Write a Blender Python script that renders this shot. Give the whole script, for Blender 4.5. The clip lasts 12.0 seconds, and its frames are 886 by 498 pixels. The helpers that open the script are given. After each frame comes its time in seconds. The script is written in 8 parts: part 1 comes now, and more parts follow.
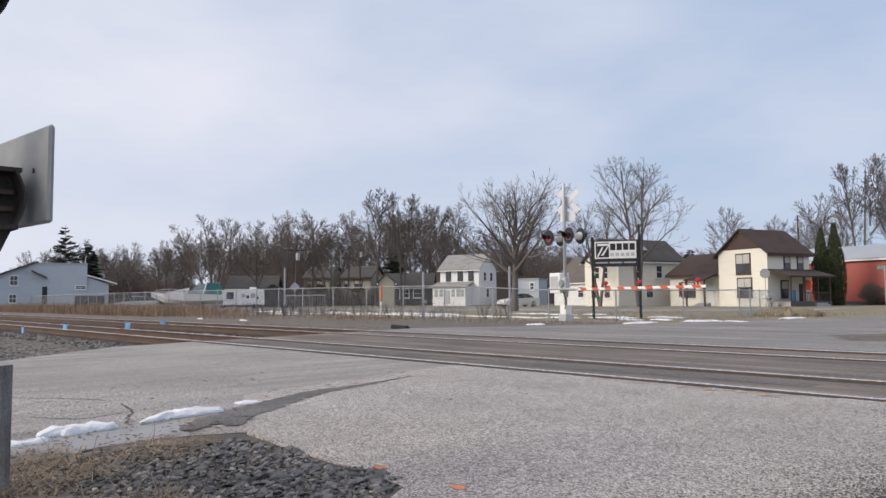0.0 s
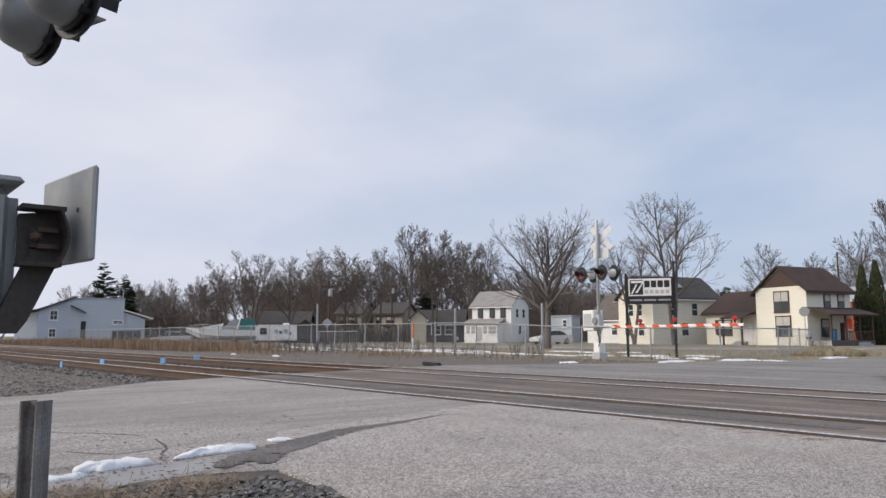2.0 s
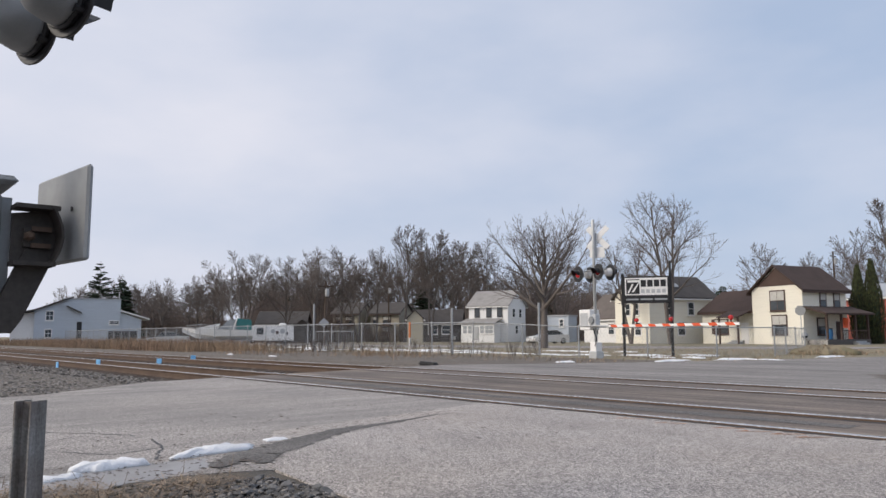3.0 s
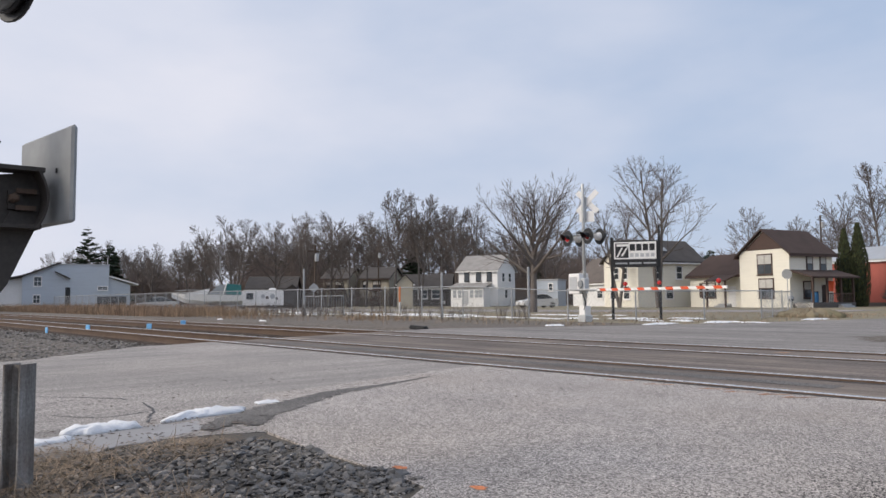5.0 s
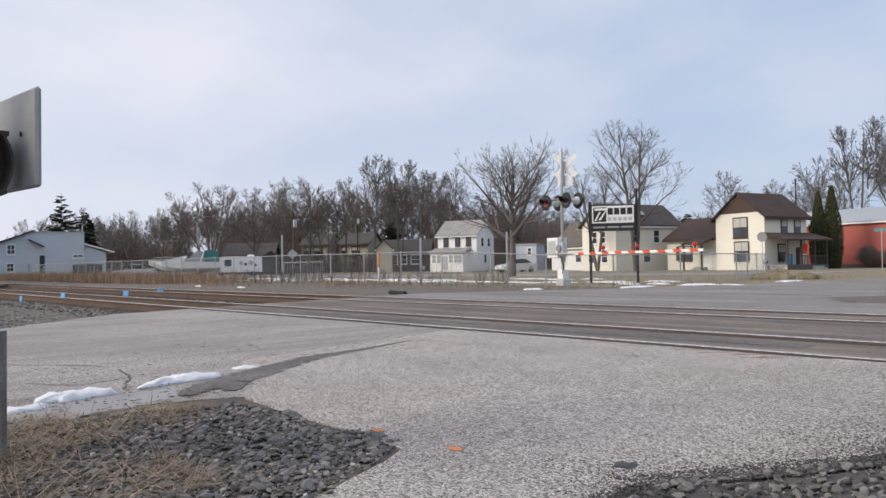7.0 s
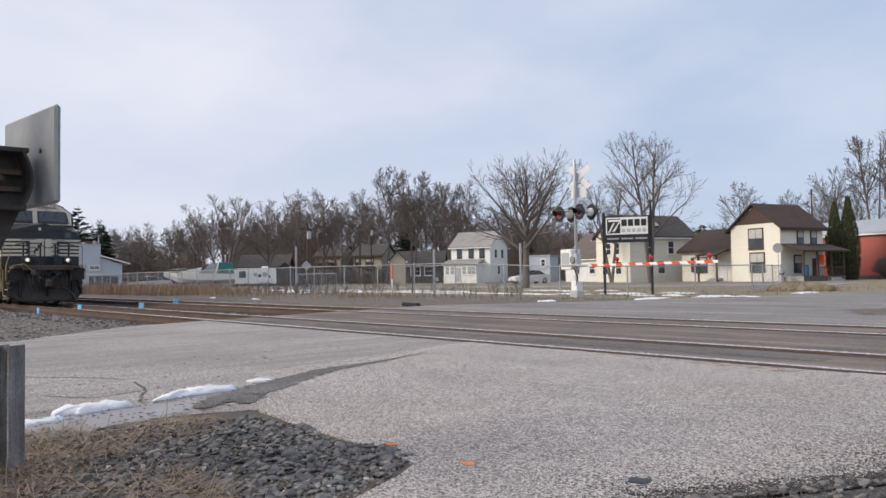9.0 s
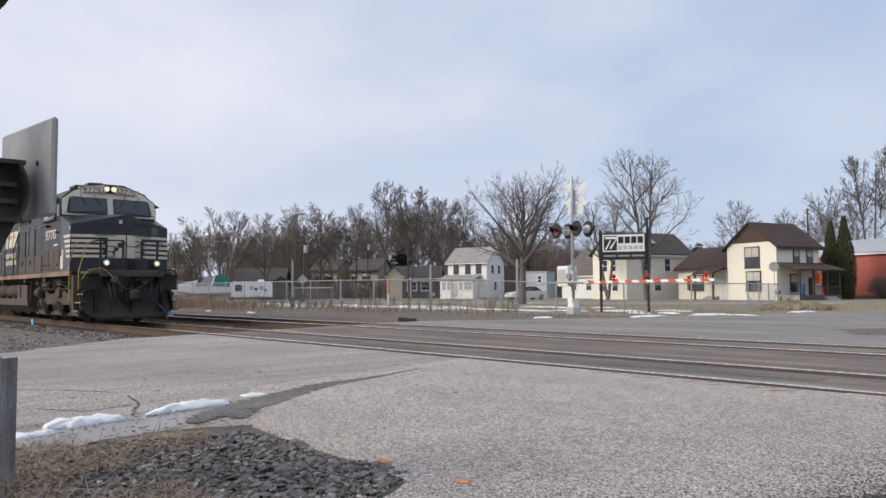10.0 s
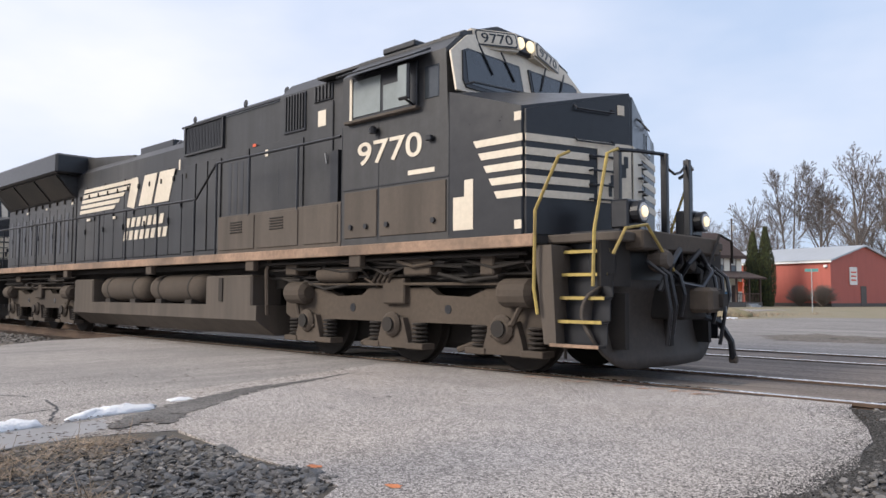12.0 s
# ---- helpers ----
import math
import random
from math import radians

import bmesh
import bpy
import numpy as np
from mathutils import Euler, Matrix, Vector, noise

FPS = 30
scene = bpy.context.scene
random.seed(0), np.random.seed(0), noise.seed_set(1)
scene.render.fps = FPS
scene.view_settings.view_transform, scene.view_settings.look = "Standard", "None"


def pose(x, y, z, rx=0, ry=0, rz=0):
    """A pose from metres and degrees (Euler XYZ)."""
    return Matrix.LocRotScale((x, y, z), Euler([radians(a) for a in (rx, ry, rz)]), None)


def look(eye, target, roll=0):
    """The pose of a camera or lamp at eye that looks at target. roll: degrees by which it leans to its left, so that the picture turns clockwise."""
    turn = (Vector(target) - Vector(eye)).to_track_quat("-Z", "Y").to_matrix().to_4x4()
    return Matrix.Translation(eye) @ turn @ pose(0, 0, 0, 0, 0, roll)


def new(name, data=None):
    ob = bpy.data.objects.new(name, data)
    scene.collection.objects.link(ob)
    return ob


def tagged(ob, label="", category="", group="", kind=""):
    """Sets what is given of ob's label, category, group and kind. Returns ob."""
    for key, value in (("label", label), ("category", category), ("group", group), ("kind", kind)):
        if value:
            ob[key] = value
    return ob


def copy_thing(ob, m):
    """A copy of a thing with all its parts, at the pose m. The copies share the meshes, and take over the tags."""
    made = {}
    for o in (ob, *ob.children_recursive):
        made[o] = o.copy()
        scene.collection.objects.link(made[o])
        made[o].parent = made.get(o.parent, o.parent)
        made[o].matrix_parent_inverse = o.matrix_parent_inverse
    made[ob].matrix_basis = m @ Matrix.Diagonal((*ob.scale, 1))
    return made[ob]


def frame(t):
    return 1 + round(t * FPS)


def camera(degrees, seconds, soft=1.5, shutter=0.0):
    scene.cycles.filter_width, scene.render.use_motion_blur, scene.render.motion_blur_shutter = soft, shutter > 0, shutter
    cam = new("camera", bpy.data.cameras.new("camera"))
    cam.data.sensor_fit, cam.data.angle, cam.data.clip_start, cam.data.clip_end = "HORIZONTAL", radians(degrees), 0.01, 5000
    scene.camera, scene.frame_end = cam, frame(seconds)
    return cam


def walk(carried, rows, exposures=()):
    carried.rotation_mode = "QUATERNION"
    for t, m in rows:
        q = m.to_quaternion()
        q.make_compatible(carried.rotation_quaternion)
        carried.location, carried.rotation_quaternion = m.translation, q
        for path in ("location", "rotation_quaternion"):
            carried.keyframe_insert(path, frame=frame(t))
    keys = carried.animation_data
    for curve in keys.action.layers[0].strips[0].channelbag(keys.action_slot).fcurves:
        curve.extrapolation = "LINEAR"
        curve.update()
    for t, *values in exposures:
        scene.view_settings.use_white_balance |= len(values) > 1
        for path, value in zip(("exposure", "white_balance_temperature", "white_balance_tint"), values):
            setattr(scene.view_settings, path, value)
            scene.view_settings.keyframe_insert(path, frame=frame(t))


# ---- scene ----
# ---- camera: held low by hand beside the crossing; x runs along the tracks, y across them ----
cam = camera(60.85, 12.0, soft=1.5, shutter=0.0)
PATH = [
    (0, 0.0000, -0.0001, 0.9182, 93.757, 0.459, 48.112),
    (0.5, 0.0075, -0.0112, 0.9192, 94.725, 0.331, 49.010),
    (1, 0.0034, -0.0162, 0.9221, 95.632, 0.160, 49.815),
    (1.5, 0.0031, -0.0114, 0.9233, 96.225, 0.084, 50.312),
    (2, -0.0036, -0.0100, 0.9276, 96.531, 0.120, 50.511),
    (2.5, -0.0015, -0.0074, 0.9271, 96.612, 0.211, 50.444),
    (3, -0.0033, -0.0023, 0.9233, 96.513, 0.239, 50.273),
    (5, -0.0239, 0.0068, 0.9102, 93.836, 0.428, 49.498),
    (5.5, -0.0375, 0.0259, 0.8996, 92.752, 0.665, 48.870),
    (6, -0.0356, 0.0328, 0.8991, 91.848, 0.816, 48.291),
    (6.5, -0.0273, 0.0328, 0.9003, 91.230, 0.879, 47.879),
    (8.5, -0.0140, 0.0305, 0.9092, 91.443, 0.949, 48.665),
    (9, -0.0080, 0.0236, 0.9160, 92.059, 0.913, 48.965),
    (9.5, -0.0157, 0.0327, 0.9180, 92.693, 0.642, 49.009),
    (10, -0.0084, 0.0279, 0.9226, 93.212, 0.325, 48.697),
    (10.5, -0.0086, 0.0239, 0.9272, 93.460, -0.043, 48.003),
    (11, -0.0084, 0.0284, 0.9272, 93.511, -0.213, 46.882),
    (11.5, 0.0002, 0.0243, 0.9289, 93.442, -0.307, 45.436),
    (12, -0.0129, 0.0380, 0.9206, 93.508, -0.259, 43.776),
]
walk(cam, [(t, pose(*row)) for t, *row in PATH],
     exposures=[(0.0, 0.07), (2.5, 0.0), (5.5, 0.04), (6.5, 0.09), (8.5, 0.11), (10.5, 0.11), (11.5, 0.21), (12.0, 0.39)])

# ---- world and sun ----
world = bpy.data.worlds.new("sky")
scene.world = world
world.use_nodes = True
wn, wl = world.node_tree.nodes, world.node_tree.links
wn.clear()
sky = wn.new("ShaderNodeTexSky")
sky.sky_type, sky.sun_disc = "NISHITA", False
sky.sun_elevation, sky.sun_rotation = radians(27), radians(215)
sky.air_density, sky.dust_density, sky.ozone_density = 1.0, 1.6, 1.4
coord = wn.new("ShaderNodeTexCoord")
stretch = wn.new("ShaderNodeMapping")
stretch.inputs["Scale"].default_value = (1.0, 1.0, 2.4)
cloud = wn.new("ShaderNodeTexNoise")
cloud.inputs["Scale"].default_value, cloud.inputs["Detail"].default_value, cloud.inputs["Roughness"].default_value = 2.1, 5.0, 0.5
# the cloud sheet is thickest high up and towards the west
lean_to = wn.new("ShaderNodeVectorMath")
lean_to.operation = "DOT_PRODUCT"
lean_to.inputs[1].default_value = (-0.37, -0.41, 0.55)
both = wn.new("ShaderNodeMath")
both.operation = "MULTIPLY_ADD"
both.inputs[1].default_value = 1.5
cover = wn.new("ShaderNodeMapRange")
cover.inputs[1].default_value, cover.inputs[2].default_value, cover.inputs[3].default_value, cover.inputs[4].default_value = 0.5, 1.3, 0.0, 1.0
haze = wn.new("ShaderNodeMix")
haze.data_type = "RGBA"
haze.inputs["Factor"].default_value = 0.8
haze.inputs["B"].default_value = (5.2, 6.3, 8.4, 1)
mixer = wn.new("ShaderNodeMix")
mixer.data_type = "RGBA"
mixer.inputs["B"].default_value = (7.85, 8.0, 9.0, 1)
back = wn.new("ShaderNodeBackground")
back.inputs["Strength"].default_value = 0.095
wout = wn.new("ShaderNodeOutputWorld")
wl.new(coord.outputs["Generated"], stretch.inputs["Vector"])
wl.new(coord.outputs["Generated"], lean_to.inputs[0])
wl.new(stretch.outputs["Vector"], cloud.inputs["Vector"])
wl.new(cloud.outputs["Fac"], both.inputs[0])
wl.new(lean_to.outputs["Value"], both.inputs[2])
wl.new(both.outputs[0], cover.inputs[0])
wl.new(cover.outputs[0], mixer.inputs["Factor"])
wl.new(sky.outputs["Color"], haze.inputs["A"])
wl.new(haze.outputs["Result"], mixer.inputs["A"])
wl.new(mixer.outputs["Result"], back.inputs["Color"])
wl.new(back.outputs[0], wout.inputs["Surface"])

sun = new("sun", bpy.data.lights.new("sun", "SUN"))
sun.data.energy, sun.data.angle, sun.data.color = 2.45, radians(22), (1.0, 0.9, 0.78)
sun.matrix_world = look((-20, -40, 26), (0, 0, 0))


# ---- materials ----
def material(name, base, rough=0.8, metal=0.0, vary=0.15, scale=8.0, fine=0.0, bump=0.0, tint=None, emit=0.0, island=False, stretch_to=None, spec=0.5, stain=0.0, coat=0.0, contrast=0.2, streak=None, speck=None):
    """base: colour; vary: strength of large and small variation; fine: scale of the grain; tint: second colour of the stains."""
    m = bpy.data.materials.new(name)
    m.use_nodes = True
    n, l = m.node_tree.nodes, m.node_tree.links
    b = n["Principled BSDF"]
    b.inputs["Roughness"].default_value, b.inputs["Metallic"].default_value = rough, metal
    b.inputs["Specular IOR Level"].default_value = spec
    b.inputs["Coat Weight"].default_value = coat
    co = n.new("ShaderNodeTexCoord")
    vec = co.outputs["Object"]
    if stretch_to:
        mp = n.new("ShaderNodeMapping")
        mp.inputs["Scale"].default_value = stretch_to
        l.new(vec, mp.inputs["Vector"])
        vec = mp.outputs["Vector"]
    big = n.new("ShaderNodeTexNoise")
    big.inputs["Scale"].default_value, big.inputs["Detail"].default_value = scale * 0.12, 5.0
    small = n.new("ShaderNodeTexNoise")
    small.inputs["Scale"].default_value, small.inputs["Detail"].default_value = fine or scale, 6.0
    small.inputs["Roughness"].default_value = 0.7
    l.new(vec, big.inputs["Vector"])
    l.new(vec, small.inputs["Vector"])
    lo = tuple(c * (1 - vary) for c in base) + (1,)
    hi = tuple(min(1, c * (1 + vary)) for c in base) + (1,)
    r1 = n.new("ShaderNodeValToRGB")
    r1.color_ramp.elements[0].position, r1.color_ramp.elements[1].position = 0.5 - contrast, 0.5 + contrast
    r1.color_ramp.elements[0].color, r1.color_ramp.elements[1].color = lo, hi
    l.new(small.outputs["Fac"], r1.inputs["Fac"])
    mx = n.new("ShaderNodeMix")
    mx.data_type = "RGBA"
    r2 = n.new("ShaderNodeMapRange")
    r2.inputs[1].default_value, r2.inputs[2].default_value, r2.inputs[3].default_value, r2.inputs[4].default_value = 0.42, 0.68, 0.0, stain or vary * 2
    l.new(big.outputs["Fac"], r2.inputs[0])
    l.new(r2.outputs[0], mx.inputs["Factor"])
    l.new(r1.outputs["Color"], mx.inputs["A"])
    second = tint or tuple(c * 0.6 for c in base)
    mx.inputs["B"].default_value = (*second, 1)
    col = mx.outputs["Result"]
    if streak:
        smp = n.new("ShaderNodeMapping")
        smp.inputs["Scale"].default_value, smp.inputs["Rotation"].default_value = streak[:3], (0, 0, radians(streak[4]))
        sno = n.new("ShaderNodeTexNoise")
        sno.inputs["Scale"].default_value, sno.inputs["Detail"].default_value, sno.inputs["Roughness"].default_value = 1.0, 6.0, 0.65
        smr = n.new("ShaderNodeMapRange")
        smr.inputs[1].default_value, smr.inputs[2].default_value, smr.inputs[3].default_value, smr.inputs[4].default_value = 0.3, 0.7, 1 - streak[3], 1 + streak[3]
        shs = n.new("ShaderNodeHueSaturation")
        l.new(co.outputs["Object"], smp.inputs["Vector"])
        l.new(smp.outputs["Vector"], sno.inputs["Vector"])
        l.new(sno.outputs["Fac"], smr.inputs[0])
        l.new(smr.outputs[0], shs.inputs["Value"])
        l.new(col, shs.inputs["Color"])
        col = shs.outputs["Color"]
    if speck:
        vor = n.new("ShaderNodeTexVoronoi")
        vor.inputs["Scale"].default_value = speck[0]
        grey = n.new("ShaderNodeSeparateColor")
        vmr = n.new("ShaderNodeMapRange")
        vmr.inputs[3].default_value, vmr.inputs[4].default_value = 1 - speck[1], 1 + speck[1]
        vhs = n.new("ShaderNodeHueSaturation")
        l.new(co.outputs["Object"], vor.inputs["Vector"])
        l.new(vor.outputs["Color"], grey.inputs["Color"])
        l.new(grey.outputs[0], vmr.inputs[0])
        l.new(vmr.outputs[0], vhs.inputs["Value"])
        l.new(col, vhs.inputs["Color"])
        col = vhs.outputs["Color"]
    if island:
        geo = n.new("ShaderNodeObjectInfo" if island == "object" else "ShaderNodeNewGeometry")
        mr = n.new("ShaderNodeMapRange")
        mr.inputs[3].default_value, mr.inputs[4].default_value = 0.4, 1.55
        l.new(geo.outputs["Random" if island == "object" else "Random Per Island"], mr.inputs[0])
        hsv = n.new("ShaderNodeHueSaturation")
        l.new(mr.outputs[0], hsv.inputs["Value"])
        l.new(col, hsv.inputs["Color"])
        col = hsv.outputs["Color"]
    l.new(col, b.inputs["Base Color"])
    rr = n.new("ShaderNodeMapRange")
    rr.inputs[3].default_value, rr.inputs[4].default_value = max(0.02, rough - 0.12), min(1, rough + 0.12)
    l.new(small.outputs["Fac"], rr.inputs[0])
    l.new(rr.outputs[0], b.inputs["Roughness"])
    if bump:
        bp = n.new("ShaderNodeBump")
        bp.inputs["Strength"].default_value, bp.inputs["Distance"].default_value = 0.6, bump
        l.new(small.outputs["Fac"], bp.inputs["Height"])
        l.new(bp.outputs["Normal"], b.inputs["Normal"])
    if emit:
        b.inputs["Emission Color"].default_value, b.inputs["Emission Strength"].default_value = (*base, 1), emit
    return m


ASPHALT = material("asphalt", (0.345, 0.318, 0.3), 0.9, vary=0.6, scale=5, fine=150, bump=0.008, tint=(0.35, 0.305, 0.265), stain=0.4, contrast=0.08, streak=(0.7, 0.9, 1, 0.16, 0), speck=(95, 0.72))
ASPHALT_OLD = material("asphalt_old", (0.3, 0.277, 0.26), 0.9, vary=0.5, scale=3, fine=46, bump=0.005, tint=(0.19, 0.182, 0.175), stain=0.6, contrast=0.1, streak=(2.2, 0.16, 1, 0.22, 8), speck=(60, 0.28))
ASPHALT_FAR = material("asphalt_far", (0.225, 0.208, 0.197), 0.9, vary=0.5, scale=3, fine=30, bump=0.005, tint=(0.15, 0.142, 0.136), stain=0.7, contrast=0.12, streak=(0.12, 1.3, 1, 0.3, -12))
PANEL = material("track_panel", (0.128, 0.106, 0.092), 0.85, vary=0.45, scale=4, fine=30, bump=0.006, tint=(0.225, 0.185, 0.15), stain=0.65, contrast=0.1, streak=(0.14, 3.2, 1, 0.55, 0))
PATCH = material("patch", (0.105, 0.099, 0.094), 0.9, vary=0.5, scale=12, fine=70, bump=0.008, tint=(0.165, 0.156, 0.148), stain=0.7, contrast=0.1, speck=(70, 0.5))
EARTH = material("earth", (0.14, 0.12, 0.1), 0.95, vary=0.35, scale=9, fine=40, bump=0.02, tint=(0.085, 0.077, 0.07), stain=0.6, speck=(14, 0.35))
LAWN = material("lawn", (0.235, 0.2, 0.135), 0.95, vary=0.3, scale=4, fine=30, bump=0.02, tint=(0.165, 0.155, 0.085), stain=0.7)
STONE = material("stone", (0.15, 0.142, 0.135), 0.85, vary=0.3, scale=30, bump=0.002, island=True)
STONE_OBJ = material("stone_single", (0.112, 0.111, 0.111), 0.8, vary=0.3, scale=40, bump=0.002, island="object")
BALLAST = material("ballast", (0.19, 0.175, 0.16), 0.9, vary=0.3, scale=25, bump=0.004, island=True)
RUST = material("rusted_steel", (0.115, 0.078, 0.056), 0.85, 0.2, vary=0.3, scale=14, bump=0.001, tint=(0.07, 0.045, 0.035))
RAILHEAD = material("polished_rail", (0.72, 0.7, 0.68), 0.26, 1.0, vary=0.12, scale=12)
TIE = material("tie_wood", (0.085, 0.062, 0.048), 0.9, vary=0.35, scale=14, bump=0.004, stretch_to=(6, 1, 6))
SNOW = material("snow", (0.82, 0.84, 0.87), 0.6, vary=0.08, scale=20, fine=45, bump=0.03, tint=(0.6, 0.6, 0.6), stain=0.25)
ICE = material("wet_ice", (0.29, 0.285, 0.288), 0.5, vary=0.12, scale=14, bump=0.002, tint=(0.2, 0.19, 0.18), stain=0.7)
ORANGE_MARK = material("orange_paint_mark", (0.68, 0.24, 0.1), 0.8, vary=0.3, scale=40)
ORANGE_WORN = material("worn_orange_paint", (0.46, 0.25, 0.15), 0.85, vary=0.35, scale=60, tint=(0.3, 0.25, 0.21), stain=0.7)
BLUE_TAG = material("blue_tag", (0.2, 0.5, 0.85), 0.6, vary=0.15, scale=60)
GALV = material("galvanised_steel", (0.42, 0.43, 0.44), 0.5, 0.6, vary=0.15, scale=14)
GREY_PAINT = material("grey_paint", (0.27, 0.28, 0.285), 0.5, 0.2, vary=0.15, scale=10, tint=(0.17, 0.175, 0.175), stain=0.4)
SILVER = material("aluminium_paint", (0.55, 0.56, 0.56), 0.45, 0.4, vary=0.12, scale=9)
WHITE = material("white_paint", (0.82, 0.81, 0.79), 0.55, vary=0.07, scale=6)
RED = material("red_reflective", (0.7, 0.1, 0.03), 0.45, vary=0.12, scale=12)
BLACK = material("black_paint", (0.018, 0.018, 0.02), 0.5, vary=0.3, scale=10)
LENS = material("dark_red_lens", (0.11, 0.012, 0.014), 0.15, vary=0.15, scale=20)
BARK = material("bark", (0.14, 0.12, 0.108), 0.95, vary=0.3, scale=6, bump=0.01)
TWIG = material("twig", (0.15, 0.125, 0.113), 0.95, vary=0.2, scale=3)
EVERGREEN = material("evergreen", (0.032, 0.05, 0.026), 0.9, vary=0.35, scale=5, island=True)
CEDAR = material("cedar_green", (0.042, 0.05, 0.016), 0.9, vary=0.35, scale=5, island=True)
DRYGRASS = material("dry_grass", (0.32, 0.24, 0.165), 0.95, vary=0.3, scale=2, island=True)
REED = material("dry_reed", (0.27, 0.185, 0.125), 0.95, vary=0.35, scale=0.6, fine=3, island=True, tint=(0.3, 0.22, 0.14))


# ---- helpers for building ----
def thing(name, label, category, m=None, group="", kind=""):
    e = new(name)
    if m is not None:
        e.matrix_world = m
    return tagged(e, label, category, group, kind)


def finish(name, bm, mat, smooth=False):
    bmesh.ops.recalc_face_normals(bm, faces=bm.faces)
    me = bpy.data.meshes.new(name)
    bm.to_mesh(me)
    bm.free()
    for m in mat if isinstance(mat, (list, tuple)) else [mat]:
        me.materials.append(m)
    if smooth:
        me.polygons.foreach_set("use_smooth", [True] * len(me.polygons))
    return me


def part(name, bm, mat, parent=None, label="", smooth=False, m=None):
    """Links a bmesh as one mesh object under a thing or a part."""
    ob = new(name, finish(name, bm, mat, smooth))
    ob.parent = parent
    if m is not None:
        ob.matrix_basis = m
    if label:
        ob["label"] = label
    return ob


def box(x0, x1, y0, y1, z0, z1, bevel=0.0, bm=None, seg=1):
    own = bmesh.new()
    bmesh.ops.create_cube(own, size=1)
    for v in own.verts:
        v.co = ((x0 + x1) / 2 + v.co.x * (x1 - x0), (y0 + y1) / 2 + v.co.y * (y1 - y0), (z0 + z1) / 2 + v.co.z * (z1 - z0))
    if bevel:
        bmesh.ops.bevel(own, geom=own.edges[:], offset=bevel, segments=seg, affect="EDGES", clamp_overlap=True)
    return own if bm is None else merge(bm, own)


def merge(bm, own, m=None):
    """Adds the bmesh own, moved by m, to bm."""
    made = {v: bm.verts.new(m @ v.co if m else v.co) for v in own.verts}
    for f in own.faces:
        nf = bm.faces.new([made[v] for v in f.verts])
        nf.material_index = f.material_index
    own.free()
    return bm


def rod(p0, p1, r0, r1=None, seg=8, bm=None, caps=True):
    """A round bar from p0 to p1."""
    own = bmesh.new() if bm is None else bm
    p0, p1 = Vector(p0), Vector(p1)
    r1 = r0 if r1 is None else r1
    d = (p1 - p0).normalized()
    u = d.orthogonal().normalized()
    w = d.cross(u)
    rings = []
    for p, r in ((p0, r0), (p1, r1)):
        rings.append([own.verts.new(p + (u * math.cos(a) + w * math.sin(a)) * r) for a in (2 * math.pi * k / seg for k in range(seg))])
    for k in range(seg):
        own.faces.new((rings[0][k], rings[0][(k + 1) % seg], rings[1][(k + 1) % seg], rings[1][k]))
    if caps:
        own.faces.new(rings[0][::-1])
        own.faces.new(rings[1])
    return own


def tube(points, r, seg=6, bm=None):
    """A bent pipe along points; r: one radius or one for each point."""
    own = bmesh.new() if bm is None else bm
    pts = [Vector(p) for p in points]
    rad = r if isinstance(r, (list, tuple)) else [r] * len(pts)
    prev, u = None, None
    first = None
    for i, p in enumerate(pts):
        d = (pts[min(i + 1, len(pts) - 1)] - pts[max(i - 1, 0)]).normalized()
        if u is None:
            u = d.orthogonal().normalized()
        u = (u - d * u.dot(d)).normalized()
        w = d.cross(u)
        ring = [own.verts.new(p + (u * math.cos(a) + w * math.sin(a)) * rad[i]) for a in (2 * math.pi * k / seg for k in range(seg))]
        if prev:
            for k in range(seg):
                own.faces.new((prev[k], prev[(k + 1) % seg], ring[(k + 1) % seg], ring[k]))
        else:
            first = ring
        prev = ring
    own.faces.new(first[::-1])
    own.faces.new(prev)
    return own


def prism(outline, axis, a, b, bm=None, mi=0):
    """A flat outline pulled along an axis from a to b. axis x: outline in (y, z); y: in (x, z); z: in (x, y)."""
    own = bmesh.new() if bm is None else bm
    put = {"x": lambda p, c: (c, p[0], p[1]), "y": lambda p, c: (p[0], c, p[1]), "z": lambda p, c: (p[0], p[1], c)}[axis]
    r0 = [own.verts.new(put(p, a)) for p in outline]
    r1 = [own.verts.new(put(p, b)) for p in outline]
    fs = [own.faces.new(r0[::-1]), own.faces.new(r1)]
    n = len(outline)
    for k in range(n):
        fs.append(own.faces.new((r0[k], r0[(k + 1) % n], r1[(k + 1) % n], r1[k])))
    for f in fs:
        f.material_index = mi
    return own


def lathe(profile, seg=16, bm=None):
    """Turns a profile of (radius, height) about z."""
    own = bmesh.new() if bm is None else bm
    rings = []
    for r, z in profile:
        rings.append([own.verts.new((r * math.cos(2 * math.pi * k / seg), r * math.sin(2 * math.pi * k / seg), z)) for k in range(seg)])
    for a, b in zip(rings, rings[1:]):
        for k in range(seg):
            own.faces.new((a[k], a[(k + 1) % seg], b[(k + 1) % seg], b[k]))
    own.faces.new(rings[0][::-1])
    own.faces.new(rings[-1])
    return own


def turned(bm, m):
    bm.transform(m)
    return bm


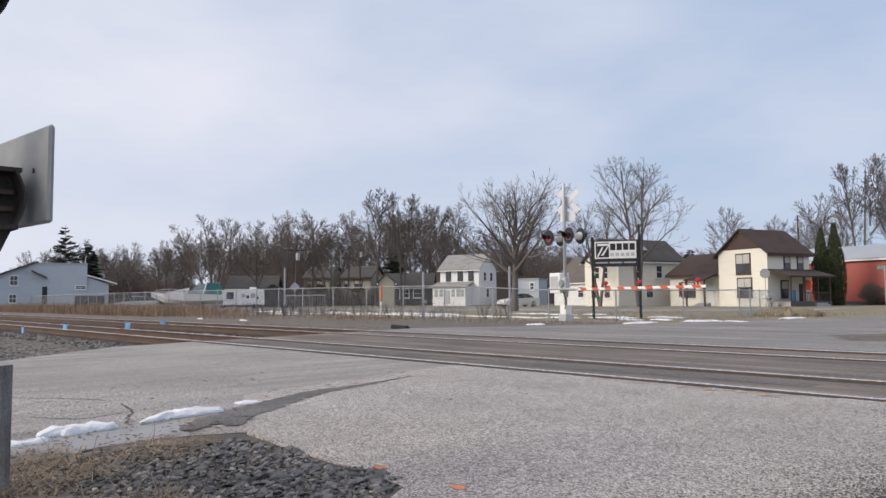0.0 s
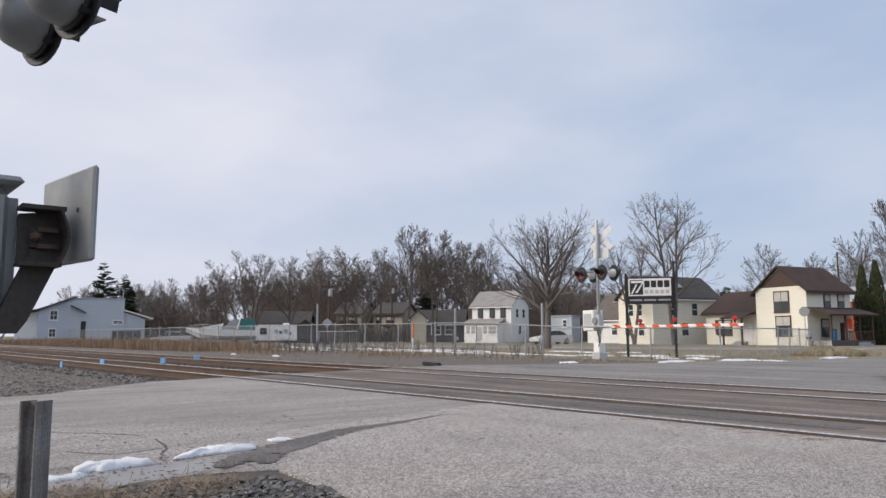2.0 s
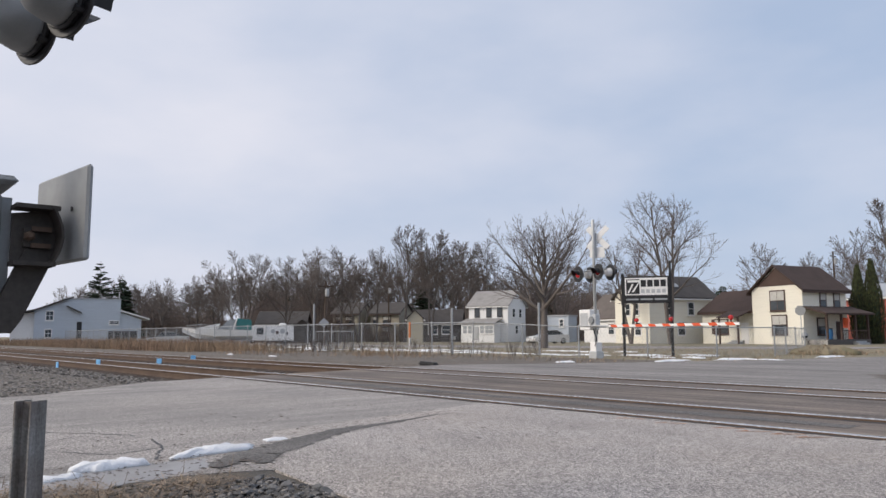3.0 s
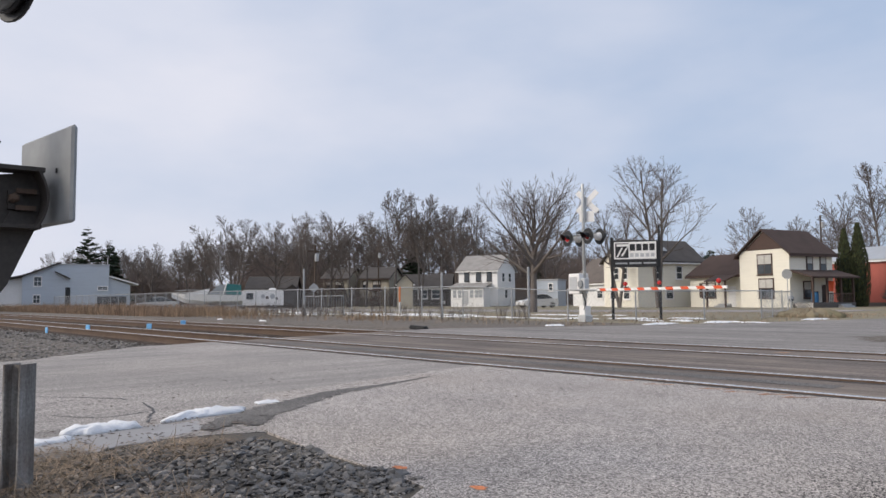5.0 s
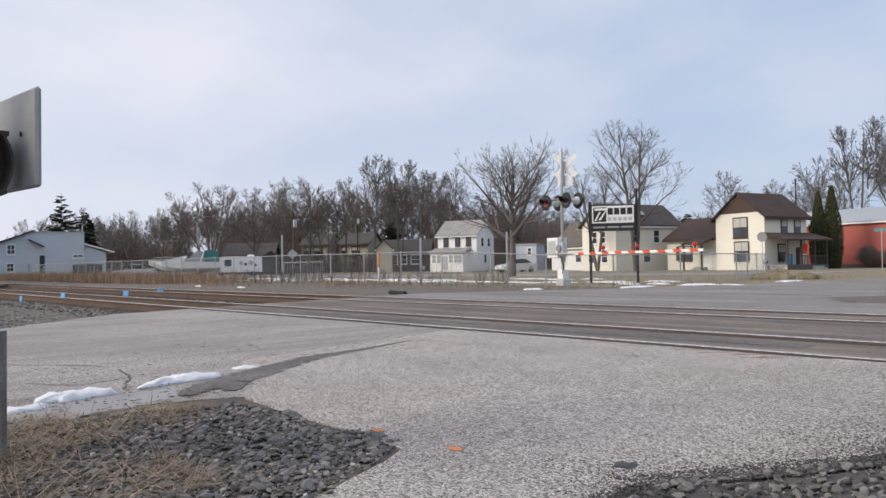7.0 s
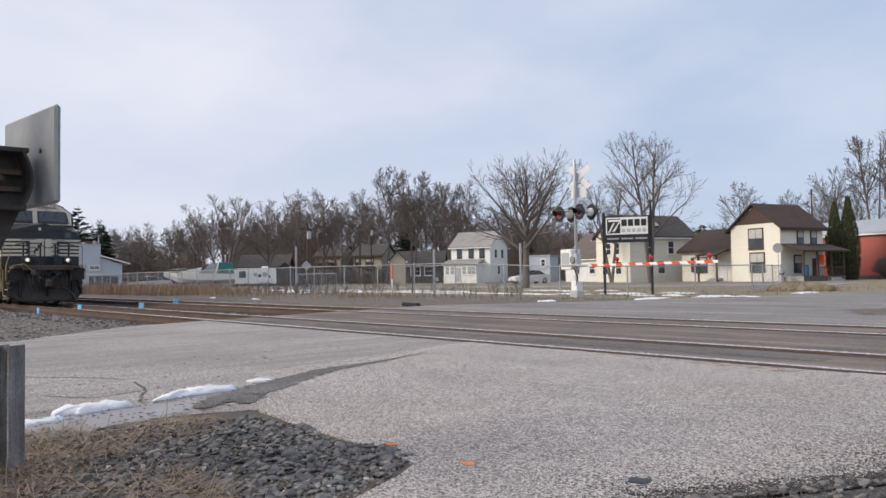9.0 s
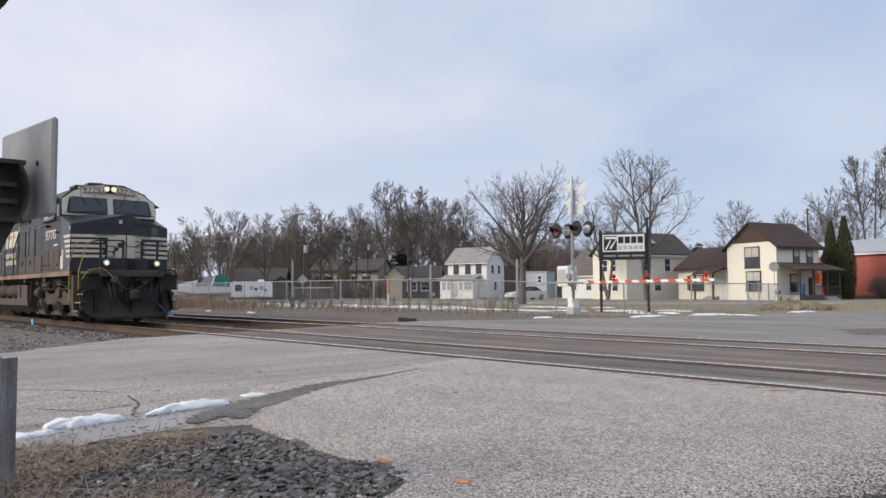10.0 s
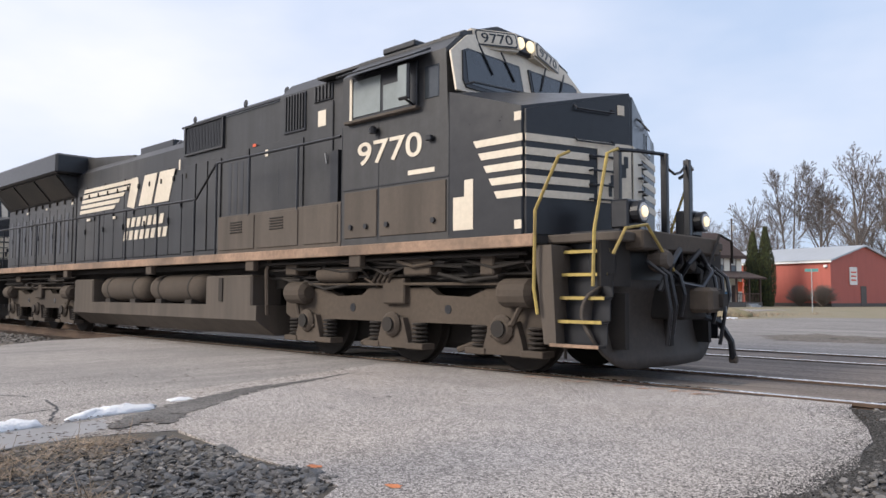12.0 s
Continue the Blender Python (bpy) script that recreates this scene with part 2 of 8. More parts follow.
def letters(name, text, size, mat, parent, m, width=None, bold=0.0, label="", align="LEFT"):
    """Raised letters in the built-in font, as one mesh."""
    cu = bpy.data.curves.new(name, "FONT")
    cu.body, cu.size, cu.extrude, cu.offset, cu.align_x = text, size, 0.004, bold, align
    tmp = bpy.data.objects.new(name, cu)
    me = bpy.data.meshes.new_from_object(tmp)
    bpy.data.objects.remove(tmp)
    bpy.data.curves.remove(cu)
    me.materials.clear()
    me.materials.append(mat)
    if width:
        xs = [v.co.x for v in me.vertices]
        k = width / (max(xs) - min(xs))
        for v in me.vertices:
            v.co.x *= k
    ob = new(name, me)
    ob.parent = parent
    ob.matrix_basis = m
    if label:
        ob["label"] = label
    return ob


# ---- the ground, the road and the tracks ----
R1, R2, R3, R4 = 7.44, 8.945, 11.79, 13.295  # the four rails' lines
TRACK = (R1 + R2) / 2
FAR_TRACK = (R3 + R4) / 2


def road_left(y):
    return -16.8 - (y - 7.4) * 0.25


def road_right(y):
    return -2.06 + (y - 7.4) * 0.42


def build_ground():
    def height(x, y):
        wob = 0.03 * noise.noise((x * 0.25, y * 0.25, 0)) + 0.012 * noise.noise((x * 1.3, y * 1.3, 5))
        far = max(abs(x), abs(y)) > 200
        if 5.2 < y < 15.6 and abs(x) < 900:
            return -0.33 + wob * 0.3
        if y <= 5.2:
            return -0.075 + (0 if far else wob * 0.5)
        return -0.05 + (0 if far else wob * 0.6)

    xs = [-4000, -1500, -600, -300, -200] + [-150 + 5 * k for k in range(22)] + [-40 + 2 * k for k in range(11)] + [-18 + 0.5 * k for k in range(44)] + [4 + 3 * k for k in range(12)] + [60, 120, 300, 900, 4000]
    ys = [-4000, -800, -200, -60, -20, -8] + [-4 + 0.5 * k for k in range(18)] + [5.1, 5.7, 8, 10.5, 13, 15, 15.7] + [17 + 1.5 * k for k in range(20)] + [50 + 5 * k for k in range(20)] + [170, 220, 400, 1000, 4000]
    bm = bmesh.new()
    grid = [[bm.verts.new((x, y, height(x, y))) for x in xs] for y in ys]
    for j in range(len(ys) - 1):
        for i in range(len(xs) - 1):
            f = bm.faces.new((grid[j][i], grid[j][i + 1], grid[j + 1][i + 1], grid[j + 1][i]))
            x, y = (xs[i] + xs[i + 1]) / 2, (ys[j] + ys[j + 1]) / 2
            f.material_index = 1 if y > 24 else 0
    ob = part("ground", bm, [EARTH, LAWN], smooth=True)
    tagged(ob, "bare brown earth and dry winter lawn round a level crossing", "ground", kind="structure")


build_ground()


def slab(name, outline, mat, label, top=-0.02, parent=None):
    ob = part(name, prism(outline, "z", -0.32, top), mat, parent)
    return tagged(ob, label, "road", kind="structure")


def build_road():
    e = 0.075
    slab("road", [(-24, -60), (-14.5, -30), (-13.2, 0), (-13.8, 2.84), (-16.18, 5.37), (road_left(R1), R1 - e), (-7.9, R1 - e), (-6.6, 3.4), (-5.3, 2.75), (-5.02, 2.6), (-5.15, 2.3), (-5.3, 1.7), (-5.05, 1.0), (-4.9, -10), (-5, -30), (-12, -60)],
         ASPHALT_OLD, "worn grey asphalt road leading up to the tracks, cracked and patched", top=-0.024)
    slab("road_apron", [(-7.9, R1 - e), (-7.0, 3.6), (-5.95, 3.0), (-5.15, 2.62), (-4.24, 2.5), (-3.4, 2.48), (-3.0, 2.42), (-2.87, 2.22), (-2.67, 1.77), (-2.3, 1.0), (-2.2, 0.3), (-1.9, -0.15), (-1.55, 0.1), (-1.5, 0.8), (-1.7, 1.9), (-1.85, 2.7), (-1.64, 2.92), (-1.55, 3.2), (-1.42, 3.45), (-1.36, 3.75), (-1.29, 4.0), (-1.31, 4.35), (-1.28, 4.7), (-1.4, 5.2), (-1.44, 5.6), (-1.6, 6.1), (-1.84, 6.7), (-2.0, 7.1), (-2.05, R1 - e)],
         ASPHALT, "coarse pale asphalt apron beside the crossing", top=-0.02)
    for name, a, b in (("crossing_panel", R1 + 0.12, R2 - 0.12), ("crossing_panel_far", R3 + 0.12, R4 - 0.12)):
        slab(name, [(road_left(a), a), (road_right(a), a), (road_right(b), b), (road_left(b), b)], PANEL, "dirty asphalt infill between the rails", top=-0.026)
    a, b = R2 + e, R3 - e
    slab("road_between_tracks", [(road_left(a), a), (road_right(a), a), (road_right(b), b), (road_left(b), b)], PANEL, "brownish worn asphalt between the two tracks", top=-0.022)
    a = R4 + e
    slab("road_beyond", [(road_left(a), a), (road_right(a), a), (3.2, 16.5), (30, 19), (120, 24), (120, 60), (30, 47), (4, 40.5), (-4, 38.5), (-9.5, 37.5), (-11.8, 36), (-13.4, 29), (-14.4, 25.1), (-15.6, 21.5), (-17.2, 18.3), (-18.7, 15.6)],
         ASPHALT_FAR, "grey asphalt street beyond the tracks", top=-0.018)

    slab("side_street", [(-90, 36), (-60, 36), (-30, 43), (-20, 50), (-20, 58), (-32, 52), (-62, 45), (-90, 46)], ASPHALT_OLD, "grey side street behind the fence", top=-0.026)


build_road()


def rail_profile():
    half = [(0.07, -0.185), (0.07, -0.172), (0.012, -0.15), (0.010, -0.05), (0.036, -0.038), (0.036, -0.006)]
    return half + [(-x, z) for x, z in half[::-1]]


def build_track(name, ya, yb, label):
    track = thing(name, label, "railway track", kind="structure")
    for y in (ya, yb):
        bm = prism([(y + a, z) for a, z in rail_profile()], "x", -420, 160)
        part("rail", bm, RUST, track)
        part("rail_head", prism([(y - 0.036, -0.006), (y + 0.036, -0.006), (y + 0.03, 0.0), (y - 0.03, 0.0)], "x", -420, 160), RAILHEAD, track, "polished running surface")
    tie = finish("tie", box(-0.115, 0.115, -1.3, 1.3, -0.36, -0.185, 0.012), TIE)
    mid = (ya + yb) / 2
    spots = []
    while len(spots) < 120:
        spots.append(-17.6 - 0.53 * len(spots) if mid < 10 else -18.9 - 0.53 * len(spots))
    spots += [-0.9 + 0.53 * k for k in range(10)] if mid < 10 else []
    for x in spots:
        ob = new("tie", tie)
        ob.parent = track
        ob.matrix_basis = pose(x, mid + random.uniform(-0.02, 0.02), 0, 0, 0, random.uniform(-1, 1))
    return track


build_track("railway_track", R1, R2, "rusty railway track with polished rail heads on ballast")
build_track("railway_track_far", R3, R4, "second rusty railway track parallel to the first")


# ---- the locomotive ----
LOCO_BLACK = material("loco_black", (0.019, 0.02, 0.023), 0.45, vary=0.4, scale=3, fine=9, tint=(0.075, 0.068, 0.06), stain=0.4, streak=(3.0, 3.0, 0.25, 0.45, 0))
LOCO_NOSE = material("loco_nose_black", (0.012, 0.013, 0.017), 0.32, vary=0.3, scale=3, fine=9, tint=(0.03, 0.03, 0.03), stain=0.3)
LOCO_DUSTY = material("loco_dusty", (0.078, 0.063, 0.051), 0.8, vary=0.13, scale=4, fine=20, streak=(2.5, 2.5, 0.3, 0.25, 0), bump=0.001, tint=(0.08, 0.067, 0.057), stain=0.6)
LOCO_TRUCK = material("loco_truck", (0.082, 0.064, 0.049), 0.9, vary=0.2, scale=6, fine=16, bump=0.002, tint=(0.045, 0.036, 0.03), stain=0.7)
# brown grime, its base darkened to carry the deep shade under the body
LOCO_GRIME_SHADE = material("loco_grime_shade", (0.018, 0.0155, 0.014), 0.85, vary=0.3, scale=6, fine=16, bump=0.002, tint=(0.055, 0.044, 0.036), stain=0.6)
LOCO_SILL = material("loco_sill", (0.29, 0.19, 0.13), 0.75, vary=0.3, scale=6, fine=12, tint=(0.11, 0.085, 0.065), stain=0.75, streak=(1.2, 1, 1, 0.35, 0))
LOCO_CREAM = material("loco_cream", (0.68, 0.61, 0.5), 0.55, vary=0.1, scale=6, fine=14, tint=(0.5, 0.43, 0.33), stain=0.45)
LOCO_GLASS = material("loco_glass", (0.035, 0.042, 0.05), 0.06, vary=0.2, scale=4, spec=0.8)
GREY_GLASS = material("loco_side_glass", (0.24, 0.27, 0.27), 0.12, vary=0.12, scale=3)
YELLOW = material("yellow_rail_paint", (0.4, 0.3, 0.085), 0.65, vary=0.3, scale=14, tint=(0.16, 0.11, 0.05), stain=0.7)
LAMP_LIT = material("lit_headlight", (1.0, 0.82, 0.55), 0.3, emit=0.7)
REFLECTOR = material("lamp_reflector", (0.55, 0.5, 0.46), 0.25, 0.8, vary=0.15, scale=30)
# wheel and motor steel with the shade under the frame put into its colour
LOCO_SHADED_GEAR = material("loco_shaded_gear", (0.02, 0.017, 0.015), 0.8, 0.2, vary=0.3, scale=8, fine=20, tint=(0.04, 0.032, 0.026), stain=0.5)


def build_loco():
    loco = thing("locomotive", "dusty black six-axle diesel freight locomotive with cream stripes", "locomotive")
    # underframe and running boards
    part("underframe", box(-10.4, 9.5, -0.95, 0.95, 1.02, 1.5), LOCO_GRIME_SHADE, loco)
    part("running_board", box(-10.5, 9.4, -1.5, 1.5, 1.5, 1.585), LOCO_GRIME_SHADE, loco)
    for s in (-1, 1):
        part("side_sill", box(-10.5, 9.42, s * 1.53 - 0.03, s * 1.53 + 0.03, 1.46, 1.6, 0.008), LOCO_SILL, loco, "rusty tan side sill")
        part("cable_tray", box(-10.0, 9.0, s * 1.22 - 0.05, s * 1.22 + 0.05, 1.36, 1.44), LOCO_GRIME_SHADE, loco)
        for k in range(5):
            x = 4.4 + k * 0.95
            part("pipe", tube([(x, s * 1.2, 1.44), (x + 0.03, s * 1.3, 1.34 - 0.03 * (k % 2)), (x + 0.45, s * 1.32, 1.3 - 0.05 * (k % 3)), (x + 0.9, s * 1.3, 1.31 - 0.04 * (k % 2)), (x + 0.95, s * 1.2, 1.16)], 0.02), LOCO_GRIME_SHADE, loco)
        for z in (1.4, 1.3, 1.18):
            part("brake_pipe", rod((3.8, s * (1.38 - (1.4 - z)), z), (9.2, s * (1.38 - (1.4 - z)), z), 0.02, seg=6), LOCO_GRIME_SHADE, loco)
            part("brake_pipe", rod((-9.8, s * (1.38 - (1.4 - z)), z), (-4.2, s * (1.38 - (1.4 - z)), z), 0.02, seg=6), LOCO_GRIME_SHADE, loco)
        for x in (6.35, 3.7, -4.2, 0.1):
            part("sill_bracket", box(x - 0.12, x + 0.12, s * 1.48 - 0.05, s * 1.48 + 0.05, 1.3, 1.6, 0.01), LOCO_TRUCK, loco)
        rng = random.Random(7)
        for k in range(26):
            front = k % 3 < 2
            x = rng.uniform(4.0, 8.6) if front else rng.uniform(-9.4, -5.2)
            y, z, ln, drop = s * rng.uniform(1.05, 1.36), rng.uniform(1.12, 1.42), rng.uniform(0.4, 1.5), rng.uniform(0.02, 0.16)
            part("pipe", tube([(x, s * 1.0, z + 0.03), (x + 0.06, y, z), (x + ln * 0.5, y, z - drop), (x + ln, y, z - drop * 0.5), (x + ln + 0.08, s * 1.0, z + 0.04)], rng.uniform(0.012, 0.028), 6), LOCO_GRIME_SHADE if k % 4 else LOCO_TRUCK, loco)
        for x, w, hh in ((4.55, 0.3, 0.2), (7.35, 0.5, 0.24), (8.55, 0.22, 0.26), (-5.6, 0.4, 0.22), (-8.2, 0.36, 0.2)):
            part("relay_box", box(x - w / 2, x + w / 2, s * 1.2 - 0.12, s * 1.2 + 0.12, 1.42 - hh, 1.42, 0.02), LOCO_TRUCK, loco)
        part("filter_tank", turned(lathe([(0.05, 0), (0.1, 0.05), (0.11, 0.1), (0.11, 0.75), (0.1, 0.8), (0.05, 0.85)], 14), pose(5.15, s * 1.22, 1.22, 0, 90, 0)), LOCO_TRUCK, loco, smooth=True)
        for k in range(4):
            part("traction_cable", tube([(6.5 + k * 0.09, s * 1.0, 1.32), (6.52 + k * 0.1, s * 1.22, 1.26), (6.42 + k * 0.1, s * 1.24, 1.12), (6.4 + k * 0.1, s * 1.05, 0.98)], 0.024), LOCO_TRUCK, loco)
        part("drop_pipe", tube([(3.95, s * 1.3, 1.48), (3.95, s * 1.36, 1.3), (3.98, s * 1.36, 0.75), (3.9, s * 1.3, 0.6)], 0.035), LOCO_TRUCK, loco)
    # bodies behind the cab
    part("engine_hood", prism([(-0.95, 1.58), (-0.95, 3.86), (-0.78, 4.03), (0.78, 4.03), (0.95, 3.86), (0.95, 1.58)], "x", -5.2, 0.35), LOCO_BLACK, loco)
    part("blower_housing", prism([(-0.97, 1.58), (-0.97, 4.22), (-0.75, 4.42), (0.75, 4.42), (0.97, 4.22), (0.97, 1.58)], "x", 0.3, 3.75), LOCO_BLACK, loco)
    part("equipment_cabinet", prism([(-1.03, 1.58), (-1.03, 4.25), (-0.8, 4.5), (0.8, 4.5), (1.03, 4.25), (1.03, 1.58)], "x", 3.75, 6.05), LOCO_BLACK, loco)
    part("radiator_body", prism([(-0.97, 1.58), (-0.97, 3.3), (-1.45, 3.86), (1.45, 3.86), (0.97, 3.3), (0.97, 1.58)], "x", -10.3, -5.2), LOCO_BLACK, loco)
    wing = box(-10.35, -5.0, -1.55, 1.55, 3.86, 4.38, 0.05)
    part("radiator_wing", wing, LOCO_NOSE, loco)
    part("wing_slope", prism([(-5.0, 3.9), (-5.0, 4.33), (-2.3, 4.06), (-2.3, 4.0)], "y", -0.8, 0.8), LOCO_BLACK, loco)
    part("exhaust_housing", box(-2.7, -1.1, -0.5, 0.5, 4.0, 4.32, 0.02), LOCO_NOSE, loco)
    for k in range(4):
        part("hood_fitting", turned(lathe([(0.13, 0), (0.14, 0.12), (0.07, 0.2)], 10), pose(-0.75 + k * 0.24, -0.45, 4.02)), LOCO_NOSE, loco)
    for s in (-1, 1):
        for k in range(3):
            bm = prism([(s * 1.02, 3.36), (s * 1.44, 3.84), (s * 1.46, 3.82), (s * 1.04, 3.34)], "x", -9.9 + k * 1.6, -8.45 + k * 1.6)
            part("radiator_screen", bm, LOCO_GRIME_SHADE, loco)
        # doors of the hood, each a plate proud of it
        for k in range(10):
            x = -5.05 + k * 0.535
            part("hood_door", box(x, x + 0.51, s * 0.965 - 0.012, s * 0.965 + 0.012, 1.72, 3.32 if k % 2 else 3.5, 0.004), LOCO_BLACK, loco)
        for k in range(9):
            x = -10.1 + k * 0.53
            dr = part("hood_door", box(x, x + 0.5, s * 0.98 - 0.012, s * 0.98 + 0.012, 1.72, 3.1, 0.004), LOCO_BLACK, loco)
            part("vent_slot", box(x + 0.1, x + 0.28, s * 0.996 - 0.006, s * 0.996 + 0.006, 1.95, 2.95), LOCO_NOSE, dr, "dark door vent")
        for k, (a, b, z0, z1) in enumerate(((0.4, 0.85, 1.75, 3.45), (0.9, 1.3, 1.75, 3.45), (1.35, 1.8, 1.75, 3.45), (1.9, 2.75, 2.3, 3.5), (2.8, 3.7, 2.3, 3.5), (3.85, 4.45, 2.3, 3.45))):
            yy = s * (0.985 if k < 5 else 1.04)
            part("hood_door", box(a, b, yy - 0.012, yy + 0.012, z0, z1, 0.004), LOCO_BLACK, loco)
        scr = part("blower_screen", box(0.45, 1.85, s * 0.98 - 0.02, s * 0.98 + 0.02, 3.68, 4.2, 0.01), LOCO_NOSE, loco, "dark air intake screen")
        for a, b, z0, z1 in ((0.42, 1.88, 3.64, 3.68), (0.42, 1.88, 4.2, 4.24), (0.42, 0.46, 3.68, 4.2), (1.84, 1.88, 3.68, 4.2)):
            part("screen_frame", box(a, b, s * 0.99 - 0.03, s * 0.99 + 0.03, z0, z1), LOCO_BLACK, scr)
        for k in range(24):
            part("screen_bar", box(0.48 + k * 0.057, 0.486 + k * 0.057, s * 1.003 - 0.005, s * 1.003 + 0.005, 3.68, 4.2), LOCO_BLACK, scr)
        gr = part("intake_grille", box(3.9, 4.5, s * 1.04 - 0.015, s * 1.04 + 0.015, 3.56, 4.22, 0.01), LOCO_NOSE, loco)
        for k in range(7):
            part("slat", box(3.96 + k * 0.078, 3.985 + k * 0.078, s * 1.06 - 0.015, s * 1.06 + 0.015, 3.6, 4.18), LOCO_BLACK, gr)
        g2 = part("door_grille", box(4.72, 5.2, s * 1.04 - 0.015, s * 1.04 + 0.015, 3.95, 4.22, 0.01), LOCO_NOSE, loco)
        for k in range(5):
            part("slat", box(4.76 + k * 0.09, 4.79 + k * 0.09, s * 1.06 - 0.015, s * 1.06 + 0.015, 3.97, 4.2), LOCO_BLACK, g2)
        d = part("cab_door", box(4.68, 5.22, s * 1.04 - 0.015, s * 1.04 + 0.015, 2.27, 3.92, 0.01), LOCO_BLACK, loco)
        part("door_handle", rod((5.1, s * 1.07, 2.95), (5.1, s * 1.1, 3.1), 0.015), GALV, d)
        part("notice", box(4.85, 5.05, s * 1.058 - 0.003, s * 1.058 + 0.003, 3.55, 3.8), LOCO_CREAM, d, "small white notice")
        # low cabinets beside the walkway
        low = part("low_cabinet", box(2.65, 6.02, s * 1.26 - 0.25, s * 1.26 + 0.25, 1.58, 2.24, 0.015), LOCO_DUSTY, loco)
        for a, b in ((2.75, 3.8), (3.9, 5.0), (5.15, 5.95)):
            p = part("cabinet_cover", box(a, b, s * 1.515 - 0.012, s * 1.515 + 0.012, 1.66, 2.2, 0.005), LOCO_DUSTY, low)
            if b < 5.5:
                for k in range(5):
                    part("louvre", turned(box(-0.18, 0.18, -0.012, 0.012, -0.006, 0.01), pose((a + b) / 2, s * 1.53, 1.94 + k * 0.042, 25 * s, 0, 0)), LOCO_GRIME_SHADE, p)
        # flat near-black strips stand for the shade of recesses; the hood is not cut
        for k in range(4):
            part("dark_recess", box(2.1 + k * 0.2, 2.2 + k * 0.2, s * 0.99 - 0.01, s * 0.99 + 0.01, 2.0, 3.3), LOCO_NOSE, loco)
        part("gate_post_dark", box(5.3, 5.48, s * 1.1 - 0.05, s * 1.1 + 0.05, 2.3, 3.1), LOCO_NOSE, loco)
    # cab
    bm = bmesh.new()
    prof = [(-1.5, 1.58), (-1.5, 4.0), (-1.12, 4.33), (-0.45, 4.56), (0.45, 4.56), (1.12, 4.33), (1.5, 4.0), (1.5, 1.58)]

    def front_x(z):
        return 8.16 - max(0, z - 3.42) * 0.2

    r0 = [bm.verts.new((6.02, y, z)) for y, z in prof]
    r1 = [bm.verts.new((front_x(z), y, z)) for y, z in prof]
    bm.faces.new(r0[::-1])
    bm.faces.new(r1)
    for k in range(len(prof)):
        bm.faces.new((r0[k], r0[(k + 1) % 8], r1[(k + 1) % 8], r1[k]))
    part("cab", bm, LOCO_BLACK, loco)
    part("cab_roof", prism([(-1.2, 4.31), (-0.46, 4.575), (0.46, 4.575), (1.2, 4.31), (1.2, 4.27), (-1.2, 4.27)], "x", 5.0, 8.0), LOCO_BLACK, loco)
    for x, y, w in ((7.2, -0.3, 0.5), (6.3, -0.5, 0.7), (6.9, 0.4, 0.3), (5.4, -0.3, 0.5)):
        part("roof_box", box(x - w / 2, x + w / 2, y - 0.2, y + 0.2, 4.58, 4.68, 0.02), LOCO_NOSE, loco)
    for k in range(3):
        part("horn", turned(lathe([(0.02, 0), (0.025, 0.2), (0.06, 0.3)], 10), pose(6.6, -0.2 + k * 0.14, 4.72, 0, 90, 0)), LOCO_NOSE, loco)
    part("cab_front", prism([(-1.47, 3.44), (-1.47, 3.97), (-1.1, 4.29), (-0.44, 4.52), (0.44, 4.52), (1.1, 4.29), (1.47, 3.97), (1.47, 3.44)], "x", 0, 0.03), LOCO_CREAM, loco, "cream painted cab front", m=pose(8.175, 0, 0) @ Matrix.Translation((0, 0, 3.42)) @ pose(0, 0, 0, 0, -11.3, 0) @ Matrix.Translation((0, 0, -3.42)))
    lean = Matrix.Translation((8.2, 0, 3.42)) @ pose(0, 0, 0, 0, -11.3, 0) @ Matrix.Translation((0, 0, -3.42))
    for s in (-1, 1):
        rim = part("windscreen_frame", prism([(s * 0.1, 3.5), (s * 1.3, 3.5), (s * 1.34, 3.6), (s * 1.26, 4.02), (s * 1.16, 4.07), (s * 0.1, 4.07)], "x", 0.004, 0.03), LOCO_NOSE, loco, m=lean)
        part("windscreen", prism([(s * 0.14, 3.55), (s * 1.26, 3.55), (s * 1.22, 4.0), (s * 1.14, 4.03), (s * 0.14, 4.03)], "x", 0.031, 0.036), LOCO_GLASS, rim)
        for y0, y1 in ((0.75, 0.95), (0.3, 0.5)):
            part("wiper", rod((0.05, s * y1, 4.16), (0.05, s * y0, 3.78), 0.012, seg=5), LOCO_NOSE, rim)
        # number boards at the edge of the roof
        nb = part("number_board", box(-0.12, 0.06, -0.42, 0.42, -0.13, 0.14, 0.03, seg=2), LOCO_CREAM, loco, "cream number board", m=pose(8.03, s * 0.56, 4.33, -s * 7, -8, s * 11))
        part("board_frame", prism([(-0.36, -0.07), (-0.33, -0.1), (0.33, -0.1), (0.36, -0.07), (0.36, 0.08), (0.33, 0.11), (-0.33, 0.11), (-0.36, 0.08)], "x", 0.06, 0.065), LOCO_NOSE, nb)
        part("board_face", prism([(-0.335, -0.06), (-0.315, -0.08), (0.315, -0.08), (0.335, -0.06), (0.335, 0.07), (0.315, 0.09), (-0.315, 0.09), (-0.335, 0.07)], "x", 0.066, 0.07), LOCO_CREAM, nb)
        letters("road_number", "9770", 0.19, LOCO_NOSE, nb, pose(0.072, 0, -0.06, 90, 0, 90), width=0.54, bold=0.0005, align="CENTER")
        part("grab_iron", tube([(8.3, s * 1.42, 3.5), (8.38, s * 1.35, 3.52), (8.36, s * 0.2, 3.6), (8.3, s * 0.18, 3.56)], 0.014), LOCO_NOSE, loco)
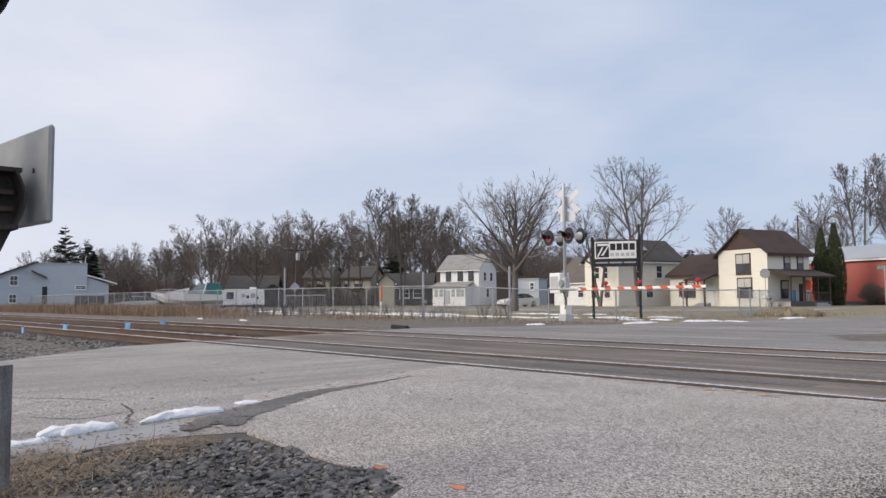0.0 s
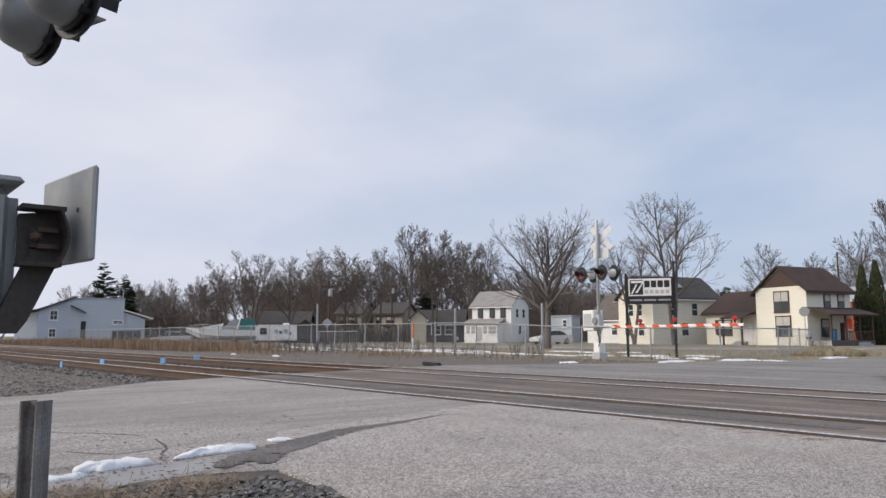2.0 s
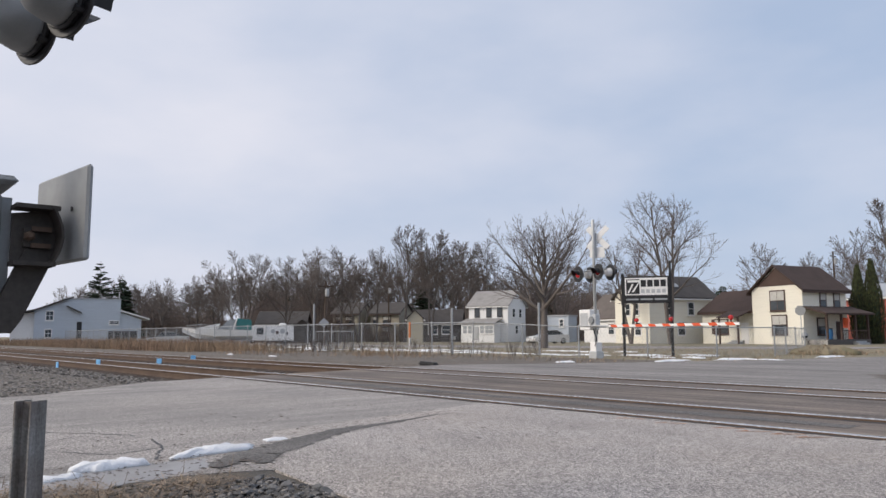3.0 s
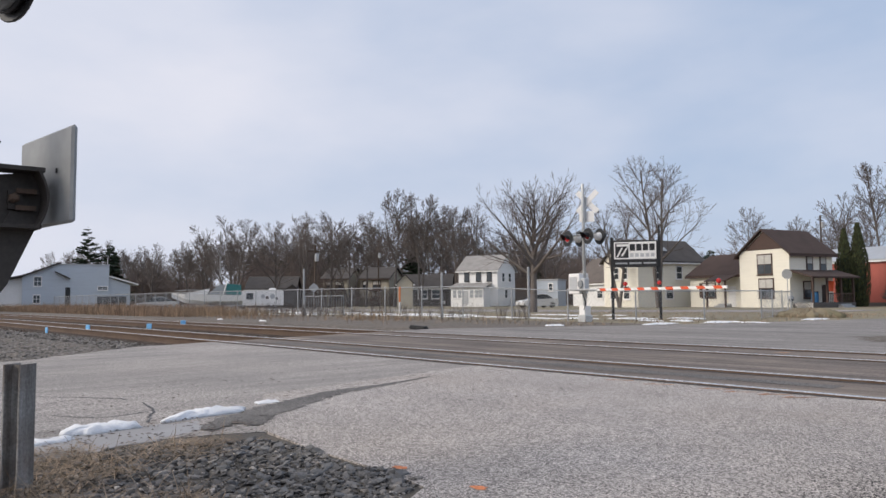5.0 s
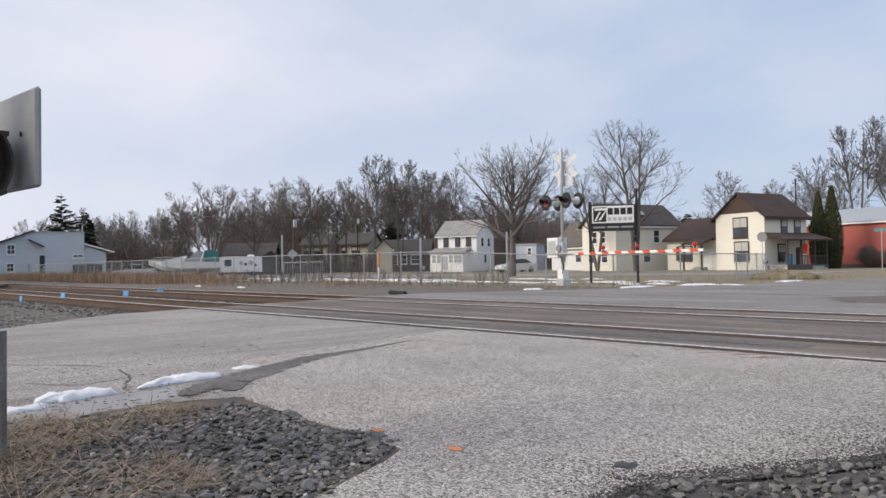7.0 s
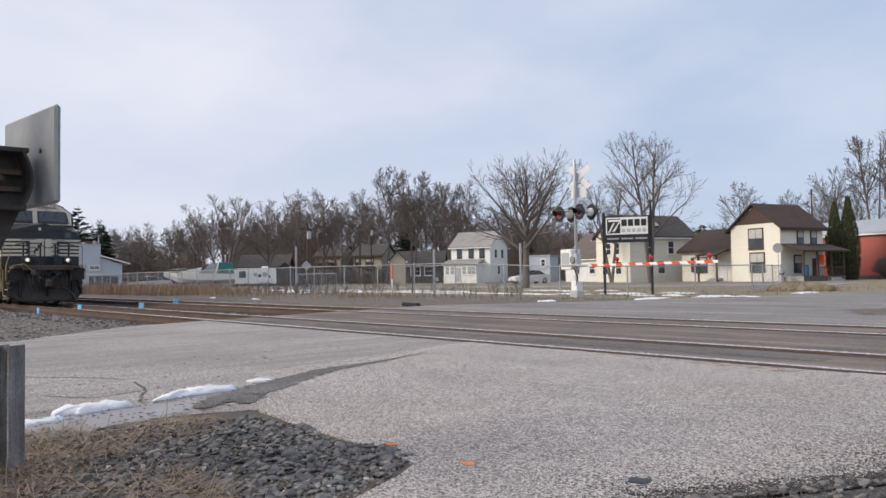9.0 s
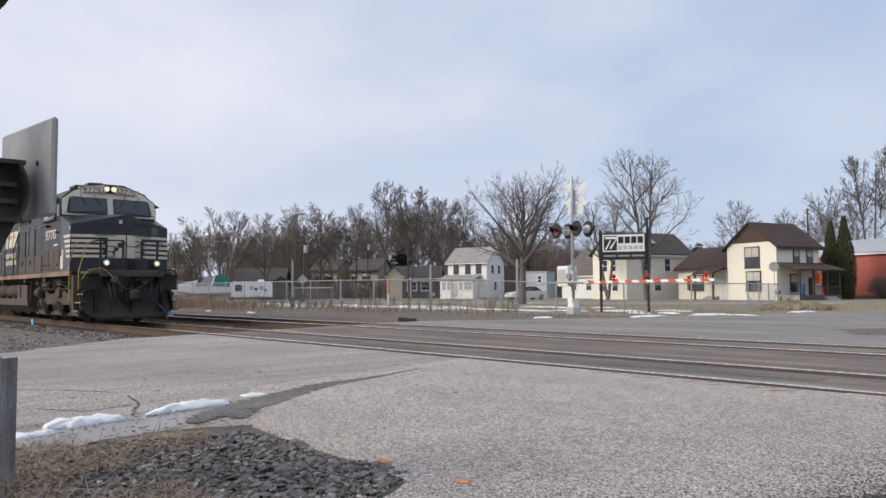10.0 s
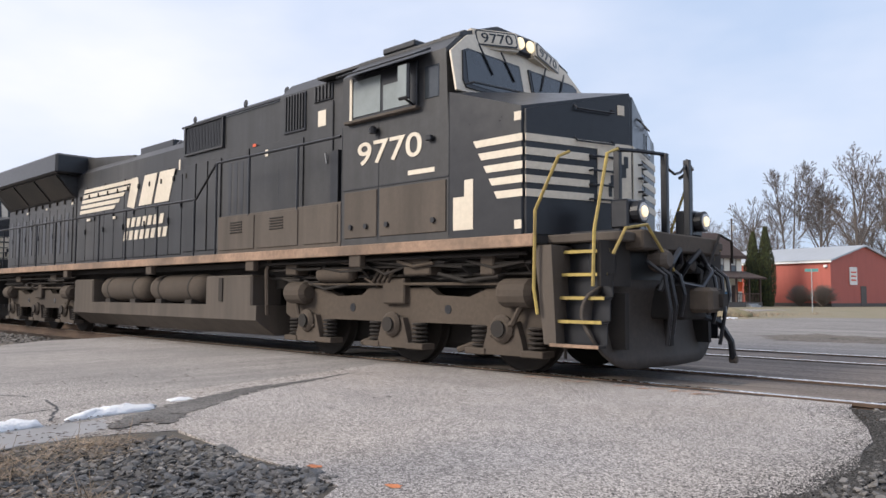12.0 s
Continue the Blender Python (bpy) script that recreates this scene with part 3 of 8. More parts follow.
    hl = part("headlight_housing", box(7.98, 8.12, -0.22, 0.22, 4.27, 4.53, 0.03), LOCO_NOSE, loco)
    for y in (-0.11, 0.11):
        part("headlight_lens", turned(lathe([(0.085, 0), (0.08, 0.02), (0.03, 0.03)], 16), pose(8.12, y, 4.4, 0, 90, 0)), LAMP_LIT, hl)
    for s in (-1, 1):
        # side windows, awning, mirror
        wf = part("cab_window_frame", box(6.2, 7.55, s * 1.505 - 0.02, s * 1.505 + 0.02, 3.32, 3.95, 0.01), LOCO_NOSE, loco)
        part("window_pane", box(6.3, 6.86, s * 1.53 - 0.006, s * 1.53 + 0.006, 3.38, 3.88), GREY_GLASS, wf)
        part("window_pane", box(6.92, 7.42, s * 1.53 - 0.006, s * 1.53 + 0.006, 3.38, 3.72), GREY_GLASS, wf)
        part("window_bar", box(6.22, 6.27, s * 1.53 - 0.01, s * 1.53 + 0.01, 3.34, 3.93), LOCO_CREAM, wf)
        part("window_ledge", box(6.15, 7.6, s * 1.54 - 0.05, s * 1.54 + 0.05, 3.29, 3.33, 0.008), LOCO_DUSTY, wf)
        aw = prism([(s * 1.48, 4.08), (s * 1.78, 3.92), (s * 1.77, 3.9), (s * 1.47, 4.05)], "x", 6.2, 7.75)
        part("sun_awning", aw, LOCO_BLACK, loco)
        mr = part("mirror", box(7.38, 7.58, s * 1.68 - 0.03, s * 1.68 + 0.03, 3.4, 3.86, 0.02), LOCO_BLACK, loco)
        part("mirror_glass", box(7.4, 7.56, s * 1.713 - 0.005, s * 1.713 + 0.005, 3.43, 3.84), GREY_GLASS, mr)
        part("mirror_arm", rod((7.48, s * 1.5, 3.36), (7.48, s * 1.68, 3.42), 0.015), LOCO_NOSE, mr)
        part("corner_window", box(7.68, 7.93, s * 1.503 - 0.008, s * 1.503 + 0.008, 3.4, 3.82, 0.02), LOCO_GLASS, loco)
        part("step_lamp", turned(lathe([(0.05, -0.05), (0.06, 0.02), (0.03, 0.05)], 10), pose(6.75, s * 1.56, 3.14)), LOCO_NOSE, loco)
        part("hook", box(7.75, 7.85, s * 1.54 - 0.03, s * 1.54 + 0.03, 2.85, 2.92, 0.01), LOCO_NOSE, loco)
        # lower cab doors
        for a, b in ((6.1, 6.78), (6.84, 8.06)):
            p = part("lower_door", box(a, b, s * 1.505 - 0.012, s * 1.505 + 0.012, 1.7, 2.34, 0.006), LOCO_DUSTY, loco)
            for x in (a + 0.16, b - 0.2):
                part("latch", turned(lathe([(0.036, 0), (0.036, 0.03)], 10), pose(x, s * 1.52, 1.85, 90 * (1 if s < 0 else -1), 0, 0)), LOCO_NOSE, p)
        letters("road_number", "9770", 0.44, LOCO_CREAM, loco, pose(7.0, s * 1.506, 2.7, 90, 0, 0 if s < 0 else 180), width=1.26, bold=0.004, align="CENTER")
        part("data_bar", box(7.38, 7.86, s * 1.504 - 0.003, s * 1.504 + 0.003, 2.46, 2.52), LOCO_CREAM, loco, "small line of writing")
        part("mark", box(8.18, 8.5, s * 1.504 - 0.003, s * 1.504 + 0.003, 1.7, 2.1), LOCO_CREAM, loco, "cream paint block")
        part("mark", box(8.36, 8.5, s * 1.504 - 0.003, s * 1.504 + 0.003, 2.1, 2.3), LOCO_CREAM, loco, "cream paint block")
        for x, z in ((9.12, 2.95), (9.12, 1.72)):
            part("small_mark", box(x, x + 0.1, s * 1.504 - 0.003, s * 1.504 + 0.003, z - 0.05, z + 0.05), LOCO_CREAM, loco)
        # emblem and plain bars for the writing on the hood
        yh = s * 0.985
        for k in range(5):
            z = 2.86 + k * 0.125
            part("emblem_bar", prism([(-4.9 + k * 0.06, z), (-2.9 + k * 0.24, z), (-2.82 + k * 0.24, z + 0.085), (-4.87 + k * 0.06, z + 0.085)], "y", yh - 0.004, yh + 0.004), LOCO_CREAM, loco)
        for pts in ([(-2.2, 2.85), (-1.85, 2.78), (-1.65, 3.28), (-1.7, 3.46), (-2.0, 3.46)], [(-1.62, 2.82), (-1.02, 2.82), (-0.78, 3.46), (-1.36, 3.46)], [(-0.9, 2.82), (-0.25, 2.82), (0.0, 3.46), (-0.66, 3.46)]):
            part("emblem_shape", prism(pts, "y", yh - 0.005, yh + 0.005), LOCO_CREAM, loco)
        for z, x0, n in ((2.38, -2.25, 7), (2.1, -2.35, 8)):
            for k in range(n):
                x = x0 + k * 0.265
                part("writing_bar", prism([(x, z), (x + 0.17, z), (x + 0.23, z + 0.2), (x + 0.06, z + 0.2)], "y", yh - 0.004, yh + 0.004), LOCO_CREAM, loco)
        # latches, hinges and small notices on the doors
        for k in range(20):
            x = -9.9 + k * 0.535
            part("door_latch", box(x, x + 0.035, s * 1.0 - 0.012, s * 1.0 + 0.012, 2.35 + 0.3 * (k % 2), 2.47 + 0.3 * (k % 2)), LOCO_NOSE, loco)
            part("hinge", box(x + 0.2, x + 0.25, s * 0.99 - 0.015, s * 0.99 + 0.015, 3.2, 3.3), LOCO_GRIME_SHADE, loco)
        for x, z, w, h, mat in ((3.3, 3.28, 0.08, 0.12, LOCO_CREAM), (4.3, 3.45, 0.14, 0.05, LOCO_CREAM), (0.2, 3.4, 0.06, 0.2, LOCO_CREAM), (-2.9, 2.62, 0.14, 0.06, LOCO_CREAM), (-4.4, 2.66, 0.2, 0.06, LOCO_CREAM), (-5.4, 3.15, 0.1, 0.06, LOCO_CREAM), (2.9, 3.5, 0.1, 0.05, RED), (-8.7, 3.12, 0.12, 0.05, LOCO_CREAM), (-7.2, 3.14, 0.1, 0.05, LOCO_CREAM)):
            part("small_notice", box(x, x + w, s * 1.005 - 0.006, s * 1.005 + 0.006, z, z + h), mat, loco)
        for x in (0.42, 2.3, 3.6):
            part("lifting_lug", turned(lathe([(0.05, -0.015), (0.075, 0), (0.05, 0.015)], 10), pose(x, s * 0.8, 4.45, 90, 0, 0)), LOCO_NOSE, loco)
        for x in (6.02, 6.8, 8.1):
            part("panel_seam", box(x - 0.006, x + 0.006, s * 1.5 - 0.004, s * 1.5 + 0.004, 1.65, 3.28 if x < 7 else 3.4), LOCO_NOSE, loco)
        part("panel_seam", box(6.05, 8.1, s * 1.506 - 0.004, s * 1.506 + 0.004, 2.372, 2.386), LOCO_NOSE, loco)
        part("drip_rail", box(0.3, 6.0, s * 1.0 - 0.02, s * 1.0 + 0.02, 4.23, 4.26), LOCO_NOSE, loco)
        # handrails along the walkways
        rail = [(-10.3, s * 1.5, 2.68), (1.85, s * 1.5, 2.62), (2.55, s * 1.5, 3.19), (5.98, s * 1.5, 3.17)]
        part("handrail", tube(rail, 0.021), LOCO_NOSE, loco)
        for x in (-10.2, -8.9, -7.6, -6.3, -5.0, -3.7, -2.4, -1.05, 0.35, 1.8):
            part("stanchion", rod((x, s * 1.5, 1.58), (x, s * 1.5, 2.64), 0.02, seg=6), LOCO_NOSE, loco)
        for x in (2.56, 3.6, 4.95):
            part("stanchion", rod((x, s * 1.5, 2.2 if x > 2.6 else 1.6), (x, s * 1.5, 3.18), 0.022, seg=6), LOCO_NOSE, loco)
    # nose: two facets that meet in a ridge
    bm = bmesh.new()
    foot = [(8.1, -1.5), (9.25, -1.5), (9.75, 0), (9.25, 1.5), (8.1, 1.5)]
    tops = [3.42, 3.05, 3.4, 3.05, 3.42]
    b0 = [bm.verts.new((x, y, 1.58)) for x, y in foot]
    b1 = [bm.verts.new((x, y, z)) for (x, y), z in zip(foot, tops)]
    peak = bm.verts.new((8.1, 0, 3.5))
    for k in range(4):
        bm.faces.new((b0[k], b0[k + 1], b1[k + 1], b1[k]))
    bm.faces.new((b1[0], b1[1], b1[2], peak))
    bm.faces.new((peak, b1[2], b1[3], b1[4]))
    bm.faces.new((b0[4], b0[0], b1[0], peak, b1[4]))
    bm.faces.new(b0[::-1])
    bmesh.ops.bevel(bm, geom=[e for e in bm.edges if all(v.co.x > 9 for v in e.verts)], offset=0.035, segments=2, affect="EDGES")
    part("nose", bm, LOCO_NOSE, loco)

    def facet(s, f, out=0.008):
        return Vector((9.25 + 0.5 * f + out, s * 1.5 * (1 - f) + s * out * 0.33, 0))

    def facet_strip(name, s, f0, f1, z0, z1, mat, label="", parent=None, out=0.012, slant=0.0):
        bm2 = bmesh.new()
        lo = [facet(s, f0, 0.0), facet(s, f1, 0.0), facet(s, f1, out), facet(s, f0, out)]
        va = [bm2.verts.new((p.x, p.y, z0)) for p in lo]
        vb = [bm2.verts.new((p.x, p.y, z1 + (slant if i in (1, 2) else 0))) for i, p in enumerate(lo)]
        bm2.faces.new(va[::-1])
        bm2.faces.new(vb)
        for k in range(4):
            bm2.faces.new((va[k], va[(k + 1) % 4], vb[(k + 1) % 4], vb[k]))
        return part(name, bm2, mat, parent or loco, label)

    for s in (-1, 1):
        for k in range(5):
            z = 2.66 - k * 0.157
            part("stripe", prism([(8.5 + k * 0.08, z + 0.085), (8.55 + k * 0.08, z), (9.235, z), (9.235, z + 0.085)], "y", s * 1.503 - 0.004, s * 1.503 + 0.004), LOCO_CREAM, loco, "cream stripe")
            facet_strip("stripe", s, 0.015, 0.99 if k == 0 else 0.62 - 0.04 * (k % 2), z, z + 0.085, LOCO_CREAM, "cream stripe")
        facet_strip("nose_panel", s, 0.66, 0.985, 2.02, 2.66, LOCO_CREAM, "cream panel on the nose")
        for z in (3.1, 2.72):
            a, b = facet(s, 0.45, 0.05), facet(s, 0.8, 0.05)
            part("grab_iron", tube([facet(s, 0.45, 0) + Vector((0, 0, z + 0.05)), a + Vector((0, 0, z)), b + Vector((0, 0, z)), facet(s, 0.8, 0) + Vector((0, 0, z + 0.05))], 0.012), LOCO_NOSE, loco)
        for k in range(4):
            z = 2.05 + k * 0.17
            a, b = facet(s, 0.58, 0.06), facet(s, 0.8, 0.06)
            part("ladder_rung", tube([facet(s, 0.58, 0) + Vector((0, 0, z)), a + Vector((0, 0, z)), b + Vector((0, 0, z)), facet(s, 0.8, 0) + Vector((0, 0, z))], 0.014), LOCO_NOSE, loco)
    # a dark emblem on the cream panel, as a plain slanted shape
    for f0, f1, z0, z1 in ((0.76, 0.79, 2.1, 2.26), (0.78, 0.86, 2.24, 2.36), (0.84, 0.93, 2.34, 2.5), (0.91, 0.95, 2.46, 2.6)):
        facet_strip("emblem_shape", -1, f0, f1, z0, z1, LOCO_NOSE, "dark emblem shape", out=0.018)
    facet_strip("nose_door", 1, 0.06, 0.5, 1.7, 3.05, LOCO_NOSE, out=0.006)
    facet_strip("door_window", 1, 0.25, 0.42, 2.8, 3.05, LOCO_GLASS, out=0.014)
    facet_strip("small_mark", -1, 0.86, 0.92, 3.1, 3.22, LOCO_CREAM, out=0.012)
    # front platform, steps, rails
    part("front_platform", box(9.38, 10.32, -1.25, 1.25, 1.5, 1.6, 0.015), LOCO_DUSTY, loco)
    part("anticlimber", box(10.35, 10.72, -0.95, 0.95, 1.42, 1.63, 0.02), LOCO_TRUCK, loco)
    part("end_plate", box(9.9, 10.0, -1.2, 1.2, 0.75, 1.5, 0.02), LOCO_NOSE, loco)
    for s in (-1, 1):
        part("step_rear_plate", prism([(9.39, 1.47), (9.62, 1.47), (9.68, 0.4), (9.52, 0.4)], "y", s * 1.2 - 0.3, s * 1.2 + 0.3), LOCO_DUSTY, loco)
        part("step_front_plate", box(10.16, 10.2, s * 1.15 - 0.3, s * 1.15 + 0.3, 1.02, 1.5), LOCO_GRIME_SHADE, loco)
        for k in range(5):
            z = 0.41 + k * 0.25
            st = part("step", box(9.6, 10.2, s * (1.2 + 0.3 - 0.06 * k) - 0.15, s * (1.2 + 0.3 - 0.06 * k), z - 0.03, z, 0.005) if s > 0 else box(9.6, 10.2, -(1.5 - 0.06 * k), -(1.35 - 0.06 * k), z - 0.03, z, 0.005), LOCO_GRIME_SHADE, loco)
            part("step_edge", box(9.6, 10.2, s * (1.505 - 0.06 * k) - 0.008, s * (1.505 - 0.06 * k) + 0.008, z - 0.03, z + 0.004), YELLOW if k > 0 else LOCO_SILL, st, "worn yellow step edge")
            part("step_riser", box(9.6, 10.2, s * (1.33 - 0.06 * k) - 0.01, s * (1.33 - 0.06 * k) + 0.01, z, z + 0.22), LOCO_NOSE, st)
        part("yellow_handrail", tube([(9.48, s * 1.56, 0.72), (9.44, s * 1.57, 1.0), (9.46, s * 1.57, 1.85), (9.72, s * 1.5, 2.42), (9.78, s * 1.38, 2.48)], 0.019), YELLOW, loco)
        top = [(10.2, -1.3, 2.42), (10.24, -1.16, 2.48)] if s < 0 else [(10.12, 1.46, 1.66)]
        part("yellow_handrail", tube([(10.14, s * 1.5, 1.02), (10.16, s * 1.5, 1.6)] + top, 0.019), YELLOW, loco)
        part("front_handrail", tube([(10.55 if s < 0 else 10.1, s * 1.16, 2.48), (10.4, s * 0.9, 2.53), (10.5, s * 0.6, 2.54), (10.63, s * 0.28, 2.53)], 0.024), LOCO_NOSE, loco)
        for x, y in ((10.37, 0.86), (10.63, 0.28)):
            part("front_stanchion", box(x - 0.04, x + 0.04, s * y - 0.03, s * y + 0.03, 1.6, 2.54, 0.008), LOCO_NOSE, loco)
        dl = part("ditch_light", box(10.3, 10.52, s * 0.76 - 0.15, s * 0.76 + 0.15, 1.66, 1.98, 0.02), LOCO_NOSE, loco)
        part("light_barrel", turned(lathe([(0.12, 0), (0.13, 0.12), (0.115, 0.13)], 16), pose(10.5, s * 0.76, 1.84, 0, 90, 0)), LOCO_NOSE, dl)
        part("light_lens", turned(lathe([(0.107, 0), (0.1, 0.012), (0.066, 0.016)], 18), pose(10.62, s * 0.76, 1.84, 0, 90, 0)), REFLECTOR, dl)
        part("bulb", turned(lathe([(0.066, 0), (0.06, 0.02), (0.02, 0.026)], 16), pose(10.632, s * 0.76, 1.84, 0, 90, 0)), LAMP_LIT, dl, "lit lamp bulb")
        part("uncoupling_lever", tube([(10.66, s * 1.45, 1.35), (10.72, s * 1.3, 1.62), (10.74, s * 0.9, 1.68), (10.8, s * 0.3, 1.1)], 0.018), YELLOW if s < 0 else LOCO_GRIME_SHADE, loco)
    part("safety_chain", tube([(10.63, -0.28, 2.5), (10.61, -0.15, 2.38), (10.61, 0.0, 2.34), (10.61, 0.15, 2.38), (10.63, 0.28, 2.5)], 0.016), LOCO_NOSE, loco)
    # plough blade, curved and pushed out in the middle
    bm = bmesh.new()
    ny, nz = 16, 8
    fr, bk = [], []
    for i in range(ny + 1):
        y = -1.42 + 2.84 * i / ny
        colf, colb = [], []
        for j in range(nz + 1):
            z = 0.1 + (1.0 - 0.16 * max(0, abs(y) / 1.42 - 0.75) / 0.25) * j / nz
            wing = max(0, abs(y) / 1.42 - 0.55) / 0.45
            x = 10.6 - 0.2 * (abs(y) / 1.42) ** 1.1 - 0.13 * math.sin(math.pi * j / nz * 0.9)
            low = 0.03 + 0.34 * wing ** 2.2
            colf.append(bm.verts.new((x, y, z + low * (1 - j / nz))))
            colb.append(bm.verts.new((x - 0.04, y, z + low * (1 - j / nz))))
        fr.append(colf)
        bk.append(colb)
    for i in range(ny):
        for j in range(nz):
            bm.faces.new((fr[i][j], fr[i + 1][j], fr[i + 1][j + 1], fr[i][j + 1]))
            bm.faces.new((bk[i][j], bk[i][j + 1], bk[i + 1][j + 1], bk[i + 1][j]))
    for i in range(ny):
        bm.faces.new((fr[i][0], bk[i][0], bk[i + 1][0], fr[i + 1][0]))
        bm.faces.new((fr[i][nz], fr[i + 1][nz], bk[i + 1][nz], bk[i][nz]))
    for i in (0, ny):
        for j in range(nz):
            bm.faces.new((fr[i][j], fr[i][j + 1], bk[i][j + 1], bk[i][j]))
    part("snow_plough", bm, material("plough_steel", (0.05, 0.041, 0.035), 0.7, vary=0.35, scale=6, fine=16, bump=0.002, tint=(0.085, 0.066, 0.052), stain=0.6), loco, "dusty dark curved plough blade", smooth=True)
    for y in (-1.0, 0, 1.0):
        part("plough_brace", box(10.2, 10.55, y - 0.04, y + 0.04, 0.35, 0.95), LOCO_GRIME_SHADE, loco)
    part("coupler_pocket", box(10.3, 10.85, -0.28, 0.28, 0.66, 1.06, 0.03), LOCO_GRIME_SHADE, loco)
    cp = part("coupler", box(10.8, 11.1, -0.16, 0.1, 0.74, 1.02, 0.04), LOCO_TRUCK, loco)
    part("knuckle", box(10.98, 11.15, -0.02, 0.2, 0.76, 1.0, 0.05, seg=2), LOCO_GRIME_SHADE, cp)
    for k, (y, ln) in enumerate(((-0.75, 0.9), (-0.62, 0.8), (0.7, 0.95), (-0.4, 0.6), (0.5, 0.7), (0.85, 0.6))):
        part("air_hose", tube([(10.65, y, 1.3), (10.85, y * 0.98, 1.15), (10.9, y * 0.93, 1.3 - ln * 0.6), (10.84, y * 0.9, 1.3 - ln)], 0.024), LOCO_NOSE, loco)
    part("air_hose", tube([(10.71, 0.5, 0.68), (10.8, 0.7, 0.62), (10.86, 0.9, 0.38), (10.84, 1.0, 0.17)], 0.04), LOCO_NOSE, loco)
    part("hose_coupling", turned(box(-0.05, 0.05, -0.04, 0.04, -0.05, 0.04, 0.015), pose(10.53, 1.01, 0.16)), LOCO_TRUCK, loco)
    for a in (-1, 1):
        part("jumper_cable", tube([(10.5, a * 0.12, 1.0), (10.72, a * 0.1, 1.3), (10.78, a * 0.25, 1.44), (10.78, a * 0.45, 1.28), (10.7, a * 0.55, 0.98)], 0.034), LOCO_NOSE, loco)
        part("receptacle", turned(lathe([(0.1, 0), (0.11, 0.12), (0.09, 0.14), (0.05, 0.15)], 14), pose(10.2, a * 0.35, 1.28, 0, 70, 0)), LOCO_DUSTY, loco)
    part("jumper_cable", tube([(10.65, -0.5, 1.35), (10.85, -0.3, 1.05), (10.92, 0.0, 1.02), (10.9, 0.3, 1.2), (10.7, 0.5, 1.36)], 0.028), LOCO_NOSE, loco)
    part("jumper_receptacle", turned(lathe([(0.11, 0), (0.12, 0.16), (0.08, 0.22)], 12), pose(10.6, -0.55, 1.32, 0, 90, 0)), LOCO_DUSTY, loco)
    part("bell", turned(lathe([(0.14, 0), (0.1, 0.12), (0.04, 0.2)], 12), pose(10.5, 0.6, 1.2)), LOCO_GRIME_SHADE, loco)
    part("rear_platform", box(-10.95, -10.3, -1.3, 1.3, 1.46, 1.6, 0.015), LOCO_DUSTY, loco)
    part("rear_plate", box(-10.7, -10.5, -1.4, 1.4, 0.6, 1.5), LOCO_GRIME_SHADE, loco)
    part("rear_coupler", box(-11.2, -10.6, -0.14, 0.14, 0.74, 1.02, 0.03), LOCO_TRUCK, loco)
    # fuel tank with air reservoirs on its shelf
    part("fuel_tank", prism([(-1.42, 0.74), (-1.42, 0.5), (-1.05, 0.24), (1.05, 0.24), (1.42, 0.5), (1.42, 0.74)], "x", -3.9, 3.75), LOCO_DUSTY, loco, "dust-covered fuel tank")
    part("tank_core", box(-3.7, 3.5, -0.8, 0.8, 0.7, 1.15), LOCO_GRIME_SHADE, loco)
    for s in (-1, 1):
        for a, b in ((2.12, 3.6), (-3.9, -2.85)):
            part("tank_box", box(a, b, s * 1.12 - 0.3, s * 1.12 + 0.3, 0.7, 1.24, 0.03), LOCO_DUSTY, loco)
        part("tank_gauge", box(2.6, 2.72, s * 1.43 - 0.012, s * 1.43 + 0.012, 0.8, 1.2), LOCO_GRIME_SHADE, loco)
        for a, b in ((-2.65, -0.42), (-0.28, 1.9)):
            bm = turned(lathe([(0.1, a), (0.22, a + 0.08), (0.265, a + 0.25), (0.265, b - 0.25), (0.22, b - 0.08), (0.1, b)], 18), pose(0, s * 1.12, 1.03, 0, 90, 0))
            res = part("air_reservoir", bm, LOCO_TRUCK, loco, "dusty air reservoir", smooth=True)
            for x in (a + 0.5, b - 0.5):
                part("strap", turned(lathe([(0.272, -0.025), (0.272, 0.025)], 18), pose(x, s * 1.12, 1.03, 0, 90, 0)), LOCO_GRIME_SHADE, res)
                part("saddle", box(x - 0.12, x + 0.12, s * 1.15 - 0.22, s * 1.15 + 0.22, 0.7, 0.82), LOCO_GRIME_SHADE, res)
    # trucks
    wheelsets = []
    for c in (6.8, -6.9):
        truck = part("truck_bolster", box(c - 2.1, c + 2.1, -0.6, 0.6, 0.45, 1.04, 0.03), LOCO_GRIME_SHADE, loco)
        for s in (-1, 1):
            outline = [(c - 2.62, 0.62), (c - 2.62, 0.98), (c - 2.45, 1.04), (c - 1.6, 1.0), (c - 1.3, 0.9), (c - 0.75, 0.92), (c - 0.6, 1.02), (c + 0.6, 1.02), (c + 0.75, 0.92), (c + 1.3, 0.9), (c + 1.6, 1.0), (c + 2.45, 1.04), (c + 2.62, 0.98), (c + 2.62, 0.62),
                       (c + 2.35, 0.5), (c + 2.3, 0.24), (c + 1.55, 0.24), (c + 1.5, 0.56), (c + 0.45, 0.56), (c + 0.38, 0.24), (c - 0.38, 0.24), (c - 0.45, 0.56), (c - 1.5, 0.56), (c - 1.55, 0.24), (c - 2.3, 0.24), (c - 2.35, 0.5)]
            sf = part("side_frame", prism(outline, "y", s * 1.06 - 0.07, s * 1.06 + 0.07), LOCO_TRUCK, truck, "dusty cast side frame")
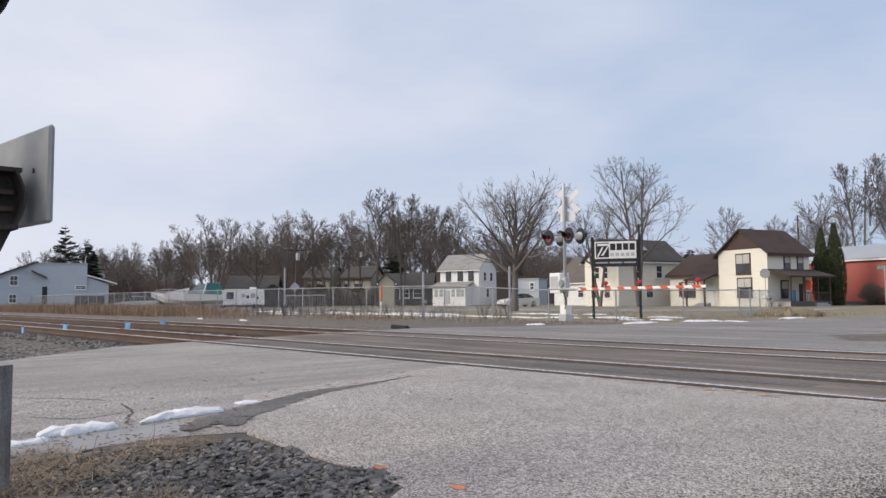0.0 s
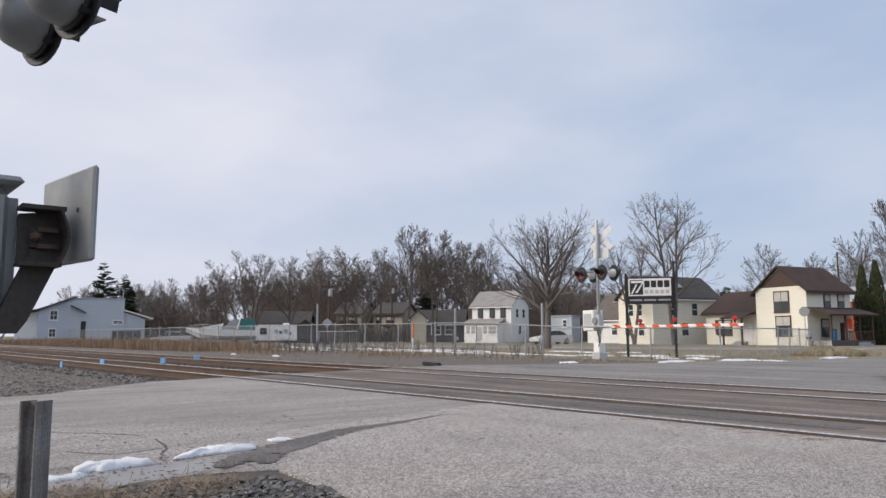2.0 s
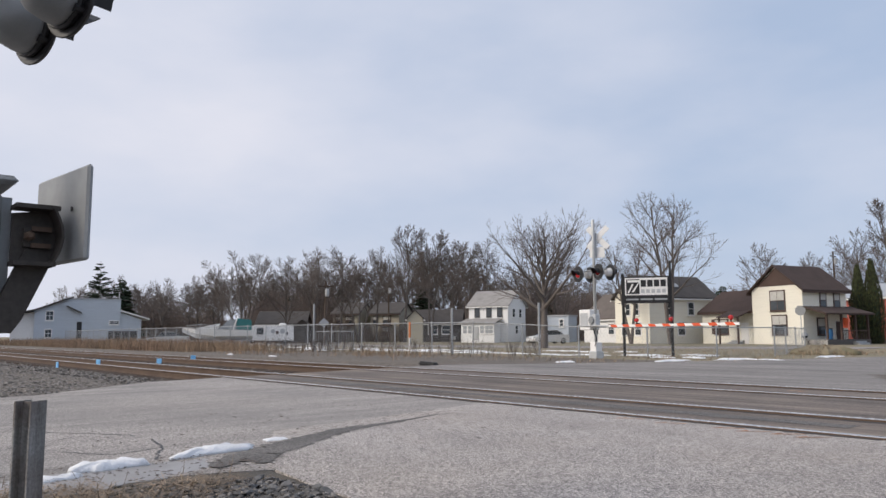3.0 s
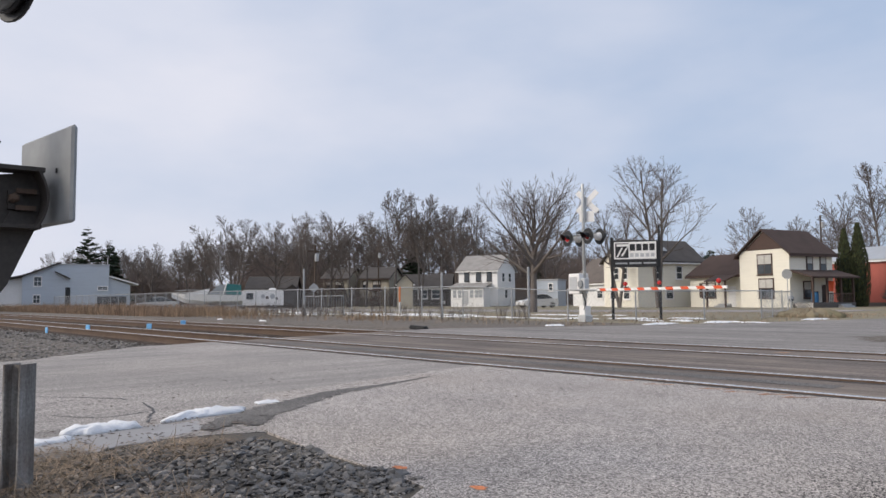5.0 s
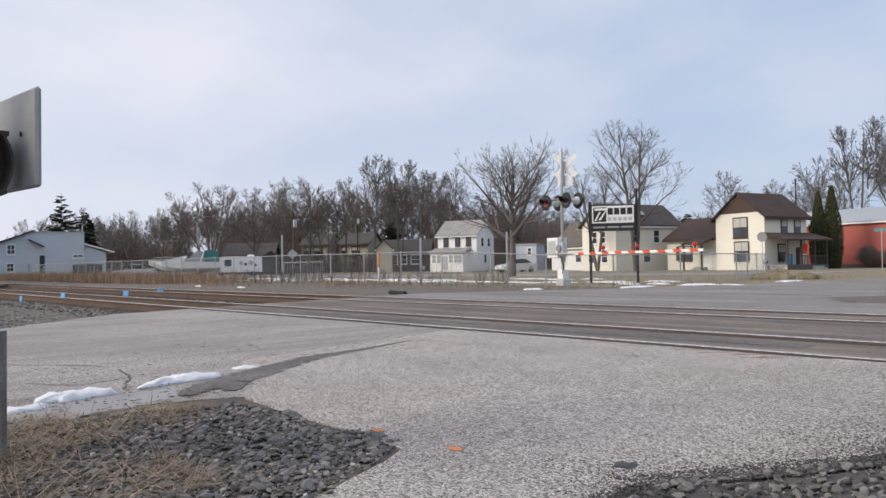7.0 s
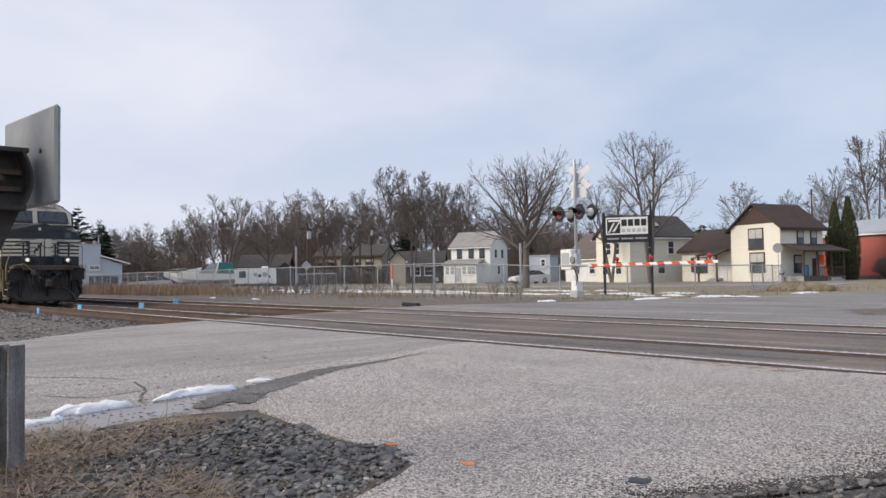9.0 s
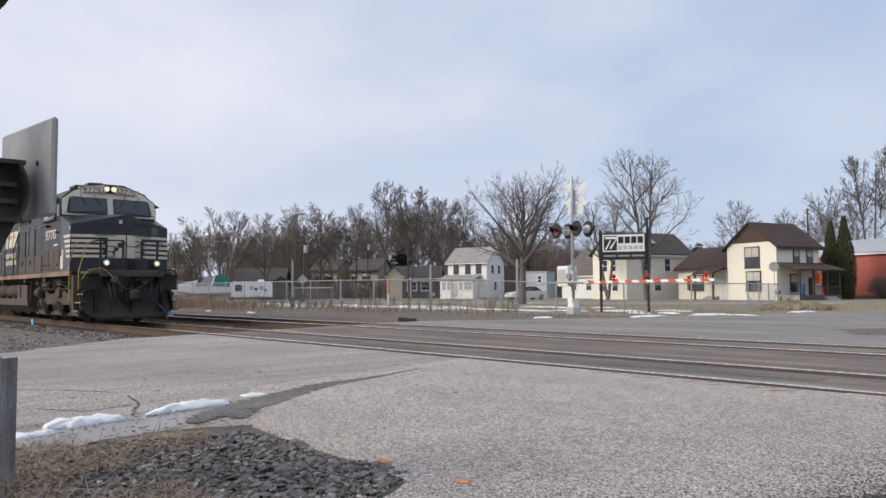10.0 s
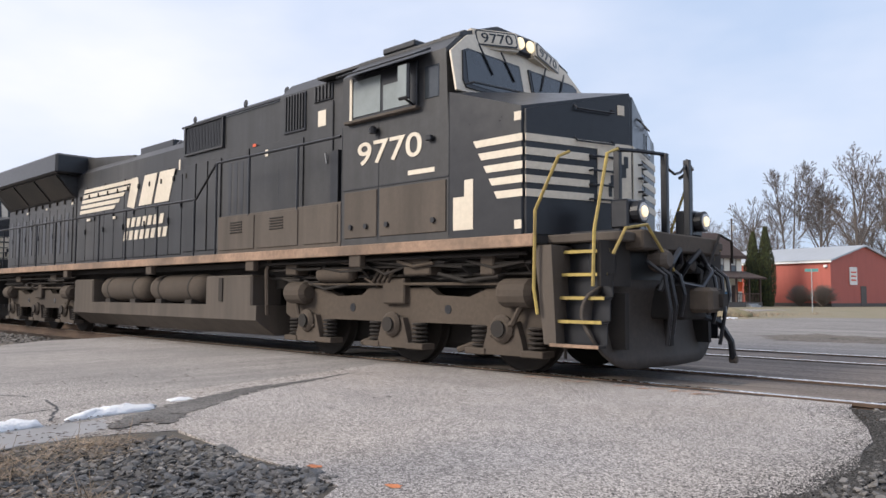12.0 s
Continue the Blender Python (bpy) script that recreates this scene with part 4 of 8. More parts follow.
            for dx in (-1.92, 0.0, 1.92):
                x = c + dx
                part("pedestal", prism([(x - 0.2, 0.62), (x + 0.2, 0.62), (x + 0.33, 0.22), (x - 0.33, 0.22)], "y", s * 1.16 - 0.06, s * 1.16 + 0.06), LOCO_TRUCK, sf)
                part("journal_box", turned(lathe([(0.16, 0), (0.17, 0.05), (0.13, 0.09), (0.05, 0.1)], 16), pose(x, s * 1.2, 0.53, 90 * (1 if s < 0 else -1), 0, 0)), LOCO_TRUCK, sf)
                part("journal_cap", turned(lathe([(0.1, 0), (0.1, 0.03)], 12), pose(x, s * 1.3, 0.53, 90 * (1 if s < 0 else -1), 0, 0)), LOCO_GRIME_SHADE, sf)
                for e in (-1, 1):
                    for k in range(5):
                        part("spring_coil", turned(lathe([(0.095, 0), (0.115, 0.018), (0.095, 0.036)], 10), pose(x + e * 0.43, s * 1.12, 0.3 + k * 0.055)), LOCO_GRIME_SHADE, sf)
                    part("spring_seat", box(x + e * 0.43 - 0.16, x + e * 0.43 + 0.16, s * 1.12 - 0.12, s * 1.12 + 0.12, 0.21, 0.29, 0.01), LOCO_TRUCK, sf)
            for dx in (-0.95, 0.95):
                part("frame_hole", turned(lathe([(0.06, 0), (0.06, 0.006)], 10), pose(c + dx, s * 1.131, 0.74, 90 * (1 if s < 0 else -1), 0, 0)), LOCO_NOSE, sf)
            for dx in (-2.5, 2.5):
                part("brake_cylinder", turned(lathe([(0.15, -0.22), (0.17, -0.18), (0.17, 0.2), (0.1, 0.26)], 14), pose(c + dx * 0.86, s * 1.22, 0.95, 0, 90, 0)), LOCO_TRUCK, sf)
                part("brake_rigging", tube([(c + dx * 0.9, s * 1.22, 0.9), (c + dx * 0.84, s * 1.26, 0.6), (c + dx * 0.7, s * 1.22, 0.45)], 0.035), LOCO_TRUCK, sf)
                part("air_tank", box(c + dx * 0.5 - 0.2, c + dx * 0.5 + 0.2, s * 0.95 - 0.12, s * 0.95 + 0.12, 1.1, 1.38, 0.02), LOCO_GRIME_SHADE, sf)
            part("bolster_post", box(c - 0.22, c + 0.22, s * 1.15 - 0.07, s * 1.15 + 0.07, 0.8, 1.15, 0.02), LOCO_TRUCK, sf)
            part("sand_pipe", tube([(c + 2.55, s * 1.0, 1.2), (c + 2.62, s * 0.95, 0.6), (c + 2.55, s * 0.85, 0.2)], 0.02), LOCO_GRIME_SHADE, sf)
            part("rod", rod((c - 2.3, s * 1.2, 1.08), (c + 2.0, s * 1.2, 1.06), 0.02, seg=6), LOCO_TRUCK, sf)
            for k in range(4):
                part("cable", tube([(c - 0.3 + k * 0.1, s * 0.9, 1.4), (c - 0.25 + k * 0.12, s * 1.1, 1.2), (c - 0.35 + k * 0.12, s * 1.05, 0.98)], 0.02), LOCO_GRIME_SHADE, sf)
        for dx in (-1.92, 0.0, 1.92):
            e = -1 if dx > 0 else 1
            # shade-dark motor boxes, added to close the bright gap below the side frames
            part("traction_motor", box(c + dx + e * 0.5 - 0.48, c + dx + e * 0.5 + 0.48, -0.62, 0.62, 0.2, 0.92, 0.08), LOCO_SHADED_GEAR, truck)
            for s in (-1, 1):
                part("brake_shoe", box(c + dx - 0.66, c + dx - 0.57, s * 0.75 - 0.06, s * 0.75 + 0.06, 0.36, 0.72, 0.02), LOCO_GRIME_SHADE, truck)
                part("brake_hanger", tube([(c + dx - 0.62, s * 0.88, 1.0), (c + dx - 0.64, s * 0.9, 0.6), (c + dx - 0.6, s * 0.88, 0.3)], 0.035), LOCO_GRIME_SHADE, truck)
                part("brake_beam", tube([(c + dx - 0.95, s * 0.95, 0.22), (c + dx - 0.6, s * 0.92, 0.34), (c + dx - 0.3, s * 0.9, 0.4)], 0.04), LOCO_TRUCK, truck)
            bm = bmesh.new()
            rod((0, -0.9, 0), (0, 0.9, 0), 0.09, seg=12, bm=bm)
            for s in (-1, 1):
                merge(bm, turned(lathe([(0.3, -0.07), (0.5, -0.07), (0.533, -0.06), (0.535, 0.05), (0.562, 0.065), (0.5, 0.085), (0.3, 0.085)], 36), pose(0, s * 0.75, 0, 90 * s, 0, 0)))
            w = part("wheelset", bm, LOCO_SHADED_GEAR, loco, "steel wheels on their axle", m=pose(c + dx, 0, 0.535))
            wheelsets.append(w)
    # the pilot stands a little further back than its parts were laid out
    for ob in loco.children:
        if ob.name.split(".")[0] in ("anticlimber", "ditch_light", "front_stanchion", "front_handrail", "safety_chain", "snow_plough", "plough_brace", "coupler_pocket", "coupler", "air_hose", "jumper_cable", "jumper_receptacle", "bell", "uncoupling_lever"):
            ob.matrix_basis = pose(-0.31, 0, 0)
    # the roof is lower than it was laid out above the eaves
    eaves, squash = 3.9, 0.94
    for ob in loco.children:
        if ob.type != "MESH" or ob.name.split(".")[0] == "road_number":
            continue
        m = ob.matrix_basis
        heights = [(m @ v.co).z for v in ob.data.vertices]
        if min(heights) > 4.05:
            mid = (min(heights) + max(heights)) / 2
            ob.matrix_basis = Matrix.Translation((0, 0, (eaves - mid) * (1 - squash))) @ m
        elif max(heights) > eaves:
            back = m.inverted()
            for v in ob.data.vertices:
                p = m @ v.co
                if p.z > eaves:
                    p.z = eaves + (p.z - eaves) * squash
                    v.co = back @ p
    return loco, wheelsets


loco, WHEELS = build_loco()
second = copy_thing(loco, pose(0, 0, 0))
second["label"] = "second dusty black diesel locomotive coupled behind the first"
WHEELS += [o for o in second.children if o.name.startswith("wheelset")]


# ---- the far side: crossing signal, gate, sign, fence ----
FAR_Z = -0.05


class Soup:
    """Loose geometry gathered in lists, for things of many small pieces."""

    def __init__(self):
        self.v, self.f = [], []

    def add(self, verts, faces):
        n = len(self.v)
        self.v += [tuple(v) for v in verts]
        self.f += [tuple(i + n for i in f) for f in faces]

    def bar(self, p0, p1, r0, r1, seg=4):
        p0, p1 = Vector(p0), Vector(p1)
        d = p1 - p0
        if d.length < 1e-6:
            return
        u = d.orthogonal().normalized()
        w = d.normalized().cross(u)
        n = len(self.v)
        for p, r in ((p0, r0), (p1, r1)):
            for k in range(seg):
                a = 2 * math.pi * k / seg
                self.v.append(tuple(p + u * (math.cos(a) * r) + w * (math.sin(a) * r)))
        for k in range(seg):
            self.f.append((n + k, n + (k + 1) % seg, n + seg + (k + 1) % seg, n + seg + k))

    def mesh(self, name, mat, smooth=False):
        me = bpy.data.meshes.new(name)
        me.from_pydata(self.v, [], self.f)
        me.materials.append(mat)
        if smooth:
            me.polygons.foreach_set("use_smooth", [True] * len(me.polygons))
        return me

    def object(self, name, mat, parent=None, label="", category="", kind="", smooth=False):
        ob = new(name, self.mesh(name, mat, smooth))
        ob.parent = parent
        return tagged(ob, label, category, kind=kind)


def signal_head(parent, m, lens, name="signal_head", ring=True, case=None):
    """A flashing light: round background, housing, lens and hood; it looks along its -y."""
    to_front = pose(0, 0, 0, 90, 0, 0)
    head = part(name, turned(lathe([(0.12, -0.22), (0.155, -0.16), (0.17, -0.04), (0.17, 0.02)], 20), to_front), case or GREY_PAINT, parent, m=m, smooth=False)
    if ring:
        part("background_disc", turned(lathe([(0.33, -0.012), (0.335, 0.0), (0.33, 0.012), (0.17, 0.014)], 28), to_front), BLACK, head)
    part("lens", turned(lathe([(0.15, 0.02), (0.13, 0.045), (0.06, 0.06)], 20), to_front), lens, head)
    hood = bmesh.new()
    n = 14
    rows = []
    for r in (0.165, 0.158):
        for depth_at in (0, 1):
            row = []
            for k in range(n + 1):
                a = radians(-20 + 220 * k / n)
                out = 0.32 if depth_at else 0.0
                out *= 0.55 + 0.45 * max(0, math.sin(a))
                row.append(hood.verts.new((r * math.cos(a), -0.02 - out, r * math.sin(a))))
            rows.append(row)
    for a, b in ((0, 1), (2, 3), (0, 2), (1, 3)):
        for k in range(n):
            hood.faces.new((rows[a][k], rows[a][k + 1], rows[b][k + 1], rows[b][k]))
    part("hood", hood, BLACK, head)
    return head


def build_far_signal():
    sig = thing("crossing_signal", "silver crossing signal mast with crossbuck, red lights and lowered gate", "crossing signal", pose(-20.05, 24.85, FAR_Z, 0, 0, -14.5))
    part("mast", lathe([(0.065, 0), (0.065, 5.7), (0.05, 5.76)], 14), SILVER, sig, smooth=True)
    part("foundation", box(-0.26, 0.26, -0.2, 0.2, -0.05, 0.28, 0.03), SILVER, sig, "weathered pale base")
    part("junction_box", box(-0.2, 0.2, -0.16, 0.16, 0.28, 0.66, 0.02), WHITE, sig)
    # boards of the crossbuck stand behind the mast and turn their backs
    for a in (45, -45):
        part("crossbuck_board", turned(turned(box(-0.61, 0.61, -0.012, 0.012, -0.115, 0.115, 0.004), pose(0.15, 0.12 + a * 0.0003, 5.0, 0, a, 0)), pose(0, 0, 0, 0, 0, 36)), WHITE, sig)
    part("track_count_plate", turned(box(-0.2, 0.44, 0.1, 0.125, 4.15, 4.6, 0.01), pose(0, 0, 0, 0, 0, 36)), WHITE, sig)
    part("bracket", box(-0.05, 0.05, 0.0, 0.12, 4.2, 5.2), GALV, sig)
    part("crossarm", turned(rod((-0.75, 0, 0), (0.75, 0, 0), 0.03), pose(0, -0.1, 3.62)), GREY_PAINT, sig)
    part("crossarm", turned(rod((-0.75, 0, 0), (0.75, 0, 0), 0.03), pose(0, 0.1, 3.62)), GREY_PAINT, sig)
    signal_head(sig, pose(-0.7, -0.3, 3.5), LENS_LIT_FAR)
    signal_head(sig, pose(0.68, -0.3, 3.5), LENS)
    signal_head(sig, pose(-0.7, 0.3, 3.5, 0, 0, 180), LENS, case=WHITE)
    signal_head(sig, pose(0.68, 0.3, 3.5, 0, 0, 180), LENS, case=WHITE)
    mech = part("gate_mechanism", box(-0.72, 0.02, -0.3, 0.2, 1.15, 2.0, 0.03), WHITE, sig, "weathered white steel case")
    part("case_door", box(-0.62, -0.1, -0.325, -0.302, 1.28, 1.86, 0.01), SILVER, mech)
    part("hinge", box(-0.56, -0.5, -0.25, -0.22, 1.4, 1.5), GREY_PAINT, mech)
    part("motor_housing", turned(lathe([(0.15, -0.15), (0.17, 0), (0.15, 0.15)], 14), pose(0.14, -0.2, 1.55, 90, 0, 0)), GREY_PAINT, mech)
    part("side_case", box(0.1, 0.36, -0.28, -0.02, 1.25, 1.8, 0.03), SILVER, mech)
    tubes = [[(0.1, -0.2, 1.2), (0.35, -0.3, 1.0), (0.45, -0.3, 0.75), (0.2, -0.2, 0.5)], [(0.05, -0.15, 1.2), (0.3, -0.2, 0.85), (0.1, -0.1, 0.6)]]
    for pts in tubes:
        part("cable", tube(pts, 0.018), BLACK, sig)
    arm = part("gate_arm", box(1.15, 7.95, -0.35, -0.325, 1.255, 1.345), WHITE, sig, "white gate arm with red stripes")
    for k in range(9):
        x = 1.5 + k * 0.74
        part("red_stripe", prism([(x, 1.25), (x + 0.36, 1.25), (x + 0.28, 1.35), (x - 0.08, 1.35)], "y", -0.354, -0.321), RED, arm)
    for x in (3.0, 4.85, 7.6):
        lamp = part("gate_lamp", turned(lathe([(0.06, -0.06), (0.09, 0), (0.06, 0.06)], 12), pose(x, -0.34, 1.5, 90, 0, 0)), LENS_LIT_GATE, arm, "red gate lamp")
        part("lamp_foot", box(x - 0.02, x + 0.02, -0.36, -0.32, 1.36, 1.42), BLACK, lamp)
    for s in (-1, 1):
        part("counterweight_arm", tube([(1.3, -0.34, 1.3), (0.5, -0.3 * s, 1.32), (-0.2, -0.34 * s - 0.0, 1.33), (-0.75, -0.3 * s, 1.35)], 0.035), SILVER, sig)


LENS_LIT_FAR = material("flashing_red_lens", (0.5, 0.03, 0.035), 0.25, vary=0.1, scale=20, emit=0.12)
LENS_LIT_GATE = material("red_gate_lamp", (0.45, 0.02, 0.018), 0.25, vary=0.1, scale=20, emit=0.08)
build_far_signal()


PALE_BAR = material("pale_bar", (0.5, 0.51, 0.53), 0.6)


def build_sign():
    m = pose(-20.3, 28.75, FAR_Z, 0, 0, 33)
    sign = thing("business_sign", "white and black business sign on two dark steel posts", "sign", m)
    for x in (-1.0, 1.08):
        part("post", box(x - 0.06, x + 0.06, -0.06, 0.06, -0.05, 3.72, 0.008), BLACK, sign)
    panel = part("panel", box(-0.97, 1.02, -0.11, 0.11, 2.36, 3.56, 0.012), BLACK, sign, "black sign cabinet")
    part("white_face", box(-0.9, 0.95, -0.125, -0.112, 2.72, 3.5), WHITE, panel, "white sign face")
    for k in range(4):
        part("writing_bar", box(-0.2 + k * 0.285, 0.03 + k * 0.285, -0.132, -0.126, 3.1, 3.4), BLACK, panel, "black block of large writing")
    for k in range(5):
        part("writing_bar", box(-0.2 + k * 0.228, -0.04 + k * 0.228, -0.132, -0.126, 2.82, 2.98), PALE_BAR, panel, "pale block of writing")
    part("emblem", box(-0.84, -0.26, -0.132, -0.126, 2.78, 3.44), BLACK, panel, "black square emblem")
    part("emblem_stroke", prism([(-0.78, 3.3), (-0.3, 3.3), (-0.62, 2.86), (-0.5, 2.86), (-0.2, 3.4), (-0.78, 3.4)], "y", -0.139, -0.134), WHITE, panel)
    part("emblem_stroke", prism([(-0.8, 2.82), (-0.72, 2.82), (-0.5, 3.24), (-0.58, 3.24)], "y", -0.139, -0.134), WHITE, panel)
    for k in range(3):
        part("writing_bar", box(-0.85 + k * 0.62, -0.32 + k * 0.62, -0.118, -0.112, 2.5, 2.57), GALV, panel, "small unreadable line of writing")
    part("finial", turned(lathe([(0.05, 0), (0.05, 0.55)], 8), pose(1.08, 0, 3.7)), BLACK, sign)


build_sign()


def build_fence():
    line = [(-118, 25.5, 1.7), (-90, 24.8, 1.7), (-60, 24.2, 1.7), (-40, 24.4, 1.65), (-28, 25.2, 1.6), (-21.6, 25.6, 1.3), (-17.6, 29.9, 1.25), (-16.6, 33.0, 1.25), (-18.6, 40.2, 1.25)]
    fence = thing("chain_link_fence", "galvanised chain-link fence with round posts and top rail", "fence")
    wires = Soup()
    post = finish("post", lathe([(0.033, -0.1), (0.033, 1.0), (0.02, 1.02)], 8), GALV)
    for (x0, y0, h0), (x1, y1, h1) in zip(line, line[1:]):
        length = math.hypot(x1 - x0, y1 - y0)
        n = max(1, round(length / 2.8))
        for k in range(n + (1 if x1 == -18.6 else 0)):
            s = k / n
            h = h0 + (h1 - h0) * s
            ob = new("post", post)
            ob.parent = fence
            ob.matrix_basis = Matrix.Translation((x0 + (x1 - x0) * s, y0 + (y1 - y0) * s, FAR_Z)) @ Matrix.Diagonal((1, 1, h + 0.05, 1))
        a, b = Vector((x0, y0, FAR_Z + h0)), Vector((x1, y1, FAR_Z + h1))
        part("top_rail", rod(a, b, 0.024, seg=6), GALV, fence)
        step = 0.14
        along = (Vector((x1, y1, 0)) - Vector((x0, y0, 0))).normalized()
        nw = int(length / step)
        for k in range(nw):
            s = k / nw
            h = h0 + (h1 - h0) * s
            p = Vector((x0 + (x1 - x0) * s, y0 + (y1 - y0) * s, FAR_Z))
            for sgn in (1, -1):
                wires.bar(p, p + along * (sgn * h * 0.7) + Vector((0, 0, h)), 0.0035, 0.0035, 3)
    wires.object("wire_mesh", GALV, fence, kind="stuff")
    for x, y, h in ((-30.2, 25.7, 2.35), (-25.6, 27.4, 2.5), (-43.2, 25.0, 3.0)):
        ob = thing("steel_post", "tall galvanised steel pipe post by the fence", "post", pose(x, y, FAR_Z), "tall posts")
        part("pipe", lathe([(0.06, -0.05), (0.06, h), (0.045, h + 0.03)], 10), GALV, ob)
    gate = thing("fence_gate", "grey metal barrier panel with vertical bars behind the fence", "gate", pose(-43.0, 26.4, FAR_Z, 0, 0, 20))
    part("frame", tube([(-1.6, 0, 0.1), (-1.6, 0, 1.25), (1.6, 0, 1.25), (1.6, 0, 0.1), (-1.6, 0, 0.1)], 0.03), GALV, gate)
    for k in range(15):
        part("bar", rod((-1.5 + 0.21 * k, 0, 0.1), (-1.5 + 0.21 * k, 0, 1.25), 0.014, seg=5), GALV, gate)
    for x in (-1.6, 1.6):
        part("foot", box(x - 0.05, x + 0.05, -0.25, 0.25, -0.02, 0.12), GALV, gate)


build_fence()


def build_marker():
    mk = thing("utility_marker", "slim white and orange utility marker post", "marker post", pose(-31.6, 24.0, FAR_Z))
    part("lower_tube", lathe([(0.055, -0.05), (0.055, 0.85)], 10), WHITE, mk)
    part("upper_tube", lathe([(0.058, 0.85), (0.058, 1.6), (0.03, 1.66)], 10), ORANGE_MARK, mk, "orange upper half")
    lump = tagged(part("rubber_block", turned(box(-0.36, 0.34, -0.12, 0.12, 0, 0.13, 0.045, seg=2), pose(-18.9, 15.1, -0.045, 0, 3, 10)), BLACK), "black rubber block lying by the road edge", "rubber block")


build_marker()


# ---- houses and buildings beyond ----
CREAM_SIDING = material("cream_siding", (0.8, 0.765, 0.66), 0.65, vary=0.06, scale=4, stretch_to=(1, 1, 12), bump=0.004)
WHITE_SIDING = material("white_siding", (0.78, 0.78, 0.77), 0.65, vary=0.06, scale=4, stretch_to=(1, 1, 12), bump=0.004)
GREY_SIDING = material("grey_blue_siding", (0.5, 0.55, 0.61), 0.6, vary=0.08, scale=3, stretch_to=(1, 1, 9))
YELLOW_SIDING = material("yellow_siding", (0.4, 0.365, 0.29), 0.7, vary=0.08, scale=4, stretch_to=(1, 1, 12))
DARK_SIDING = material("dark_siding", (0.11, 0.1, 0.095), 0.8, vary=0.2, scale=4, stretch_to=(1, 1, 12))
RED_SIDING = material("red_siding", (0.42, 0.11, 0.085), 0.6, vary=0.1, scale=3, stretch_to=(9, 9, 1))
BROWN_ROOF = material("brown_shingles", (0.062, 0.04, 0.034), 0.9, vary=0.25, scale=9, fine=22, bump=0.01)
GREY_ROOF = material("grey_shingles", (0.3, 0.29, 0.28), 0.9, vary=0.2, scale=9, fine=22, bump=0.01)
DARK_ROOF = material("dark_shingles", (0.075, 0.068, 0.065), 0.9, vary=0.25, scale=9, fine=22, bump=0.01)
METAL_ROOF = material("pale_metal_roof", (0.5, 0.52, 0.54), 0.4, 0.5, vary=0.1, scale=3, stretch_to=(9, 1, 1))
BROWN_TRIM = material("brown_trim", (0.075, 0.045, 0.036), 0.7, vary=0.2, scale=6)
PANE = material("window_pane", (0.05, 0.058, 0.065), 0.06, vary=0.25, scale=2, spec=0.7)
PALE_PANE = material("pale_pane", (0.35, 0.37, 0.38), 0.1, vary=0.2, scale=2)
CURTAIN = material("pale_curtain", (0.5, 0.49, 0.46), 0.9, vary=0.15, scale=4)
LATTICE = material("lattice", (0.55, 0.53, 0.5), 0.8, vary=0.1, scale=6)


def window(parent, m, w, h, trim, glass=None, sashes=1):
    """A framed window on a wall; it looks along its -y, its foot at the origin."""
    win = part("window", box(-w / 2 - 0.09, w / 2 + 0.09, -0.06, 0.05, -0.1, h + 0.1), trim, parent, m=m)
    n = sashes
    for k in range(n):
        a, b = -w / 2 + w * k / n + 0.03, -w / 2 + w * (k + 1) / n - 0.03
        part("pane", box(a, b, -0.075, -0.062, 0.02, h / 2 - 0.03), glass or PANE, win)
        part("pane", box(a, b, -0.08, -0.062, h / 2 + 0.03, h - 0.02), glass or (CURTAIN if trim is BROWN_TRIM else PANE), win)
    part("sill", box(-w / 2 - 0.12, w / 2 + 0.12, -0.12, 0, -0.15, -0.1), trim, win)
    return win


